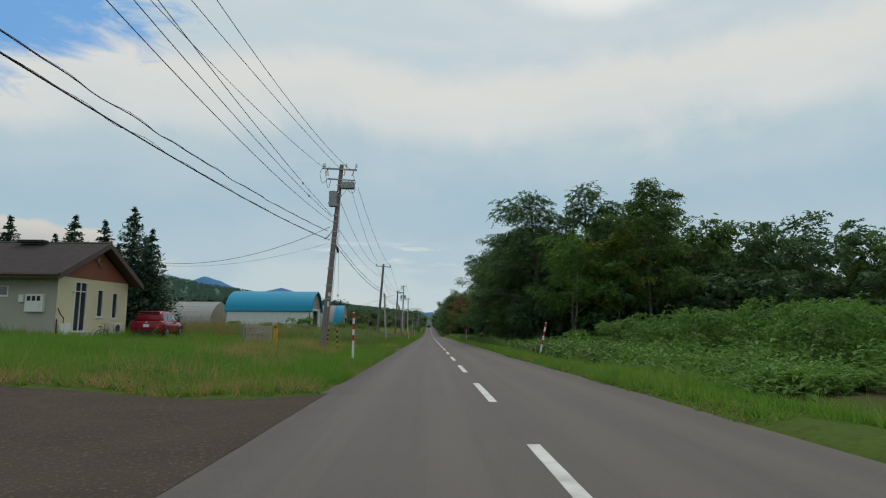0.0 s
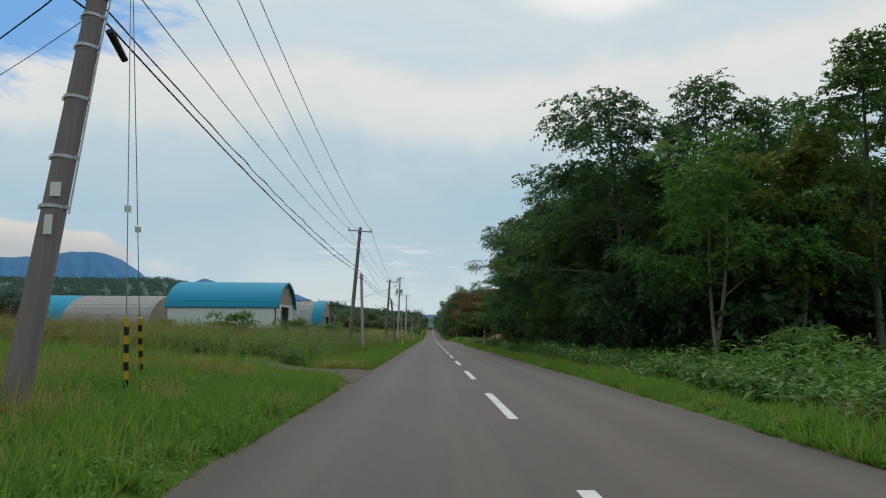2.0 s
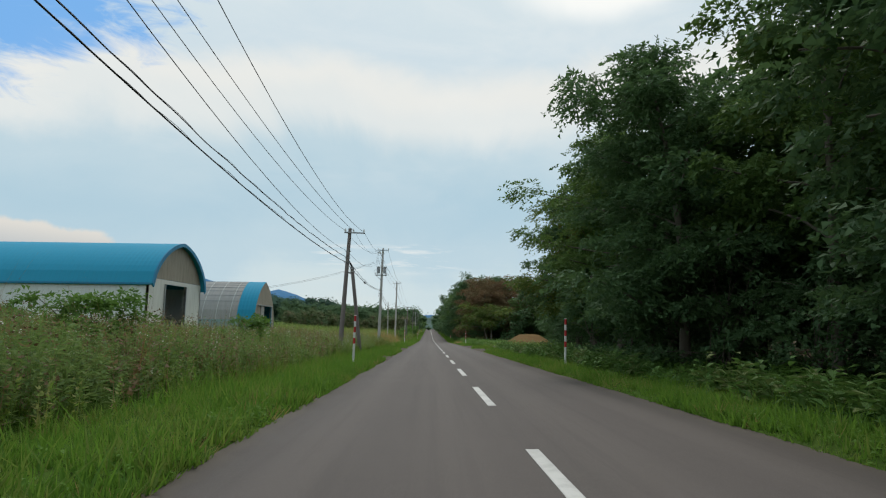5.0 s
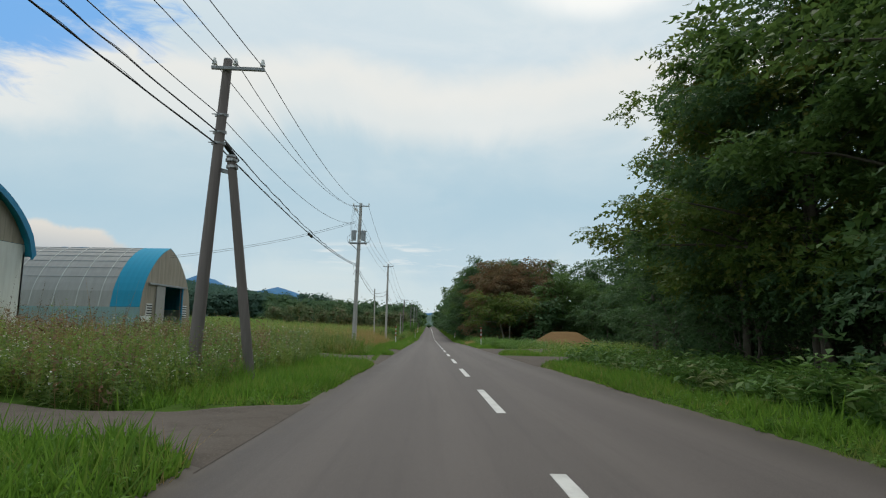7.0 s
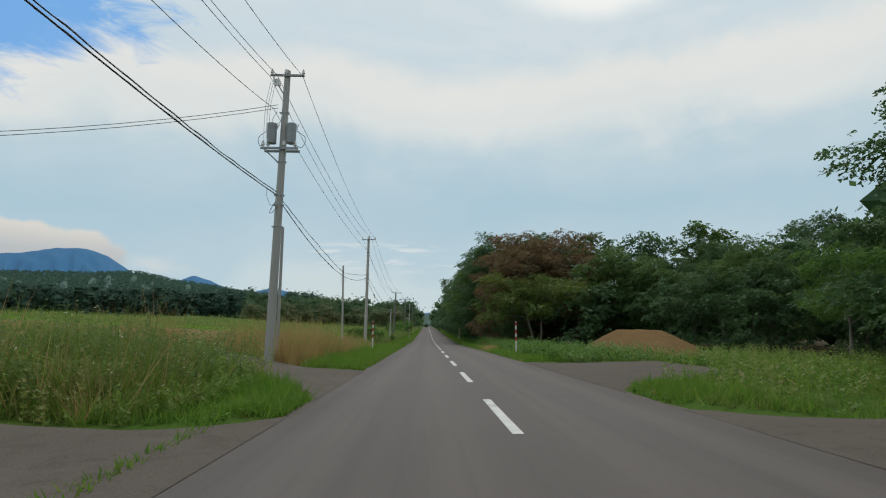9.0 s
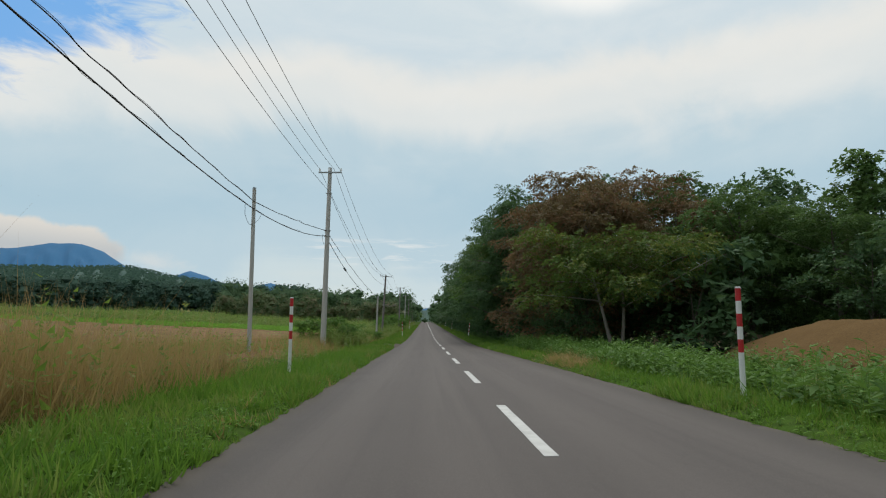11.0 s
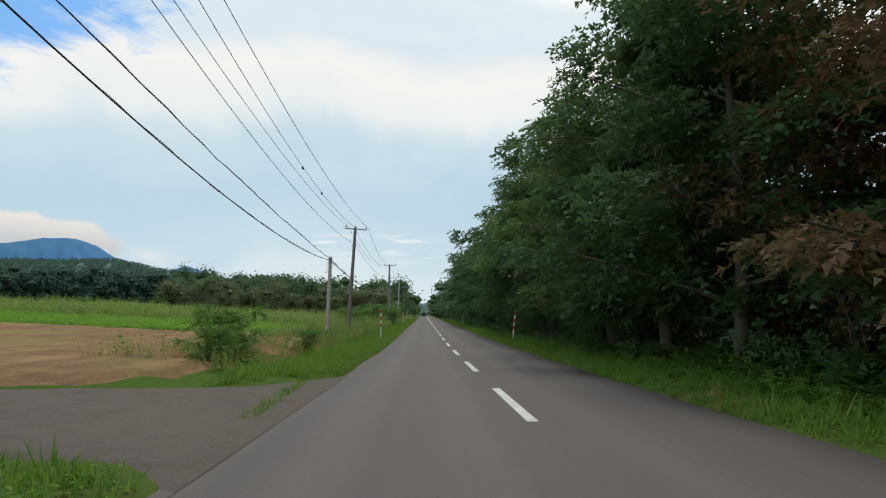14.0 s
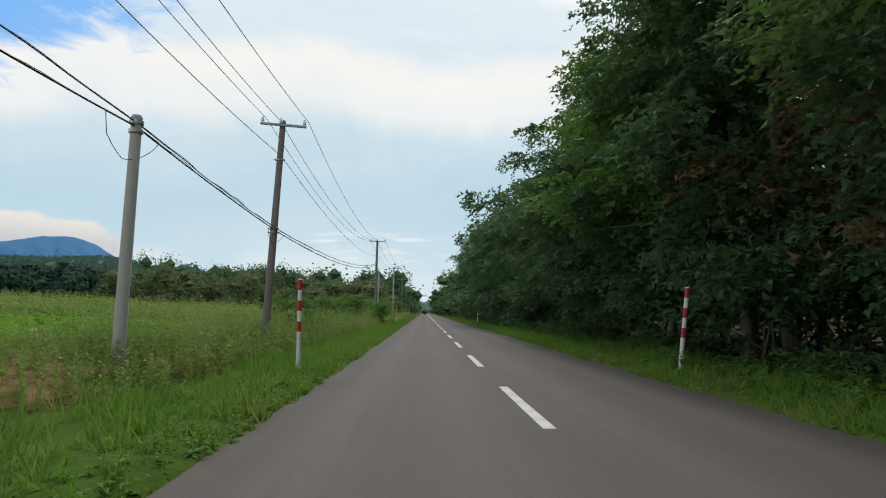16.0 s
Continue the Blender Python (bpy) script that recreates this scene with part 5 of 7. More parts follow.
def suv(at, turn):
    c = thing("car", "dark red compact sport utility car parked by the house", "car", at, "", turn)
    low = [(-2.27, [(0.70, 0.42), (0.82, 0.55), (0.86, 0.80), (0.80, 1.00), (0.70, 1.02)]), (-2.15, [(0.80, 0.30), (0.91, 0.50), (0.92, 0.82), (0.86, 1.05), (0.76, 1.08)]), (-1.5, [(0.84, 0.26), (0.92, 0.5), (0.925, 0.85), (0.88, 1.06), (0.78, 1.08)]),
           (0.6, [(0.84, 0.26), (0.92, 0.5), (0.92, 0.82), (0.88, 1.00), (0.78, 1.02)]), (1.5, [(0.84, 0.28), (0.91, 0.5), (0.91, 0.8), (0.84, 0.96), (0.70, 1.0)]), (2.1, [(0.76, 0.3), (0.84, 0.48), (0.84, 0.72), (0.76, 0.86), (0.6, 0.9)]), (2.27, [(0.6, 0.36), (0.68, 0.5), (0.68, 0.68), (0.6, 0.78), (0.5, 0.8)])]
    part("body", car_loft(low), B["car_red"], c, "dark red painted body", smooth=True)
    cab = [(-2.05, [(0.74, 1.04), (0.72, 1.18), (0.66, 1.34), (0.55, 1.40), (0.3, 1.42)]), (-1.75, [(0.78, 1.04), (0.74, 1.25), (0.66, 1.54), (0.56, 1.61), (0.3, 1.64)]), (-0.9, [(0.79, 1.04), (0.74, 1.28), (0.66, 1.58), (0.56, 1.65), (0.3, 1.68)]), (0.1, [(0.79, 1.02), (0.73, 1.28), (0.64, 1.56), (0.54, 1.63), (0.3, 1.66)]), (0.75, [(0.78, 1.0), (0.71, 1.2), (0.62, 1.40), (0.52, 1.44), (0.3, 1.46)]), (1.3, [(0.74, 0.97), (0.7, 1.0), (0.6, 1.03), (0.5, 1.05), (0.3, 1.06)])]
    part("cabin", car_loft(cab), B["car_red"], c, smooth=True)
    part("rear_window", box(1.16, 0.03, 0.36, (0, -1.975, 1.33), 0.01, (27, 0, 0)), B["glass"], c, "dark rear window")
    part("spoiler", box(1.2, 0.3, 0.05, (0, -1.83, 1.61), 0.02), B["car_red"], c)
    for s in (-1, 1):
        for y0, y1 in ((-1.7, -0.95), (-0.88, -0.02), (0.05, 0.72)):
            bm = bmesh.new()
            zt0, zt1 = 1.52 - 0.14 * max(0, y0 - 0.0), 1.52 - 0.30 * max(0, y1 - 0.0)
            v = [bm.verts.new((s * x, y, z)) for x, y, z in ((0.792, y0, 1.09), (0.792, y1, 1.07), (0.682, y1, zt1), (0.682, y0, zt0))]
            bm.faces.new(v)
            r_ = bmesh.ops.extrude_face_region(bm, geom=bm.faces[:])
            bmesh.ops.translate(bm, vec=(-0.03 * s, 0, 0), verts=[g_ for g_ in r_["geom"] if isinstance(g_, bmesh.types.BMVert)])
            bmesh.ops.recalc_face_normals(bm, faces=bm.faces)
            part("side_window", bm, B["glass"], c)
        part("tail_lamp", box(0.36, 0.1, 0.13, (s * 0.64, -2.2, 0.94), 0.03), B["lamp_red"], c, "red tail lamp")
        part("door_mirror", box(0.2, 0.12, 0.15, (s * 0.98, 0.62, 1.06), 0.03), B["car_red"], c)
        part("rear_reflector", box(0.2, 0.03, 0.05, (s * 0.66, -2.262, 0.52), 0.008), B["lamp_red"], c)
        part("exhaust", rod((s * 0.55, -2.3, 0.31), (s * 0.55, -2.1, 0.31), 0.04, 0.04, 10), M["steel"], c)
        for y in (-1.38, 1.36):
            w_ = part("wheel", rod((s * 0.70, y, 0.355), (s * 0.935, y, 0.355), 0.355, 0.355, 24), M["black"], c)
            rm = rod((s * 0.90, y, 0.355), (s * 0.945, y, 0.355), 0.235, 0.22, 20)
            part("rim", rm, B["rim"], w_)
            part("hub", rod((s * 0.93, y, 0.355), (s * 0.955, y, 0.355), 0.06, 0.05, 10), M["black"], w_)
            arch = bmesh.new()
            for k in range(10):
                a0, a1 = math.pi * k / 10, math.pi * (k + 1) / 10
                arch = join(arch, rod((s * 0.915, y + 0.40 * math.cos(a0), 0.355 + 0.40 * math.sin(a0)), (s * 0.915, y + 0.40 * math.cos(a1), 0.355 + 0.40 * math.sin(a1)), 0.035, 0.035, 6))
            part("wheel_arch", arch, M["black"], c)
    part("rear_bumper", box(1.62, 0.16, 0.28, (0, -2.22, 0.40), 0.05), M["black"], c, "black lower rear bumper")
    part("number_plate", box(0.33, 0.02, 0.165, (0, -2.29, 0.80), 0.004), M["white"], c)
    part("badge", rod((0, -2.285, 1.0), (0, -2.27, 1.0), 0.06, 0.06, 14), M["steel"], c)
    part("antenna_fin", box(0.04, 0.14, 0.06, (0, -1.55, 1.69), 0.012), M["black"], c)
    return c


suv((-18.05, 36.6, land_z(-18.05, 36.6) + 0.03), 8)


# ---------------------------------------------------------------- boards standing in the grass
def panel_stack(x0, x1, y, z0, z1):
    e = thing("wooden_panel", "weathered plywood panel with orange end board", "panel", (x0, y, z0))
    wd, h = x1 - x0, z1 - z0
    part("sheet", box(wd * 0.83, 0.05, h * 0.94, (wd * 0.42, 0, h * 0.47), 0.006), B["plyboard"], e)
    part("rail", box(wd * 0.84, 0.07, 0.05, (wd * 0.42, -0.01, h * 0.95), 0.006), M["steel"], e)
    part("rail", box(wd * 0.84, 0.07, 0.05, (wd * 0.42, -0.01, 0.03), 0.006), M["steel"], e)
    part("rail", box(wd * 0.70, 0.02, 0.025, (wd * 0.46, -0.034, h * 0.5), 0.004), B["ply"], e)
    part("stile", box(0.06, 0.08, h * 0.96, (0.02, -0.01, h * 0.48), 0.006), B["ply"], e)
    part("stile", box(0.03, 0.06, h * 0.9, (0.16, -0.025, h * 0.47), 0.004), M["black"], e)
    for fx, fz in ((0.22, 0.82), (0.42, 0.52), (0.44, 0.42), (0.42, 0.36), (0.58, 0.80), (0.28, 0.46), (0.56, 0.44)):
        part("bracket", box(0.07, 0.03, 0.05, (wd * fx, -0.04, h * fz), 0.006), M["black"], e)
    bm = box(0.28, 0.1, h * 0.98, (wd * 0.93, 0.0, h * 0.50), 0.02)
    bm = join(bm, rod((wd * 0.93, -0.05, h * 0.98), (wd * 0.93, 0.05, h * 0.98), 0.14, 0.14, 20))
    part("end_board", bm, B["orange"], e, "orange rounded end board")
    for x in (wd * 0.1, wd * 0.75):
        part("leg", box(0.06, 0.06, 0.5, (x, 0.05, -0.1)), B["ply"], e)
    return e


panel_stack(-13.12, -10.86, 37.55, land_z(-12, 37.5) + 0.02, 5.0)


# ---------------------------------------------------------------- barns and greenhouses
def arch_profile(y0, y1, z_e, z_a, n=26, point=0.12, bulge=0.62):
    """Half-round barn outline from one eave over the ridge to the other."""
    out = []
    h = (y1 - y0) / 2
    for k in range(n + 1):
        t = -1 + 2 * k / n
        c = (1 - abs(t) ** 2.1) ** bulge
        z = z_e + (z_a - z_e) * ((1 - point) * c + point * (1 - abs(t)))
        out.append(((y0 + y1) / 2 + h * t, z))
    return out


def arch_shell(profile, x0, x1, t, steps=1):
    """A bent sheet over an outline, with thickness."""
    bm = bmesh.new()
    cy = (profile[0][0] + profile[-1][0]) / 2
    zl = profile[0][1]
    inner = [(cy + (y - cy) * (1 - t / 6), z - t) for y, z in profile]
    xs_ = [x0 + (x1 - x0) * i / steps for i in range(steps + 1)]
    grid = [[[bm.verts.new((x, y, z)) for y, z in p] for p in (profile, inner)] for x in xs_]
    n = len(profile)
    for a, b in zip(grid, grid[1:]):
        for i in range(n - 1):
            bm.faces.new((a[0][i], a[0][i + 1], b[0][i + 1], b[0][i]))
            bm.faces.new((a[1][i + 1], a[1][i], b[1][i], b[1][i + 1]))
        for i in (0, n - 1):
            bm.faces.new((a[0][i], b[0][i], b[1][i], a[1][i]))
    for g_ in (grid[0], grid[-1]):
        for i in range(n - 1):
            bm.faces.new((g_[0][i], g_[1][i], g_[1][i + 1], g_[0][i + 1]))
    bmesh.ops.recalc_face_normals(bm, faces=bm.faces)
    for f in bm.faces:
        f.smooth = False
    return bm


def gable_sheet(profile, z0, x, t, holes=()):
    """The end wall under an arch, above z0, cut in narrow upright strips with room for openings (y0, y1, ztop)."""
    bm = bmesh.new()
    ys_ = sorted(set([p[0] for p in profile] + [h[i] for h in holes for i in (0, 1)]))
    py, pz = [p[0] for p in profile], [p[1] for p in profile]
    for a, b in zip(ys_, ys_[1:]):
        m = (a + b) / 2
        lo = z0
        for h in holes:
            if h[0] <= m <= h[1]:
                lo = h[2]
        za, zb = float(np.interp(a, py, pz)) - 0.02, float(np.interp(b, py, pz)) - 0.02
        if min(za, zb) <= lo:
            za, zb = max(za, lo + 0.001), max(zb, lo + 0.001)
        f = [bm.verts.new(p) for p in ((x, a, lo), (x, b, lo), (x, b, zb), (x, a, za))]
        k = [bm.verts.new(p) for p in ((x - t, a, lo), (x - t, b, lo), (x - t, b, zb), (x - t, a, za))]
        bm.faces.new(f)
        bm.faces.new(list(reversed(k)))
        for i in range(4):
            j = (i + 1) % 4
            bm.faces.new((f[j], f[i], k[i], k[j]))
    bmesh.ops.remove_doubles(bm, verts=bm.verts, dist=0.0005)
    bmesh.ops.recalc_face_normals(bm, faces=bm.faces)
    return bm


def big_barn():
    x1, x0, y0, y1, zg, ze, za = -23.1, -38.4, 106.8, 117.1, 2.95, 7.1, 10.85
    e = thing("barn", "white farm barn with a curved blue sheet roof", "barn", (x1, y0, zg))
    L = lambda p: [(y - y0, z - zg) for y, z in p]
    prof = L(arch_profile(y0 - 0.25, y1 + 0.25, ze - 0.1, za, 30, 0.2, 0.6))
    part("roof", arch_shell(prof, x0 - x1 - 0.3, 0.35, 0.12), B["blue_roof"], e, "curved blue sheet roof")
    part("roof_edge", arch_shell([(y, z + 0.02) for y, z in prof], 0.352, 0.47, 0.30), B["blue_trim"], e, "dark blue roof edge")
    h = ze - zg
    part("side_wall", box(x1 - x0, 0.14, h, ((x0 - x1) / 2, 0.07, h / 2)), B["white_wall"], e, "white sheet side wall")
    part("side_wall", box(x1 - x0, 0.14, h, ((x0 - x1) / 2, y1 - y0 - 0.07, h / 2)), B["white_wall"], e)
    part("eave_trim", box(x1 - x0 + 0.6, 0.12, 0.16, ((x0 - x1) / 2, -0.2, h - 0.10), 0.01), B["blue_trim"], e)
    dy0, dy1, dz = 2.9, 6.9, h + 0.05
    part("gable_wall", gable_sheet([(0, h + 0.42), (y1 - y0, h + 0.42)], 0, 0.0, 0.14, ((dy0, dy1, dz),)), B["white_gable"], e, "white gable wall with a wide doorway")
    inner = L(arch_profile(y0, y1, ze - 0.1, za - 0.14, 30, 0.2, 0.6))
    part("gable_top", gable_sheet(inner, h + 0.43, -0.01, 0.1), B["old_gable"], e, "weathered translucent gable sheets")
    part("rear_gable", gable_sheet(inner, 0, x0 - x1 + 0.1, 0.1), B["white_gable"], e)
    part("doorway_frame", join(box(0.2, 0.12, dz, (0, dy0 - 0.06, dz / 2)), box(0.2, 0.12, dz, (0, dy1 + 0.06, dz / 2))), M["steel"], e)
    part("concrete_floor", box(x1 - x0 - 0.3, y1 - y0 - 0.3, 0.2, ((x0 - x1) / 2, (y1 - y0) / 2, 0.0)), B["concrete"], e)
    for y in (5.4, 9.0):
        part("inner_post", box(0.15, 0.15, h - 0.4, (-4, y, h / 2)), M["steel"], e)
    part("inner_beam", box(0.16, y1 - y0 - 0.4, 0.3, (-4, (y1 - y0) / 2, 2.6)), M["steel"], e)
    part("inner_sheeting", box(0.06, 4.2, 0.9, (-7.5, 5.6, 1.9)), M["white"], e, "white sheeting inside the barn")


M["hoop"] = painted("weathered_hoop", (0.52, 0.52, 0.50), 0.5, 0.3)


def film_house(x1, x0, y0, y1, zg, zw, za, blue, label, door_, point=0.28, gable="old_gable", hoops="hoop"):
    """A greenhouse: low sheet walls, bent film over hoops, purlins, and a blue sheeted bay."""
    e = thing("greenhouse", label, "greenhouse", (x1, y0, zg))
    L = lambda p: [(y - y0, z - zg) for y, z in p]
    prof = L(arch_profile(y0, y1, zw, za, 30, point, 0.58))
    b0, b1 = blue
    for a, b in ((x0, b0), (b1, x1)):
        if b - a > 0.05:
            part("film", arch_shell(prof, a - x1, b - x1, 0.05), B["film"], e, "milky weathered greenhouse film")
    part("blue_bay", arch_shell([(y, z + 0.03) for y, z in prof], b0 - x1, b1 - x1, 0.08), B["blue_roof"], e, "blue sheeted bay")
    h = zw - zg
    part("base_wall", box(x1 - x0, 0.08, h, ((x0 - x1) / 2, 0.0, h / 2)), B["teal"], e, "faded teal base sheeting")
    part("base_wall", box(x1 - x0, 0.08, h, ((x0 - x1) / 2, y1 - y0, h / 2)), B["teal"], e)
    n = max(4, int((b0 - x0) / 1.45)) if b0 > x0 + 1 else max(4, int((x1 - b1) / 1.75))
    lo, hi = (x0, b0) if b0 > x0 + 1 else (b1, x1)
    for k in range(n):
        x = lo + (hi - lo) * (k + 0.5) / n - x1
        part("hoop", arch_shell([(y, z + 0.035) for y, z in prof], x - 0.028, x + 0.028, 0.03), M[hoops], e)
    for k in range(3, 28, 2):
        y, z = prof[k]
        part("purlin", box(hi - lo, 0.05, 0.03, ((hi + lo) / 2 - x1, y, z + 0.012)), M["grey"], e)
    d0, d1, dz = door_
    holes = ((d0, d1, dz),) if dz else ()
    part("gable_wall", gable_sheet(prof, 0, 0.0, 0.08, holes), B[gable], e, "stained grey gable sheets")
    part("rear_gable", gable_sheet(prof, 0, x0 - x1 + 0.1, 0.08), B[gable], e)
    part("floor_slab", box(x1 - x0 - 0.2, y1 - y0 - 0.2, 0.16, ((x0 - x1) / 2, (y1 - y0) / 2, 0.0)), M["soil"], e)
    if dz:
        part("door_track", box(0.14, (d1 - d0) * 1.5, 0.12, (0.08, d0 + (d1 - d0) * 0.4, dz + 0.06)), M["steel"], e)
        part("sliding_door", box(0.06, (d1 - d0) * 0.32, dz - 0.05, (0.06, d0 + (d1 - d0) * 0.10, dz / 2)), B["film"], e, "half open sliding door")
        part("door_post", box(0.12, 0.12, dz, (0.03, d1 + 0.06, dz / 2)), B["blue_trim"], e)
        for y in (d0 - 1.1, d1 + 0.5):
            wnd = part("louvre_window", box(0.06, 0.75, 0.9, (0.04, y, 1.75), 0.01), M["white"], e, "white louvred window")
            for k in range(5):
                part("louvre", box(0.03, 0.66, 0.08, (0.075, y, 1.40 + 0.17 * k)), M["black"], wnd)
        part("fuel_box", box(0.4, 0.5, 0.4, (0.25, d0 - 1.9, 1.2), 0.03), M["white"], e)
        part("inner_shelf", box(0.5, d1 - d0, 0.08, (-2.5, (d0 + d1) / 2, 1.5)), M["white"], e)
        part("blue_tank", rod((-1.0, d0 + 2.2, 0.1), (-1.0, d0 + 2.2, 0.85), 0.42, 0.42, 16), B["blue_trim"], e, "blue plastic tank")
    return e


big_barn()
film_house(-19.5, -36.0, 122.7, 130.3, 2.4, 4.35, 8.55, (-21.4, -19.52), "half-round greenhouse with grey film and blue bay", (2.2, 6.0, 3.45))
film_house(-43.0, -62.0, 111.5, 122.5, 4.2, 5.1, 8.9, (-62.0, -56.0), "long grey film greenhouse with a blue end", (0, 0, 0), hoops="grey")
# ---------------------------------------------------------------- side drives, mound, fields
def gravel_look(g, co):
    a = g.noise(co, 0.5, 5, 0.6)
    f = g.noise(co, 40.0, 3, 0.7)
    d = g.noise(co, 2.6, 5, 0.65)
    c = g.mix(a, (0.088, 0.074, 0.064), (0.132, 0.112, 0.096))
    c = g.mix(g.math("MULTIPLY", g.ramp(d, ((0.5, 0.0), (0.66, 1.0))), 0.5), c, (0.070, 0.060, 0.050))
    c = g.mix(g.ramp(f, ((0.5, 0.0), (0.75, 0.8))), c, (0.17, 0.148, 0.126))
    return c, f, 0.9


def dirt_look(g, co):
    a = g.noise(co, 0.7, 5, 0.6)
    f = g.noise(co, 22.0, 4, 0.7)
    c = g.mix(a, (0.050, 0.041, 0.034), (0.088, 0.072, 0.058))
    c = g.mix(g.ramp(f, ((0.55, 0.0), (0.75, 1.0))), c, (0.19, 0.145, 0.085))
    return c, f, 0.95


def mound_look(g, co):
    a = g.noise(co, 0.9, 6, 0.65)
    f = g.noise(co, 12.0, 5, 0.7)
    c = g.mix(a, (0.115, 0.066, 0.028), (0.23, 0.142, 0.062))
    c = g.mix(g.ramp(f, ((0.42, 0.0), (0.7, 1.0))), c, (0.12, 0.075, 0.035))
    return c, f, 0.95


def stubble_look(g, co):
    s = g.n("ShaderNodeMapping", {"Vector": co, "Rotation": (0, 0, radians(-40)), "Scale": (1.0, 0.12, 1.0)}).outputs[0]
    a = g.noise(s, 2.2, 5, 0.6)
    b = g.noise(co, 0.16, 4, 0.6)
    f = g.noise(co, 16.0, 4, 0.7)
    d = g.noise(co, 1.1, 5, 0.65)
    c = g.mix(g.ramp(a, ((0.35, 0.0), (0.65, 1.0))), (0.140, 0.084, 0.048), (0.29, 0.178, 0.092))
    c = g.mix(g.math("MULTIPLY", g.ramp(d, ((0.48, 0.0), (0.62, 1.0))), 0.65), c, (0.115, 0.072, 0.042))
    c = g.mix(g.math("MULTIPLY", g.ramp(b, ((0.52, 0.0), (0.66, 1.0))), 0.55), c, (0.20, 0.20, 0.07))
    c = g.mix(g.ramp(f, ((0.45, 0.0), (0.75, 0.55))), c, (0.33, 0.215, 0.115))
    return c, f, 0.95


GRAVEL = material("worn_drive", gravel_look, gloss=0.04, bump=0.006)
MOUND = material("straw_and_soil", mound_look, gloss=0.04, bump=0.05)
STUBBLE = material("stubble", stubble_look, gloss=0.04, bump=0.04)

DIRT = material("dirt_drive", dirt_look, bump=0.02, gloss=0.03)
for side, a0, a1, b0, b1, out in DRIVES:
    vs, fs = [], []
    nu, nv = 34, 26
    for i in range(nu + 1):
        t = i / nu
        x = side * (3.22 + (out - 3.22) * t)
        fl = 1.2 * max(0.0, 1 - (abs(x) - 3.3) / 1.6) ** 2
        wob = 0.25 * noise.noise((x * 0.8, a0, 0)) * min(1, t * 6)
        lo, hi = a0 + (b0 - a0) * t - fl + wob, a1 + (b1 - a1) * t + fl - wob
        for j in range(nv + 1):
            y = lo + (hi - lo) * j / nv
            z = road_z(y) - 0.045 if i == 0 else land_z(x, y) + (-0.08 if j in (0, nv) or i == nu else 0.04)
            vs.append((x, y, z))
    for i in range(nu):
        for j in range(nv):
            q = (i * (nv + 1) + j, (i + 1) * (nv + 1) + j, (i + 1) * (nv + 1) + j + 1, i * (nv + 1) + j + 1)
            fs.append(q if side > 0 else q[::-1])
    tagged(new("driveway", mesh_from("driveway", vs, fs, DIRT if a0 < 10 else GRAVEL, smooth=True)), "dark earth drive strewn with straw" if a0 < 10 else "worn grey side drive of old asphalt and grit", "driveway", kind="structure")


def soil_mound(cx, cy, rx, ry, h, turn):
    vs, fs = [], []
    nr, na = 30, 72
    z0 = land_z(cx, cy) - 0.05
    for i in range(nr + 1):
        t = i / nr
        for j in range(na):
            a = 2 * math.pi * j / na
            k = 1 + 0.10 * noise.noise((math.cos(a) * 1.5, math.sin(a) * 1.5, 2.0))
            u, v = rx * t * k * math.cos(a), ry * t * k * math.sin(a)
            x, y = cx + u * math.cos(turn) - v * math.sin(turn), cy + u * math.sin(turn) + v * math.cos(turn)
            prof = 1 - max(0, (t - 0.34) / 0.66) ** 1.15
            z = z0 + h * prof + 0.10 * noise.noise((x * 1.1, y * 1.1, 0.3)) * (1 - t) + 0.05 * noise.noise((x * 4, y * 4, 0.3))
            vs.append((x, y, z if t < 1 else z0 - 0.1))
    for i in range(nr):
        for j in range(na):
            fs.append((i * na + j, (i + 1) * na + j, (i + 1) * na + (j + 1) % na, i * na + (j + 1) % na))
    return tagged(new("soil_mound", mesh_from("soil_mound", vs, fs, MOUND, smooth=True)), "low flat-topped mound of brown soil and straw", "mound")


soil_mound(14.9, 154.0, 4.2, 12.0, 1.65, radians(-9))


def field_patch(name, label, mat, inside, x_range, y_range, lift, step):
    """A field's skin a few millimetres above the land."""
    xs_, ys_ = np.arange(*x_range, step), np.arange(*y_range, step)
    idx, vs, fs = {}, [], []
    for i, x in enumerate(xs_):
        for j, y in enumerate(ys_):
            if inside(x, y):
                rim = not all(inside(x + dx, y + dy) for dx in (-step, step) for dy in (-step, step))
                idx[i, j] = len(vs)
                vs.append((x, y, land_z(x, y) + (-0.15 if rim else lift) - 0.3 * on_drive(x, y, 1.6)))
    for (i, j), k in list(idx.items()):
        q = [(i, j), (i + 1, j), (i + 1, j + 1), (i, j + 1)]
        if all(p in idx for p in q):
            fs.append(tuple(idx[p] for p in q))
    return tagged(new(name, mesh_from(name, vs, fs, mat, smooth=True)), label, "field", kind="structure")


def in_stubble(x, y):
    return y < 214 + 0.4 * x + 1.0 * math.sin(x * 0.5) and 150 < y + 0.5 * x + 10 and x < -6.6 - 0.4 * math.sin(y * 0.7)


field_patch("field", "harvested field with golden brown stubble", STUBBLE, in_stubble, (-90, -6), (140, 214), 0.11, 0.5)


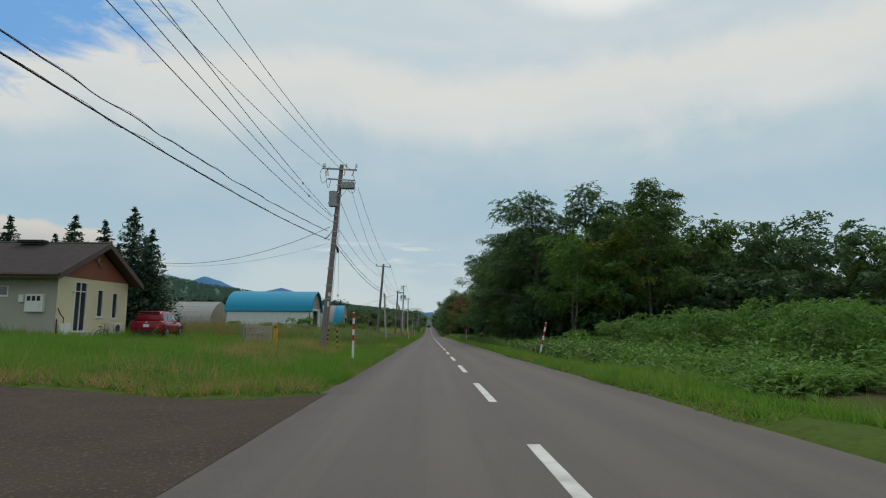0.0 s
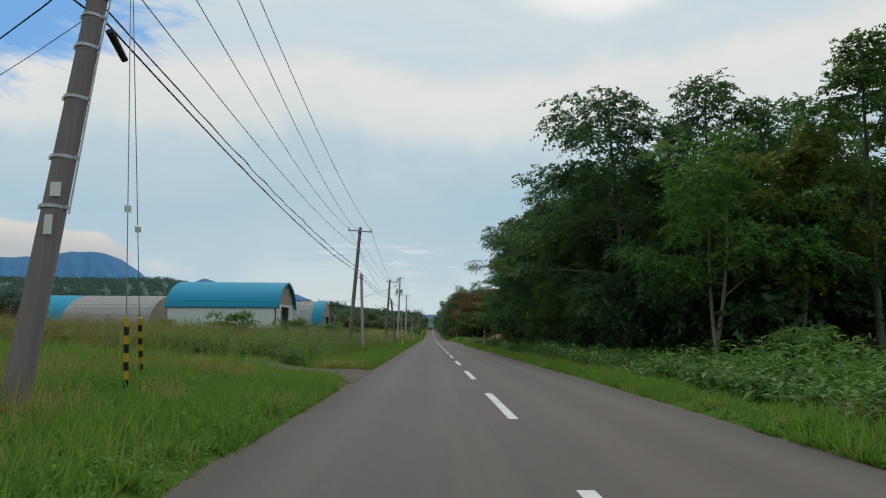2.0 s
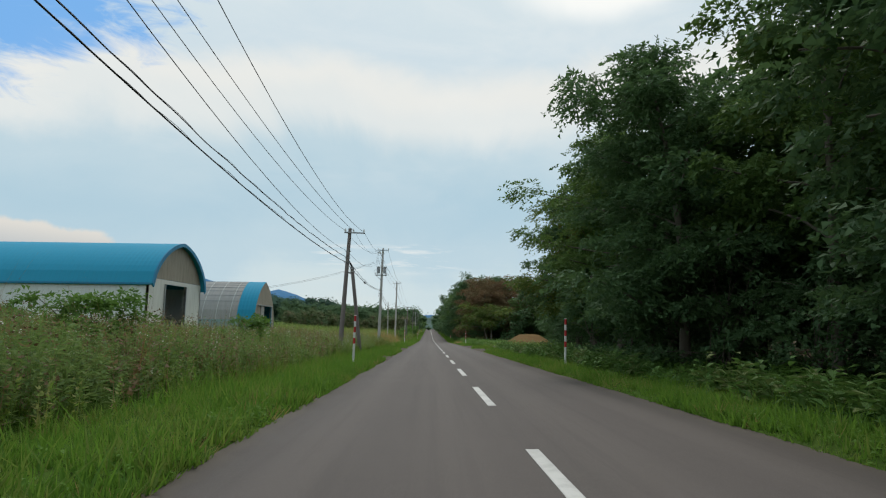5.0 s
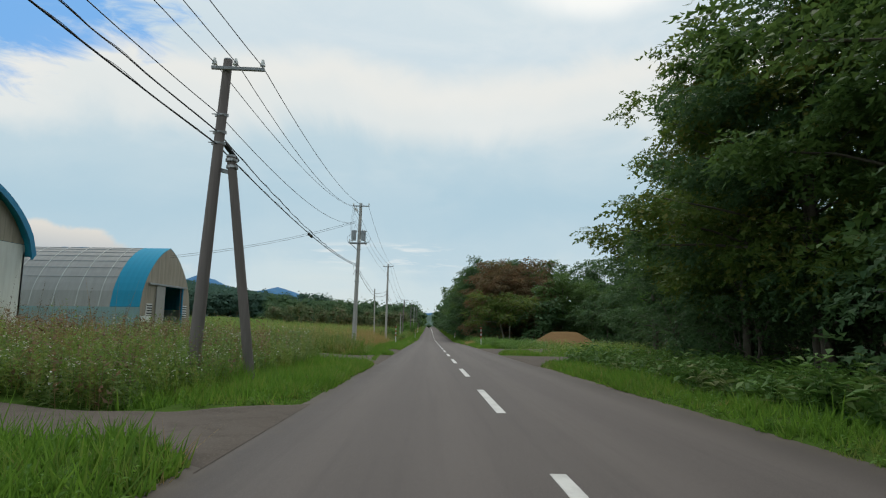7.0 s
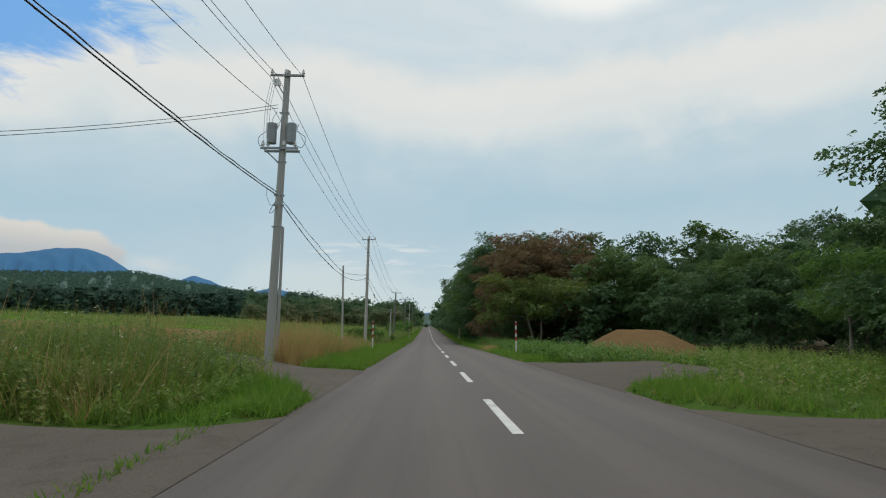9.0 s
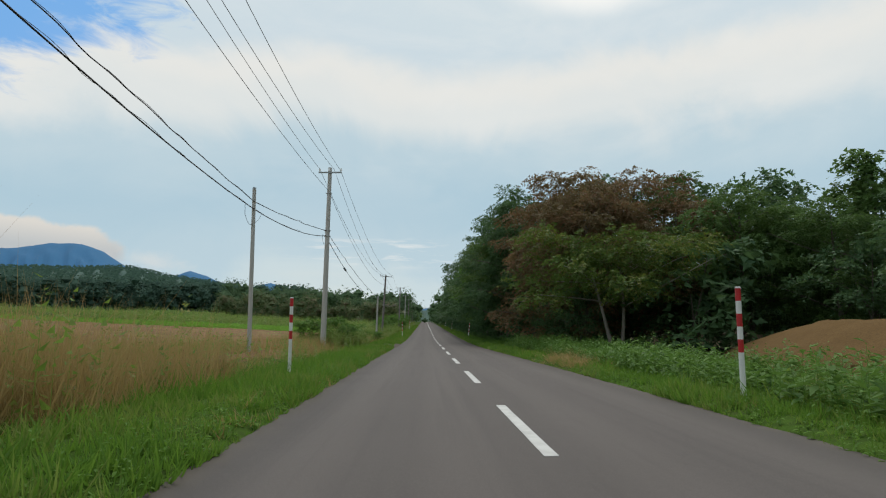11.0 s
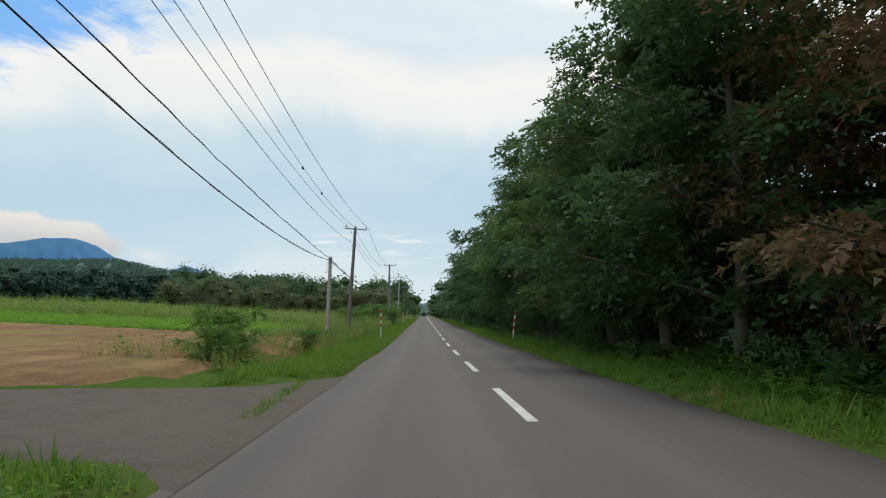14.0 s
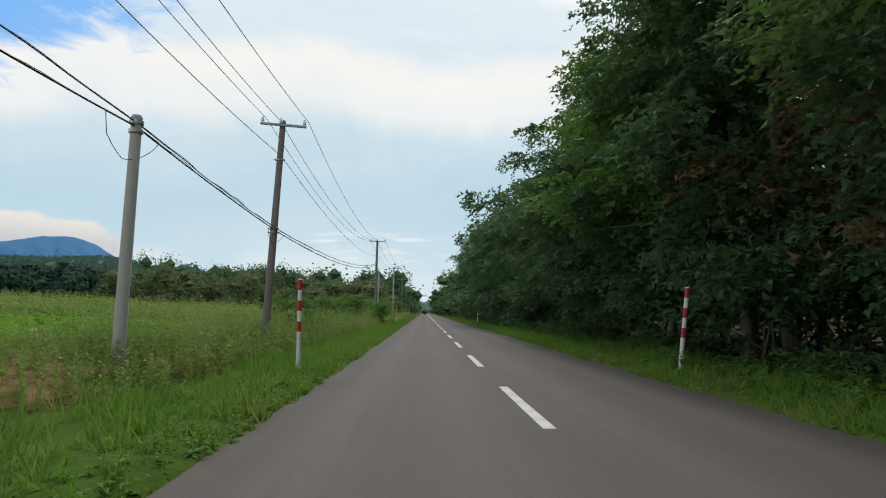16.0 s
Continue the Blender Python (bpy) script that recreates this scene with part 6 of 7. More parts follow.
# ---------------------------------------------------------------- low plants
def blades(n, region, height, width, mat, name, label, seed, lean=0.35, category="grass", tuft=9):
    """Grass in tufts: region(r, n) gives x, y; height(x, y, r) gives metres (0: none)."""
    r = np.random.default_rng(seed)
    cx, cy = region(r, max(1, n // tuft))
    ch = height(cx, cy, r) * np.exp(r.normal(scale=0.22, size=len(cx)))
    ok = ch > 0.02
    cx, cy, ch = (np.repeat(v[ok], tuft) for v in (cx, cy, ch))
    m = len(cx)
    off = r.normal(scale=0.075, size=(m, 2)) * (0.5 + ch[:, None])
    x, y = cx + off[:, 0], cy + off[:, 1]
    rim = 3.32 - np.where(x > 0, creep(y), 0.0)
    x = np.where(np.abs(x) < rim, np.sign(x) * rim, x)
    h = ch * r.uniform(0.45, 1.2, m)
    z = land_z(x, y) - 0.02
    ang = r.uniform(0, 2 * math.pi, m)
    ln = (r.normal(scale=lean, size=(m, 2)) + off / (0.1 + 0.1 * ch[:, None]) * 0.35) * h[:, None]
    w_ = width * r.uniform(0.5, 1.4, m)
    base = np.stack([x, y, z], 1)
    s = np.stack([np.cos(ang), np.sin(ang), 0 * ang], 1) * w_[:, None]
    tip = base + np.stack([ln[:, 0], ln[:, 1], h], 1)
    ob = new(name, tris_mesh(name, np.stack([base - s, base + s, tip], 1), mat))
    return tagged(ob, label, category, kind="stuff")


def tracks_mask(x, y):
    return on_drive(x, y, 0.6) < 0.35


def near_bias(r, n, lo, hi):
    """Lengthwise places, thinning out far away."""
    y = r.uniform(lo, hi, n)
    return y


def verge(side, inner, outer, lo, hi):
    def region(r, n):
        y = near_bias(r, n, lo, hi)
        x = side * (inner + (outer - inner) * r.uniform(0, 1, n) ** 1.4)
        wob = np.abs(road_edge(y, side)) - 3.38
        return x + side * wob, y
    return region


def patchy(x, y, s, seed):
    return 0.75 * waves(x * s, y * s, seed)


def verge_h(lo, hi):
    def height(x, y, r):
        p = patchy(x, y, 0.35, 5.0)
        d = (np.abs(x) - 3.3) / 2.6
        h = (lo + (hi - lo) * np.clip(d, 0, 1)) * (1 + 0.55 * p) * r.uniform(0.5, 1.25, len(x))
        thin = (np.abs(x) < 3.5) & (p < -0.1)
        h[thin] *= 0.4
        h[~tracks_mask(x, y)] = 0
        return h
    return height


blades(130000, verge(-1, 3.3, 6.0, 8, 150), verge_h(0.20, 0.34), 0.015, M["grass"], "verge_grass", "bright green verge grass along the road", 41)
blades(80000, verge(-1, 3.3, 5.8, 150, 330), verge_h(0.19, 0.32), 0.016, M["grass"], "verge_grass", "bright green verge grass along the road", 42)
blades(120000, verge(1, 3.3, 5.6, 8, 150), verge_h(0.20, 0.34), 0.015, M["grass"], "verge_grass", "bright green verge grass along the road", 43)
blades(80000, verge(1, 3.3, 5.4, 150, 330), verge_h(0.19, 0.32), 0.016, M["grass"], "verge_grass", "bright green verge grass along the road", 44)


def rect(x0, x1, y0, y1):
    def region(r, n):
        return r.uniform(x0, x1, n), r.uniform(y0, y1, n)
    return region


def patch_h(lo, hi, cut=-0.3, scale=0.3, seed=1.0):
    def height(x, y, r):
        p = patchy(x, y, scale, seed)
        h = (lo + (hi - lo) * np.clip(0.5 + p, 0, 1)) * r.uniform(0.6, 1.25, len(x))
        h[p < cut] = 0
        h[~tracks_mask(x, y)] = 0
        return h
    return height


# meadow before the house, with lush clumps and a dry fringe near the ditch
blades(60000, rect(-22, -5.6, 11, 46), patch_h(0.20, 0.50, -0.6), 0.016, M["grass"], "meadow_grass", "lush green meadow grass before the house", 45, 0.45)
blades(26000, rect(-40, -20, 8, 60), patch_h(0.25, 0.55, -0.6), 0.03, M["grass"], "meadow_grass", "lush green meadow grass before the house", 46, 0.45)
blades(20000, rect(-9.5, -5.8, 13, 42), patch_h(0.3, 0.6, 0.08, 0.28, 3.0), 0.008, M["drygrass"], "dry_grass", "tall dry tan grass by the ditch", 47, 0.3)
blades(9000, rect(-26, -11.0, 49.5, 66), patch_h(0.85, 1.5, -0.45, 0.16, 8.0), 0.009, M["redgrass"], "dry_grass", "belt of tall dry reddish grass", 48, 0.22)
blades(9000, rect(-42, -20, 52, 104), patch_h(0.9, 1.5, -0.1, 0.12, 2.0), 0.016, M["redgrass"], "dry_grass", "belt of tall dry reddish grass", 49, 0.22)
blades(20000, rect(-13, -5.8, 131, 150), patch_h(0.7, 1.3, -0.1, 0.2, 6.0), 0.010, M["drygrass"], "dry_grass", "tall dry yellow grass beside the poles", 50, 0.25)
blades(22000, rect(-11.5, -6.2, 148, 178), patch_h(0.25, 0.6, -0.05, 0.3, 4.0), 0.006, M["drygrass"], "dry_grass", "thin dry grass at the field's edge", 51, 0.3)
blades(30000, rect(-30, -8, 146, 206), patch_h(0.06, 0.2, -0.5, 0.3, 4.4), 0.010, M["drygrass"], "stubble", "straw stubble in the field", 52, 0.5, "stubble")


blades(12000, rect(-18, -7.2, 58, 112), patch_h(0.9, 1.5, 0.1, 0.2, 12.0), 0.012, M["redgrass"], "dry_grass", "tall reddish dry grass among the weeds", 53, 0.16)
blades(24000, rect(-16, -5.2, 50, 131), patch_h(0.4, 0.85, -0.3, 0.25, 14.0), 0.012, M["tallgrass"], "tall_grass", "tall green grass among the weeds", 54, 0.3)
blades(9000, rect(-11, -5.6, 205, 262), patch_h(0.4, 0.9, -0.2, 0.3, 14.0), 0.010, M["tallgrass"], "tall_grass", "tall green grass among the weeds", 55, 0.3)
blades(7000, rect(-18, -5.6, 119, 132), patch_h(0.5, 1.1, 0.05, 0.3, 31.0), 0.011, M["drygrass"], "dry_grass", "tall dry tan grass between the drives", 58, 0.2)
blades(15000, rect(-18, -5.0, 119, 132), patch_h(0.5, 1.1, -0.3, 0.3, 33.0), 0.011, M["tallgrass"], "tall_grass", "tall green grass among the weeds", 59, 0.3)
for side_, seed_ in ((-1, 56), (1, 57)):
    blades(9000, verge(side_, 3.3, 3.9, 8, 330), patch_h(0.08, 0.24, 0.05, 0.5, 3.0 + side_), 0.007, M["drygrass"], "dry_grass", "small dry tufts at the asphalt's edge", seed_, 0.6)


def weeds(n, region, height, leaf, per, mat, name, label, seed, category="weeds", upright=0.9, broad=False, bloom=None, start=0.12):
    """Leafy stems: each a thin stalk with leaves set round it."""
    r = np.random.default_rng(seed)
    x, y = region(r, n)
    h = height(x, y, r)
    ok = h > 0.05
    x, y, h = x[ok], y[ok], h[ok]
    z = land_z(x, y) - 0.02
    m = len(x)
    base = np.stack([x, y, z], 1)
    lean = r.normal(scale=0.12, size=(m, 2)) * h[:, None]
    top = base + np.stack([lean[:, 0], lean[:, 1], h], 1)
    t = np.clip(np.linspace(start, 1.0, per)[None, :] + r.normal(scale=0.05, size=(m, per)), 0.05, 1.02)
    p = base[:, None] + (top - base)[:, None] * t[..., None]
    ang = r.uniform(0, 2 * math.pi, (m, per))
    out = np.stack([np.cos(ang), np.sin(ang), upright + 0 * ang + r.normal(scale=0.35, size=(m, per))], -1)
    out = unit(out)
    L = leaf * r.uniform(0.55, 1.3, (m, per)) * (1.15 - 0.5 * t)
    side = unit(np.cross(out, np.array([0, 0, 1.0])))
    W = (L * 0.20)[..., None]
    mid = p + out * (L * 0.5)[..., None]
    end = p + out * L[..., None] - np.array([0, 0, 0.25]) * L[..., None]
    s = np.array([0.007, 0, 0])
    if broad:
        q = np.stack([p, mid + side * W, end, mid - side * W], 2).reshape(-1, 4, 3)
        stalk = np.stack([base - s, base + s, top + s * 0.4, top - s * 0.4], 1)
        ob = new(name, quads_mesh(name, np.concatenate([q, stalk]), mat))
    else:
        low = p + out * (L * 0.2)[..., None]
        q = np.stack([low + side * W, end, low - side * W], 2).reshape(-1, 3, 3)
        ob = new(name, tris_mesh(name, np.concatenate([q, np.stack([base - s, base + s, top], 1)]), mat))
    tagged(ob, label, category, kind="stuff")
    if bloom:
        pick = r.random(m) < bloom[0]
        c = np.repeat(top[pick], 5, 0) + r.normal(scale=0.07, size=(pick.sum() * 5, 3))
        fl = leaf_cards(c, unit(np.array([0, 0, 1.0]) + r.normal(scale=0.4, size=c.shape)), bloom[1], bloom[1], r)
        tagged(new("blossom", quads_mesh("blossom", fl, bloom[2])), bloom[3], "flowers", kind="stuff")
    return ob


M["meadow_leaf"] = leaf_material("meadow_leaf", (0.062, 0.150, 0.026), (0.160, 0.285, 0.050), thin=0.38)
M["bloom"] = leaf_material("pale_bloom", (0.32, 0.30, 0.20), (0.52, 0.48, 0.34), thin=0.2)
M["seed"] = leaf_material("seed_head", (0.070, 0.045, 0.028), (0.15, 0.095, 0.05), thin=0.2)
M["bamboo"] = leaf_material("bamboo_leaf", (0.058, 0.138, 0.034), (0.122, 0.225, 0.058), (0.17, 0.20, 0.08), thin=0.3)
T_GREEN, T_DULL = "tall green weeds crowding the roadside", "tall withered brown weeds and stalks"
weeds(3000, rect(-16, -5.7, 50, 92), patch_h(0.45, 1.05, -0.5, 0.25, 1.0), 0.15, 20, M["weed"], "weeds", T_GREEN, 61)
weeds(2400, rect(-30, -14, 66, 104), patch_h(0.6, 1.25, -0.6, 0.2, 1.0), 0.22, 16, M["weed"], "weeds", T_GREEN, 62)
weeds(4600, rect(-16, -6.2, 60, 112), patch_h(0.6, 1.25, -0.05, 0.22, 9.0), 0.20, 10, M["weed_dull"], "weeds", T_DULL, 63, bloom=(0.5, 0.055, M["seed"], "brown seed heads on withered stalks"))
weeds(4000, rect(-15, -5.7, 95, 111), patch_h(0.4, 0.95, -0.5, 0.3, 2.0), 0.14, 19, M["weed"], "weeds", T_GREEN, 64, bloom=(0.10, 0.035, M["bloom"], "pale flower heads among the weeds"))
weeds(1800, rect(-20, -10, 94, 122), patch_h(0.7, 1.2, -0.1, 0.25, 4.0), 0.24, 10, M["weed_dull"], "weeds", T_DULL, 65, bloom=(0.15, 0.04, M["bloom"], "pale flower heads among the weeds"))
weeds(3600, rect(-20, -4.6, 118.6, 132), patch_h(0.25, 0.9, -0.4, 0.3, 5.0), 0.16, 18, M["weed"], "weeds", T_GREEN, 66, bloom=(0.06, 0.04, M["bloom"], "pale flower heads among the weeds"))
weeds(2600, rect(-30, -5.8, 128, 152), patch_h(0.6, 1.5, -0.2, 0.2, 7.0), 0.28, 10, M["weed"], "weeds", T_GREEN, 67)
weeds(700, rect(-10, -5.4, 150, 178), patch_h(0.3, 0.8, 0.05, 0.35, 7.5), 0.18, 10, M["weed"], "weeds", T_GREEN, 68)
weeds(900, rect(-9.5, -6.2, 186.5, 205), patch_h(0.25, 0.7, 0.1, 0.45, 3.0), 0.16, 16, M["weed"], "weeds", T_GREEN, 96)
blades(5000, rect(-10, -6.0, 186, 206), patch_h(0.2, 0.5, -0.1, 0.4, 8.0), 0.008, M["drygrass"], "dry_grass", "thin dry grass at the field's edge", 97, 0.4)
weeds(4800, rect(-10.5, -5.6, 204, 262), patch_h(0.35, 0.85, -0.4, 0.3, 3.0), 0.16, 18, M["weed"], "weeds", T_GREEN, 69, bloom=(0.04, 0.05, M["bloom"], "pale flower heads among the weeds"))
weeds(2600, rect(-9, -4.6, 262, 345), patch_h(0.6, 1.4, -0.5, 0.3, 3.0), 0.34, 11, M["weed"], "weeds", T_GREEN, 70)
weeds(600, rect(-17, -6.5, 60, 112), patch_h(1.1, 1.7, -0.2, 0.3, 21.0), 0.06, 24, M["seed"], "dock_stalks", "tall dark brown seed spikes above the weeds", 73, "weeds", 1.2, start=0.6)
weeds(420, rect(4.9, 8.0, 150, 178), patch_h(0.6, 1.1, 0.05, 0.35, 22.0), 0.15, 30, M["leaf_light"], "tall_weeds", "tall feathery green weeds on the road bank", 74, "weeds", 0.9)
weeds(400, rect(-11, -6.0, 205, 262), patch_h(0.7, 1.25, -0.1, 0.35, 23.0), 0.16, 30, M["weed"], "tall_weeds", "tall feathery green weeds on the road bank", 75, "weeds", 0.9)
weeds(700, rect(-15, -6.0, 50, 132), patch_h(0.9, 1.45, -0.1, 0.3, 24.0), 0.16, 30, M["weed"], "tall_weeds", "tall feathery green weeds on the road bank", 76, "weeds", 0.9)
blades(14000, rect(-11.5, -6.0, 131.5, 146), patch_h(0.9, 1.45, -0.25, 0.3, 41.0), 0.012, M["drygrass"], "dry_grass", "tall dry yellow grass beside the poles", 77, 0.2)
weeds(7000, rect(-22, -5.6, 12.2, 40), patch_h(0.18, 0.42, -0.45, 0.3, 42.0), 0.15, 6, M["meadow_leaf"], "meadow_weeds", "lush low leafy weeds before the house", 78, "weeds", 0.4, True)
weeds(2600, rect(-5.9, -3.6, 12, 330), patch_h(0.10, 0.24, 0.0, 0.4, 43.0), 0.10, 7, M["meadow_leaf"], "verge_weeds", "low leafy weeds in the verge", 79, "weeds", 0.4, True)
weeds(2600, rect(3.6, 5.8, 12, 330), patch_h(0.10, 0.24, 0.0, 0.4, 44.0), 0.10, 7, M["meadow_leaf"], "verge_weeds", "low leafy weeds in the verge", 80, "weeds", 0.4, True)
blades(9000, rect(-17, -3.5, 10.5, 12.6), patch_h(0.10, 0.28, -0.3, 0.6, 45.0), 0.008, M["drygrass"], "dry_grass", "short straw at the drive's edge", 90, 0.7)
blades(1100, rect(-5.4, -3.5, 45.2, 46.9), patch_h(0.15, 0.4, -0.6, 0.6, 45.0), 0.010, M["drygrass"], "dry_grass", "dry tuft at the drive's mouth", 91, 0.5)
weeds(330, rect(-7.9, -5.3, 171.2, 175.4), patch_h(0.9, 1.5, -0.8, 0.5, 46.0), 0.17, 34, M["weed"], "tall_weeds", "clump of tall feathery weeds beside the pole", 92, "weeds", 0.9)
weeds(2200, rect(-9.2, -5.9, 206, 262), patch_h(0.75, 1.3, -0.35, 0.3, 47.0), 0.17, 22, M["weed"], "tall_weeds", "tall feathery green weeds on the road bank", 93, "weeds", 0.9)
blades(2200, rect(3.42, 4.7, 153.2, 157.5), patch_h(0.18, 0.42, -0.7, 0.6, 48.0), 0.008, M["drygrass"], "dry_grass", "flattened dry grass at the asphalt's edge", 94, 0.9)
for lo_, hi_, sd_ in ((112.5, 119.6, 126), (179.6, 185.6, 127)):
    n_ = int(700 * (hi_ - lo_) / 7)
    r = np.random.default_rng(sd_)
    y = r.uniform(lo_, hi_, n_)
    x = -3.55 - 0.22 * r.random(n_) - 0.06 * (y - lo_)
    h = r.uniform(0.03, 0.16, n_)
    b_ = np.stack([x, y, road_z(y) - 0.06], 1)
    sd = np.stack([r.normal(scale=0.012, size=n_), r.normal(scale=0.012, size=n_), 0 * x], 1)
    tp = b_ + np.stack([r.normal(scale=0.06, size=n_), r.normal(scale=0.06, size=n_), h], 1)
    tagged(new("crack_grass", tris_mesh("crack_grass", np.stack([b_ - sd, b_ + sd, tp], 1), M["grass"])), "thin grass in the joint between road and drive", "grass", kind="stuff")
# mugwort and fleabane crowding the bank before the farm
M["mugwort"] = leaf_material("mugwort", (0.075, 0.130, 0.040), (0.175, 0.265, 0.085), (0.19, 0.22, 0.08), thin=0.42)
M["daisy"] = leaf_material("white_daisy", (0.50, 0.49, 0.44), (0.72, 0.71, 0.66), thin=0.2)
MUG, PALE = "dense tall mugwort with grey green leaves", "small white daisy heads among the weeds"
weeds(3600, rect(-12, -6.3, 48.5, 92), patch_h(0.35, 1.25, -0.4, 0.5, 51.0), 0.19, 20, M["mugwort"], "mugwort", MUG, 111, "weeds", 0.55, True)
weeds(1700, rect(-24, -12, 49, 104), patch_h(0.5, 1.3, -0.4, 0.4, 52.0), 0.30, 14, M["mugwort"], "mugwort", MUG, 112, "weeds", 0.6, True)
weeds(1700, rect(-12, -5.9, 94, 111), patch_h(0.3, 1.1, -0.4, 0.6, 53.0), 0.17, 18, M["mugwort"], "mugwort", MUG, 113, "weeds", 0.5, True, bloom=(0.40, 0.045, M["daisy"], PALE))
weeds(1900, rect(-19, -5.4, 119, 132), patch_h(0.25, 1.3, -0.35, 0.6, 54.0), 0.19, 18, M["mugwort"], "mugwort", MUG, 114, "weeds", 0.55, True, bloom=(0.15, 0.045, M["bloom"], "pale yellowish flower heads among the weeds"))
weeds(900, rect(-12, -6.0, 60, 92), patch_h(0.7, 1.2, -0.3, 0.3, 55.0), 0.14, 12, M["mugwort"], "mugwort", MUG, 115, "weeds", 0.5, True, bloom=(0.2, 0.045, M["daisy"], PALE))
weeds(520, rect(-9.5, -5.6, 106.5, 110.6), patch_h(0.4, 0.9, -0.8, 0.5, 61.0), 0.15, 22, M["mugwort"], "mugwort", "dark weed clump at the drive's corner", 116, "weeds", 0.4, True)
# farther fields: low leafy crop, then a high rank band
weeds(7000, lambda r, n: (lambda x, y: (x, y + 0.4 * x))(r.uniform(-70, -8.5, n), r.uniform(214.5, 233, n)), patch_h(0.25, 0.45, -0.9), 0.34, 6, M["crop"], "crop", "low green crop in the field", 71, "crop", 0.2, True)
weeds(1500, rect(-100, -60, 190, 206), patch_h(0.3, 0.5, -0.9), 0.5, 6, M["crop"], "crop", "low green crop in the field", 95, "crop", 0.2, True)
weeds(6500, lambda r, n: (lambda u, y: (-9.5 - u * (70 + 0.5 * (y - 229)), y - 28 * u))(r.random(n) ** 1.2, 229 + 86 * r.random(n) ** 1.5), patch_h(0.8, 1.45, -0.7, 0.1), 0.42, 10, M["weed"], "tall_crop", "high rank green growth beyond the crop", 72, "weeds", 0.9)
# right side: bamboo grass, ferns and rank growth before the trees
weeds(3600, rect(4.5, 7.0, 22, 111), patch_h(0.40, 0.90, -0.5, 0.35, 2.2), 0.36, 9, M["bamboo"], "bamboo_grass", "long-leaved bamboo grass along the verge", 121, "undergrowth", 0.3, True)
weeds(1500, rect(4.3, 7.2, 137, 176), patch_h(0.40, 0.85, -0.6, 0.35, 6.2), 0.27, 12, M["leaf_light"], "knotweed", "bright broad-leaved weeds crowding the verge", 122, "weeds", 0.35, True)
weeds(1500, rect(3.9, 6.5, 176, 215), patch_h(0.20, 0.50, -0.3, 0.4, 6.6), 0.18, 10, M["meadow_leaf"], "verge_weeds", "dark leafy weeds below the second woods", 123, "weeds", 0.35, True)
for side_, sd_ in ((-1, 124), (1, 125)):
    weeds(2600, verge(side_, 3.34, 4.0, 12, 250), patch_h(0.08, 0.24, -0.35, 0.8, 7.0 + side_), 0.10, 7, M["meadow_leaf"], "verge_weeds", "low dark plantain at the asphalt's edge", sd_, "weeds", 0.3, True)
weeds(5200, rect(5.3, 9.5, 12, 112), patch_h(0.35, 0.75, -0.5, 0.3, 2.0), 0.30, 9, M["leaf_light"], "bamboo_grass", "dwarf bamboo grass below the trees", 81, "undergrowth", 0.3, True)
weeds(2600, rect(6.5, 24, 12, 48), patch_h(0.5, 1.1, -0.6, 0.3, 2.5), 0.40, 10, M["leaf_light"], "bamboo_grass", "dwarf bamboo grass below the trees", 82, "undergrowth", 0.3, True)
weeds(1700, rect(4.9, 11, 134.5, 174), patch_h(0.35, 0.85, -0.6, 0.3, 3.5), 0.26, 10, M["leaf_light"], "weeds", "tall fresh green weeds on the road bank", 83)
weeds(1800, rect(5.0, 22, 119.5, 150), patch_h(0.25, 0.7, -0.4, 0.3, 3.7), 0.24, 10, M["weed"], "weeds", "rank low weeds in the clearing", 84)
weeds(2600, rect(5.6, 9.5, 164, 192), patch_h(0.4, 0.85, -0.5, 0.35, 4.5), 0.34, 9, M["leaf_light"], "bamboo_grass", "dwarf bamboo grass below the trees", 85, "undergrowth", 0.3, True)
weeds(4200, rect(5.0, 9.5, 190, 320), patch_h(0.3, 0.7, -0.4, 0.35, 4.5), 0.28, 9, M["leaf_mid"], "bamboo_grass", "dwarf bamboo grass below the trees", 86, "undergrowth", 0.3, True)
blades(22000, rect(4.9, 22, 119, 150), patch_h(0.15, 0.4, -0.4, 0.3, 3.7), 0.014, M["grass"], "verge_grass", "bright green grass in the clearing", 87)
blades(16000, rect(-18, -4.5, 118.5, 131), patch_h(0.12, 0.35, -0.4, 0.3, 3.7), 0.014, M["grass"], "verge_grass", "bright green grass between the drives", 88)

for x, y, s, k in ((10.5, 25, 0.9, 0), (13, 22, 1.0, 70), (15.5, 26, 1.0, 160), (9.0, 30, 0.7, 250), (18, 23, 0.95, 30), (12, 33, 0.9, 110), (16, 33, 1.0, 200), (20.5, 28, 1.0, 300), (11.5, 18.5, 0.85, 20), (15, 16.5, 0.8, 140), (23, 34, 1.0, 50), (14, 40, 0.9, 330), (19.5, 38, 1.0, 85), (9.5, 41, 0.6, 190), (26, 28, 1.0, 260)):
    tree("bush", x, y, k, s)
for x, y, s, k in ((40, 50, 0.9, 10), (46, 44, 0.9, 100), (52, 52, 1.0, 200), (45, 36, 0.7, 300), (54, 38, 0.9, 50), (60, 46, 1.0, 150)):
    tree("oak", x, y, k, s, far=True)
WILLOW = broadleaf_meshes(20, 2.6, 1.3, 4200, 0.16, M["leaf_light"], low=0.02, trunk_r=0.03, stems=3, sides=4, limbs=6)
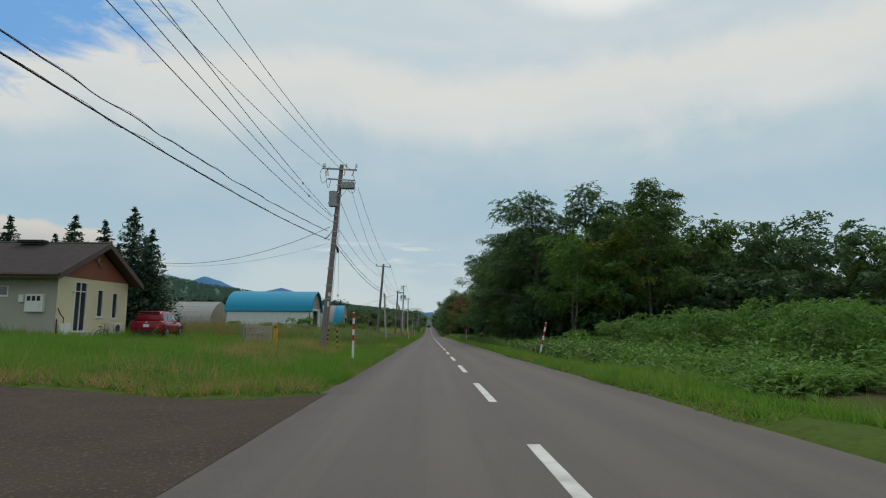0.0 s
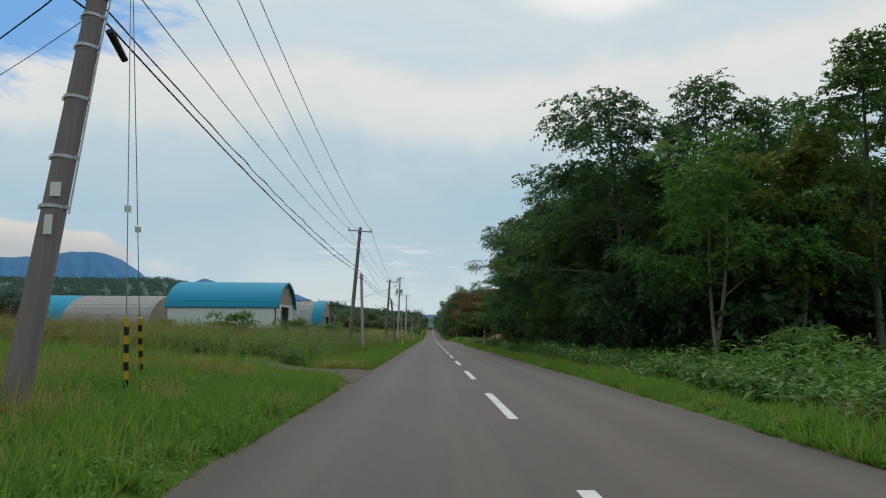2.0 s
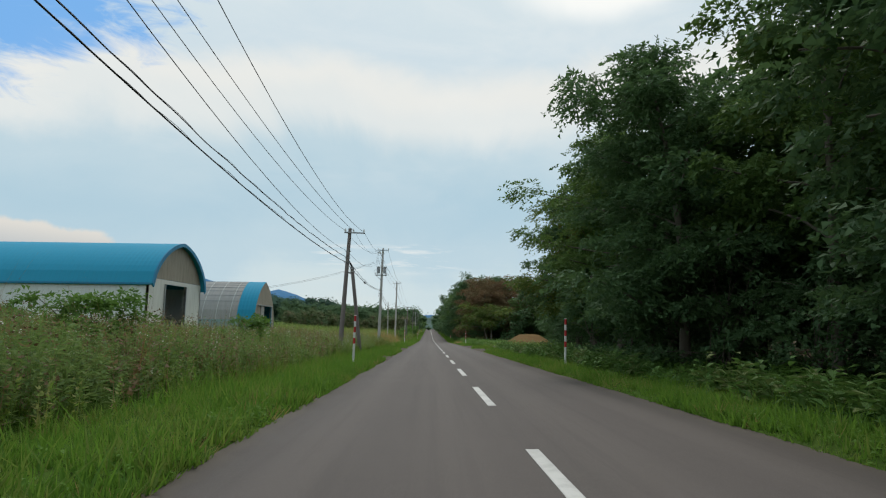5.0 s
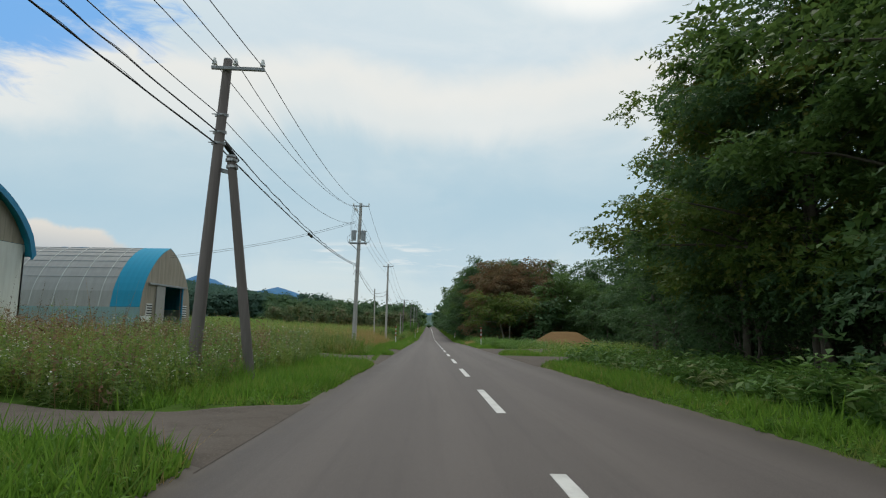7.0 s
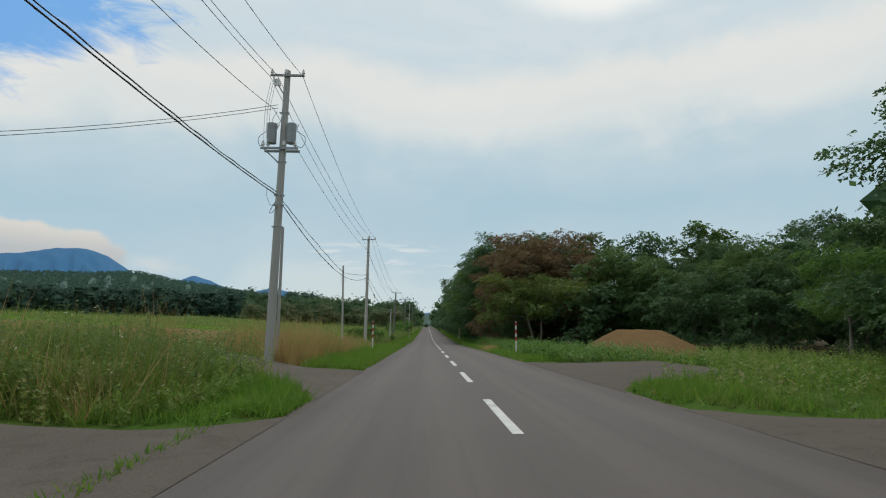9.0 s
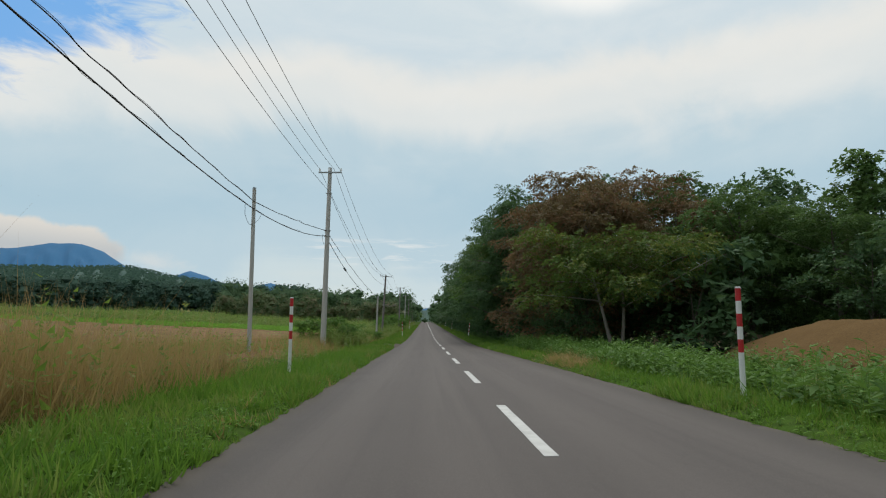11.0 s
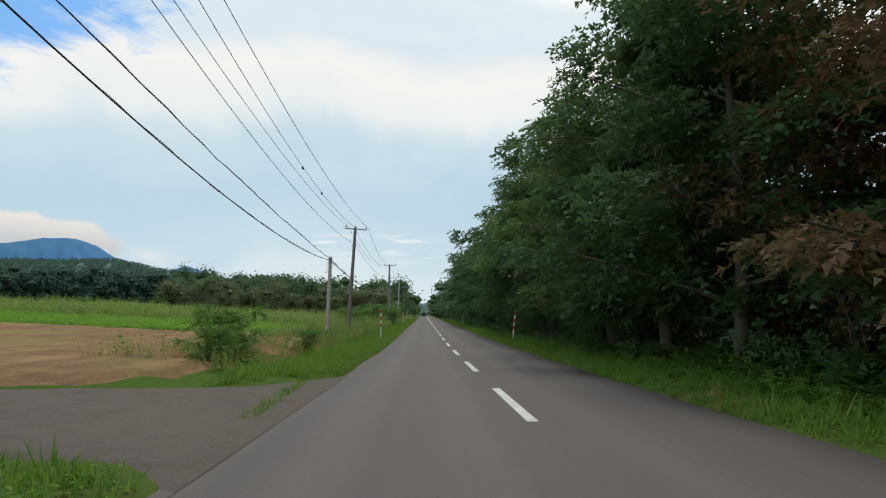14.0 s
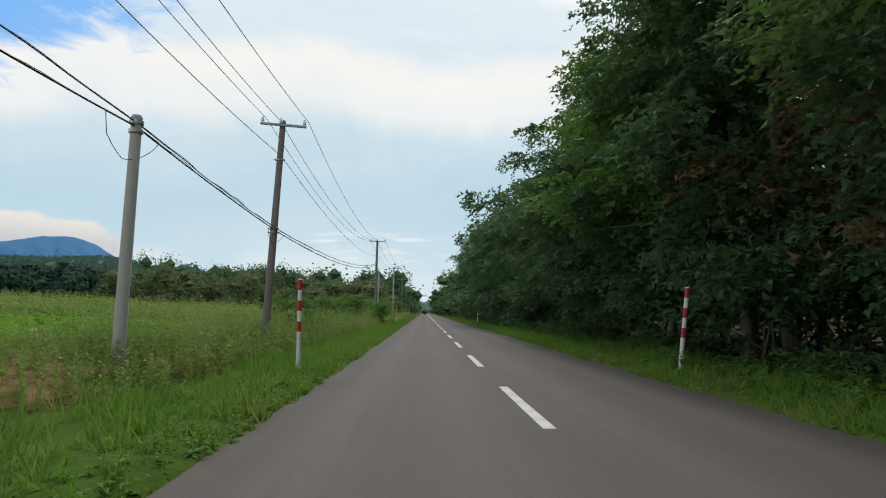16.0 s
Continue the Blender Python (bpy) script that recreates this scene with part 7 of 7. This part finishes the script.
for x, y, s in ((-7.6, 188.2, 0.42), (-6.9, 189.8, 0.38), (-8.1, 192.4, 0.62), (-8.2, 175.3, 0.72), (-7.0, 174.4, 0.58), (-9.2, 175.8, 0.6), (-6.6, 196.5, 0.4), (-8.8, 196, 0.5), (-10.5, 90, 0.7), (-13, 72, 0.8), (-17, 70, 0.9), (-11, 78, 0.8), (-25, 96, 0.65), (-29, 99, 0.6), (-33, 96, 0.6), (-7.6, 226, 0.8), (-8, 240, 0.9), (-6.8, 255, 0.9), (-9, 250, 1.1), (-7.2, 275, 1.1), (-9, 285, 1.3), (-7.5, 300, 1.2)):
    plant("shrub", WILLOW, "feathery grey green shrub among the weeds", "shrub", (x, y, land_z(x, y) - 0.05), (x * 77 + y * 31) % 360, s, "roadside shrubs")

# spruces round the house
SPRUCE = [conifer_meshes(91, 9.0, 3.5, 9000, M["needle"]), conifer_meshes(92, 7.5, 2.7, 7000, M["needle"])]
for x, y, top, v in ((-23.6, 43.5, 13.95, 0), (-21.8, 42.8, 12.1, 1), (-26.0, 44.0, 12.9, 1), (-23.9, 46, 12.0, 0), (-28.6, 44.5, 13.4, 1), (-33.2, 44, 13.2, 1), (-35.4, 44, 13.5, 1), (-37.6, 44, 13.7, 1), (-26.5, 47, 11.5, 1), (-40.5, 45, 13.6, 0), (-31.0, 46, 12.2, 0)):
    z = land_z(x, y)
    plant("spruce", SPRUCE[v], "dark green spruce tree behind the house", "tree", (x, y, z - 0.05), (x * 53) % 360, (top - z) / (9.0 if v == 0 else 7.5), "spruces by the house")


# ---------------------------------------------------------------- snow poles
def snow_pole(x, y, h=1.95, lean=(0, 0), red_top=0.22):
    z = land_z(x, y)
    e = thing("snow_pole", "red and white striped roadside snow pole", "marker post", (x, y, z - 0.02), "snow poles")
    d = Vector((lean[0], lean[1], h))
    cuts = [0, h - 5 * red_top, h - 4 * red_top, h - 3 * red_top, h - 2 * red_top, h - red_top, h]
    for i in range(6):
        a, b = d * (cuts[i] / h), d * (cuts[i + 1] / h)
        part("post_segment", rod(a, b, 0.046, 0.046, 16), M["red" if i in (1, 3, 5) else "white"], e)
    part("cap", rod(d, d + Vector((0, 0, 0.03)), 0.05, 0.042, 14), M["white"], e)
    return e


for x, y, h, ln in ((-4.16, 23.2, 1.95, (0, 0)), (-4.1, 84.6, 1.95, (0.03, 0)), (-4.86, 151.0, 2.05, (0, 0)), (-4.05, 208.3, 1.95, (0, 0)), (-4.6, 262, 1.9, (0, 0)), (-4.6, 318, 1.9, (0, 0)), (-5.2, 300, 1.9, (0, 0)),
                    (4.55, 29.8, 1.75, (0.35, -0.1)), (4.3, 84.5, 1.9, (0.05, 0)), (4.2, 145.0, 1.9, (0, 0)), (4.28, 208.6, 1.8, (0.2, -0.1)), (4.7, 262, 1.8, (0.1, 0)), (4.7, 300, 1.8, (0, 0))):
    snow_pole(x, y, h, ln)


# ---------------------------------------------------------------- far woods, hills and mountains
# far_leaf carries painted haze: a lifted blue-green for belts and hill woods
M["far_leaf"] = leaf_material("haze_tinted_canopy", (0.045, 0.090, 0.070), (0.080, 0.138, 0.098), thin=0.25, rough=0.9)
M["far_green"] = leaf_material("distant_leaf", (0.058, 0.112, 0.058), (0.120, 0.190, 0.090), thin=0.3, rough=0.8)
M["wood_brown"] = leaf_material("brownish_leaf", (0.080, 0.120, 0.052), (0.165, 0.205, 0.092), (0.19, 0.155, 0.095), thin=0.3)


def far_woods(name, places, size, cards, card, mat, seed, label):
    r = np.random.default_rng(seed)
    qs = []
    for x, y in places:
        z = land_z(x, y)
        h = size * r.uniform(0.7, 1.2)
        w_ = h * r.uniform(0.26, 0.4)
        n = int(cards * r.uniform(0.8, 1.2))
        lobes = [((x + r.normal() * w_ * 0.5, y + r.normal() * w_ * 0.5, z + h * r.uniform(0.10, 0.80)), (w_ * r.uniform(0.55, 0.95), w_ * r.uniform(0.55, 0.95), h * r.uniform(0.15, 0.27))) for _ in range(8)]
        c, nr = crown_points(lobes, n, r, 0.4)
        qs.append(leaf_cards(c, nr, card, card * 0.7, r))
        for m, ra in lobes:
            m, ra = np.array(m), np.array(ra) * r.uniform(0.4, 0.6)
            e = np.array([m + ra * v for v in ((1, 0.1, 0), (0, 1, 0.1), (-1, 0, 0.1), (0.1, -1, 0), (0.1, 0, 1), (0, 0.1, -1))])
            qs.append(np.stack([e[[i, (i + 1) % 4, k, k]] for i in range(4) for k in (4, 5)]))
    return tagged(new(name, quads_mesh(name, np.concatenate(qs), mat)), label, "woods", kind="stuff")


r_ = np.random.default_rng(77)
# the near wood closes the fields on the left: low broad crowns in front, taller ones behind and beside the road
front = [(-24 - 5.0 * k + r_.uniform(-2, 2), 306 + 0.25 * k + 5 * j + r_.uniform(-2, 2)) for k in range(8) for j in range(2)]
front += [(-13 - 5 * j + r_.uniform(-1.5, 1.5), y + r_.uniform(-2, 2)) for y in np.arange(312, 345, 5.0) for j in range(2)]
far_woods("woods", front, 7.2, 800, 0.5, M["wood_brown"], 107, "low brownish green trees at the wood's edge")
near_left = [(-11 - 6 * k + r_.uniform(-2, 2), y + r_.uniform(-2, 2)) for y in np.arange(336, 400, 6.5) for k in range(11)]
far_woods("woods", near_left[:44], 11.0, 800, 0.6, M["far_green"], 101, "distant mixed woods on the left beyond the fields")
far_woods("woods", near_left[44:], 11.5, 160, 1.2, M["far_green"], 110, "distant mixed woods on the left beyond the fields")
near_back = [(-11 - 6 * k + r_.uniform(-2, 2), y + r_.uniform(-2, 2)) for y in np.arange(400, 470, 8) for k in range(7)]
far_woods("woods", near_back, 12.0, 170, 1.15, M["far_green"], 108, "distant mixed woods on the left beyond the fields")
# a long dark belt of tall trees before the hill
belt = [(-330 + 262 * t + r_.uniform(-3, 3), 372 + 105 * t + 7.0 * k + r_.uniform(-3, 3)) for k in range(5) for t in np.arange(0, 1, 0.0165)]
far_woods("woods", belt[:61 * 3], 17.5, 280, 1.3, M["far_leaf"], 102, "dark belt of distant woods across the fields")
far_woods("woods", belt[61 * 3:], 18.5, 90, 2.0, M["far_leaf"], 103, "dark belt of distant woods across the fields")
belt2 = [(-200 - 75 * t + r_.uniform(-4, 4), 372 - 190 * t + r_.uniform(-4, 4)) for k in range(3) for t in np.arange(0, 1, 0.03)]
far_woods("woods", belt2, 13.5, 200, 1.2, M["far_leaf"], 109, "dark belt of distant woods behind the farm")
right_far = [(8 + 6 * k + r_.uniform(-1.5, 1.5), y + r_.uniform(-3, 3)) for k in range(4) for y in np.arange(334, 640, 7)]
far_woods("woods", right_far, 12.5, 150, 0.9, M["leaf_dark"], 104, "distant roadside woods on the right")
left_far = [(-10 - 6 * k + r_.uniform(-1.5, 1.5), y + r_.uniform(-3, 3)) for k in range(3) for y in np.arange(470, 640, 8)]
far_woods("woods", left_far, 12.0, 90, 1.1, M["leaf_mid"], 105, "distant roadside woods on the left")
back = [(38 + 7 * k + r_.uniform(-3, 3), y + r_.uniform(-3, 3)) for k in range(4) for y in np.arange(64, 330, 7.5)]
far_woods("woods", back, 13.5, 230, 0.75, M["leaf_dark"], 106, "deep woods behind the roadside trees")


def ridge_look(lo, hi, scale):
    def build(g, co):
        a = g.noise(co, scale, 6, 0.65)
        b = g.noise(co, scale * 9, 4, 0.7)
        return g.mix(g.math("ADD", g.math("MULTIPLY", a, 0.6), g.math("MULTIPLY", b, 0.4)), lo, hi)
    return build


def ridge(name, label, angles, heights, r0, r1, mat, rough, seed, fold=0.0):
    """A hill seen from the road: a belt of land whose crest follows heights (degrees of rise) over angles."""
    eye = Vector((0, 100, 3.0))
    vs, fs = [], []
    az = np.arange(angles[0], angles[-1] + 0.01, 0.22)
    rows = 16
    for j in range(rows + 1):
        t = j / rows
        rad_ = r0 + (r1 - r0) * t
        for a in az:
            el = float(np.interp(a, angles, heights)) + rough * noise.noise((a * 1.3, seed, 0)) + rough * 0.5 * noise.noise((a * 5, seed, 4))
            z = eye.z + r1 * math.tan(radians(el)) * min(1, t * 1.02) ** 0.8 + fold * noise.noise((a * 1.6, t * 5, seed)) * t * (1 - t) * r1 * 0.06 - 12 * (1 - t)
            vs.append((eye.x + rad_ * math.sin(radians(a)), eye.y + rad_ * math.cos(radians(a)), z))
    n = len(az)
    for j in range(rows):
        for i in range(n - 1):
            fs.append((j * n + i, j * n + i + 1, (j + 1) * n + i + 1, (j + 1) * n + i))
    ob = new(name, mesh_from(name, vs, fs, mat, smooth=True))
    return tagged(ob, label, "hill", kind="structure")


# distance haze is mixed into the slope colour: lighter and bluer green
HILL = material("haze_tinted_wooded_slope", ridge_look((0.045, 0.090, 0.076), (0.070, 0.122, 0.096), 0.02), rough=1.0)
# the air's blue haze is painted into the mountains' own colour
PEAK = material("haze_tinted_mountain", ridge_look((0.030, 0.130, 0.270), (0.040, 0.155, 0.300), 0.002), rough=1.0)
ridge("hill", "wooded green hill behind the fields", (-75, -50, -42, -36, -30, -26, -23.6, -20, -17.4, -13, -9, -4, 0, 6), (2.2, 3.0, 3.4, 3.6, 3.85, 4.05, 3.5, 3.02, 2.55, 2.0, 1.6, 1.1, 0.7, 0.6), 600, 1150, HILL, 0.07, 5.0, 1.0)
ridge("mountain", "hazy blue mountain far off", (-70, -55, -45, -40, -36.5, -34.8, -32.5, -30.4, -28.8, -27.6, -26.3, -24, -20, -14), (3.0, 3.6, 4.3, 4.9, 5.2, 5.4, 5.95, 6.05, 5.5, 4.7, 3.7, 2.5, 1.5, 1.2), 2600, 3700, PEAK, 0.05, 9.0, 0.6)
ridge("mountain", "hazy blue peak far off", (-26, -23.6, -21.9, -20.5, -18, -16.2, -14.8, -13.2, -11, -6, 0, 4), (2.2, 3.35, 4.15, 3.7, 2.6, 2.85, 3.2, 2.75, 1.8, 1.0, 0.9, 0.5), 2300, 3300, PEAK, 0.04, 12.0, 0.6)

# rough canopy along the wooded hill
def hill_canopy():
    r = np.random.default_rng(55)
    qs = []
    angles = (-75, -50, -42, -36, -30, -26, -23.6, -20, -17.4, -13, -9, -4, 0, 6)
    heights = (2.2, 3.0, 3.4, 3.6, 3.85, 4.05, 3.5, 3.02, 2.55, 2.0, 1.6, 1.1, 0.7, 0.6)
    n = 13000
    a = r.uniform(-60, -3, n)
    t = r.uniform(0.25, 1.0, n) ** 0.8
    el = np.interp(a, angles, heights)
    rad_ = 600 + 550 * t
    z = 3.0 + 1150 * np.tan(np.radians(el)) * np.minimum(1, t * 1.02) ** 0.8 - 12 * (1 - t)
    c = np.stack([rad_ * np.sin(np.radians(a)), 100 + rad_ * np.cos(np.radians(a)), z], 1)
    for k in range(3):
        off = np.stack([r.normal(scale=1.6, size=n), r.normal(scale=1.6, size=n), r.uniform(0.0, 6.0, n)], 1)
        qs.append(leaf_cards(c + off, unit(r.normal(scale=0.2, size=(n, 3)) + (0.3, -0.9, 0.7)), 3.0, 2.5, r, 0.0))
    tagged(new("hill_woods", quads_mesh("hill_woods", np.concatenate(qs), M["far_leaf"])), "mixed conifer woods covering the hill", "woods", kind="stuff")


hill_canopy()
LINE = painted("wire_sheath", (0.075, 0.078, 0.085), 0.55, 0.15)
CABLE = M["black"]
POWER, LOW = "thin dark power line strung between the poles", "thin low voltage wire below the crossarms"
PY = (34.15, 67.3, 100.4, 133.75, 171.1, 217.4, 257.7, 292.0, 326.0, 360.0, 395.0)


def run(first, sag0, leave, xs_, zs, far_x, far_z, sags, label):
    """A wire over all the poles: it ends at the first head and leaves it again lower down, past the switchgear."""
    if first:
        wire("power_line", label, [(first[0], -1.0, first[1]), (first[2], PY[0], first[3])], [sag0], 0.0115, LINE)
    knots = [(leave[0], PY[0], leave[1])] + [(x, y, z) for x, y, z in zip(xs_, PY[1:], zs)]
    knots += [(far_x, y, far_z - 0.35 * (k > 0)) for k, y in enumerate(PY[6:])]
    wire("power_line", label, knots, sags + [0.5] * 4, 0.0115, LINE)


run((-9.845, 15.11, -7.72, 14.65), 0.83, (-6.57, 12.5), (-7.375, -6.917, -7.773, -7.96, -7.449), (11.87, 10.37, 13.26, 11.9, 8.69), -7.29, 8.98, [0.80, 0.88, 0.70, 0.585, 1.31, 1.18], POWER)
run((-8.4, 14.05, -6.61, 14.5), 0.37, (-5.92, 13.24), (-6.859, -6.301, -7.478, -7.06, -6.957), (11.82, 10.32, 13.32, 11.92, 8.64), -6.5, 8.98, [0.845, 0.72, 0.94, 0.84, 1.55, 1.3], POWER)
run((-7.03, 14.44, -5.99, 14.44), 1.06, (-5.53, 13.38), (-5.696, -5.655, -6.405, -6.665, -5.862), (11.71, 10.29, 13.28, 11.88, 8.57), -5.64, 8.98, [0.74, 1.10, 0.91, 0.88, 1.45, 1.47], POWER)
run((-7.2, 12.07, -7.02, 11.23), 0.70, (-6.69, 10.92), (-6.717, -6.745, -7.576, -7.40, -6.864), (10.49, 8.97, 11.87, 10.55, 7.24), -6.6, 7.3, [0.58, 0.92, 0.87, 0.61, 1.48, 0.9], LOW)
for x0, z0, z1, s0, sp in ((-7.152, 12.48, 11.54, 0.50, 27.6), (-6.90, 12.91, 11.63, 0.40, 26.0)):
    wire("power_line", "thin low voltage wire with a small spacer", [(x0, -1.0, z0), (-7.04, PY[0], z1)], [s0], 0.0115, LINE)
    t_ = (sp + 1.0) / (PY[0] + 1.0)
    e = thing("wire_spacer", "small grey clamp on the low voltage wire", "wire clamp", (x0 + (-7.04 - x0) * t_, sp, z0 + (z1 - z0) * t_ - 4 * s0 * t_ * (1 - t_)), "wire clamps")
    part("clamp", join(rod((0, -0.06, 0), (0, 0.06, 0), 0.035, 0.035, 8), box(0.05, 0.06, 0.09, (0, 0, -0.03), 0.01)), M["grey"], e)
# the two telephone cables: each a cable with a thin messenger wound about it
TC = ((-6.85, 34.2), (-6.82, 67.3), (-6.77, 100.4), (-7.35, 133.75), (-7.93, 157.5), (-7.50, 171.1), (-7.1, 207.1), (-6.93, 217.4), (-6.65, 257.7), (-6.7, 292.0))
for lab, first, end, zs, sags, r, wav in (("thick black telephone cable along the poles", (-8.27, -1, 9.81), (-7.127, 34.15, 10.13), (9.96, 8.757, 8.165, 8.23, 6.755, 7.66, 4.98, 4.33, 6.3, 5.4), (0.456, 0.437, 0.444, 0.40, 0.29, 1.08, 0.05, 0.72, 0.6), 0.0185, 0.0),
                                          ("wavy lashed telephone cable along the poles", (-8.76, -1, 10.43), (-7.30, 34.15, 10.69), (10.18, 9.037, 8.502, 8.35, 7.046, 8.0, 5.06, 4.42, 6.45, 5.5), (0.39, 0.417, 0.545, 0.175, 0.10, 0.40, 0.05, 0.64, 0.6), 0.0135, 0.035)):
    wire("telephone_cable", lab, [first, end], [0.46], r, CABLE, wav)
    knots = [(x, y, z) for (x, y), z in zip(TC, zs)]
    wire("telephone_cable", lab, knots, sags, r, CABLE, wav)
    wire("telephone_cable", "thin messenger wire wound about a telephone cable", [(x, y, z + 0.02) for x, y, z in [first, end]], [0.46], 0.006, CABLE, 0.06)
    wire("telephone_cable", "thin messenger wire wound about a telephone cable", [(x, y, z + 0.02) for x, y, z in knots], sags, 0.006, CABLE, 0.065)
# loops of spare cable at the supports
for x, y, z, dx in ((-7.93, 157.4, 6.75, 0.35), (-7.48, 171.0, 7.62, 0.25), (-7.08, 207.0, 4.95, 0.4), (-6.93, 217.3, 4.3, 0.2), (-7.35, 133.6, 8.2, 0.25)):
    lp = [(x - 0.02, y - 1.0, z - 0.02), (x - 0.06, y - 0.85, z - dx), (x - 0.05, y - 0.3, z - 1.3 * dx - 0.2), (x + 0.04, y + 0.5, z - dx), (x + 0.02, y + 1.0, z - 0.03)]
    wire("cable_loop", "loop of spare telephone cable at a pole", lp, [0.02, 0.04, 0.06, 0.03], 0.008, CABLE)
# services to the house and the farm
wire("service_wire", "black service wire from pole to house", [(-7.05, 34.1, 10.95), (-20.0, 40.5, 9.3)], [0.75], 0.014, CABLE)
wire("service_wire", "thin telephone wire from pole to house", [(-7.15, 34.1, 9.95), (-20.2, 41.5, 9.2)], [0.5], 0.007, LINE)
for dz in (0.0, 0.14):
    wire("service_wire", "thin pair of wires from pole to barn", [(-7.4, 133.8, 11.9 + dz), (-19.45, 126.4, 7.9 + dz)], [0.35], 0.012, LINE)
# stays of the first pole, with striped guards
for x, y, zt in ((-6.75, 35.6, 13.4), (-7.82, 38.3, 12.9)):
    zb = land_z(x, y)
    g = thing("guy_wire", "steel stay wire with a yellow and black guard", "guy wire", (x, y, zb), "pole stays")
    topv = Vector((-6.6 - x, 34.1 - y, zt - zb))
    part("stay", tube([(0, 0, -0.1), topv * 0.5, topv], 0.009, M["steel"], "stay", 5), None, g)
    part("stay_insulator", rod(topv * 0.34, topv * 0.352, 0.06, 0.06, 8), M["porcelain"], g)
    d = topv.normalized()
    for k in range(8):
        part("guard_band", rod(d * (0.25 + 0.16 * k), d * (0.41 + 0.16 * k), 0.045, 0.045, 8), M["yellow" if k % 2 else "black"], g)


def sagged(a, b, sag, y):
    """The point of a hung wire at a distance along the road."""
    t = (y - a[1]) / (b[1] - a[1])
    p = Vector(a).lerp(Vector(b), t)
    p.z -= 4 * sag * t * (1 - t)
    return p


# splice sleeves on the telephone cable, small dampers on the power line
for a, b, sag, y in (((-6.77, 100.4, 8.165), (-7.35, 133.75, 8.23), 0.444, 113.6), ((-7.5, 171.1, 7.66), (-7.1, 207.1, 4.98), 1.08, 179.4)):
    p, q = sagged(a, b, sag, y - 0.38), sagged(a, b, sag, y + 0.38)
    e = thing("cable_sleeve", "black splice sleeve hung on the telephone cable", "cable sleeve", tuple(p), "cable sleeves")
    d = q - p
    part("sleeve", rod((0, 0, -0.03), d + Vector((0, 0, -0.03)), 0.062, 0.062, 12), M["black"], e)
    for k in (0.0, 0.9):
        part("clamp", rod(d * k + Vector((0, 0, -0.03)), d * (k + 0.1) + Vector((0, 0, -0.03)), 0.075, 0.075, 10), M["grey"], e)
for a, b, y in (((-7.06, 171.1, 11.92), (-6.957, 217.4, 8.64), 198.1), ((-7.06, 171.1, 11.92), (-6.957, 217.4, 8.64), 203.0)):
    p = sagged(a, b, 1.55, y)
    e = thing("wire_damper", "small dark damper clamped on the power line", "wire damper", tuple(p), "wire dampers")
    part("clamp", rod((0, -0.05, 0), (0, 0.05, 0), 0.03, 0.03, 8), M["black"], e)
    part("weight", rod((0, -0.10, -0.05), (0, 0.10, -0.05), 0.045, 0.045, 8), M["black"], e)
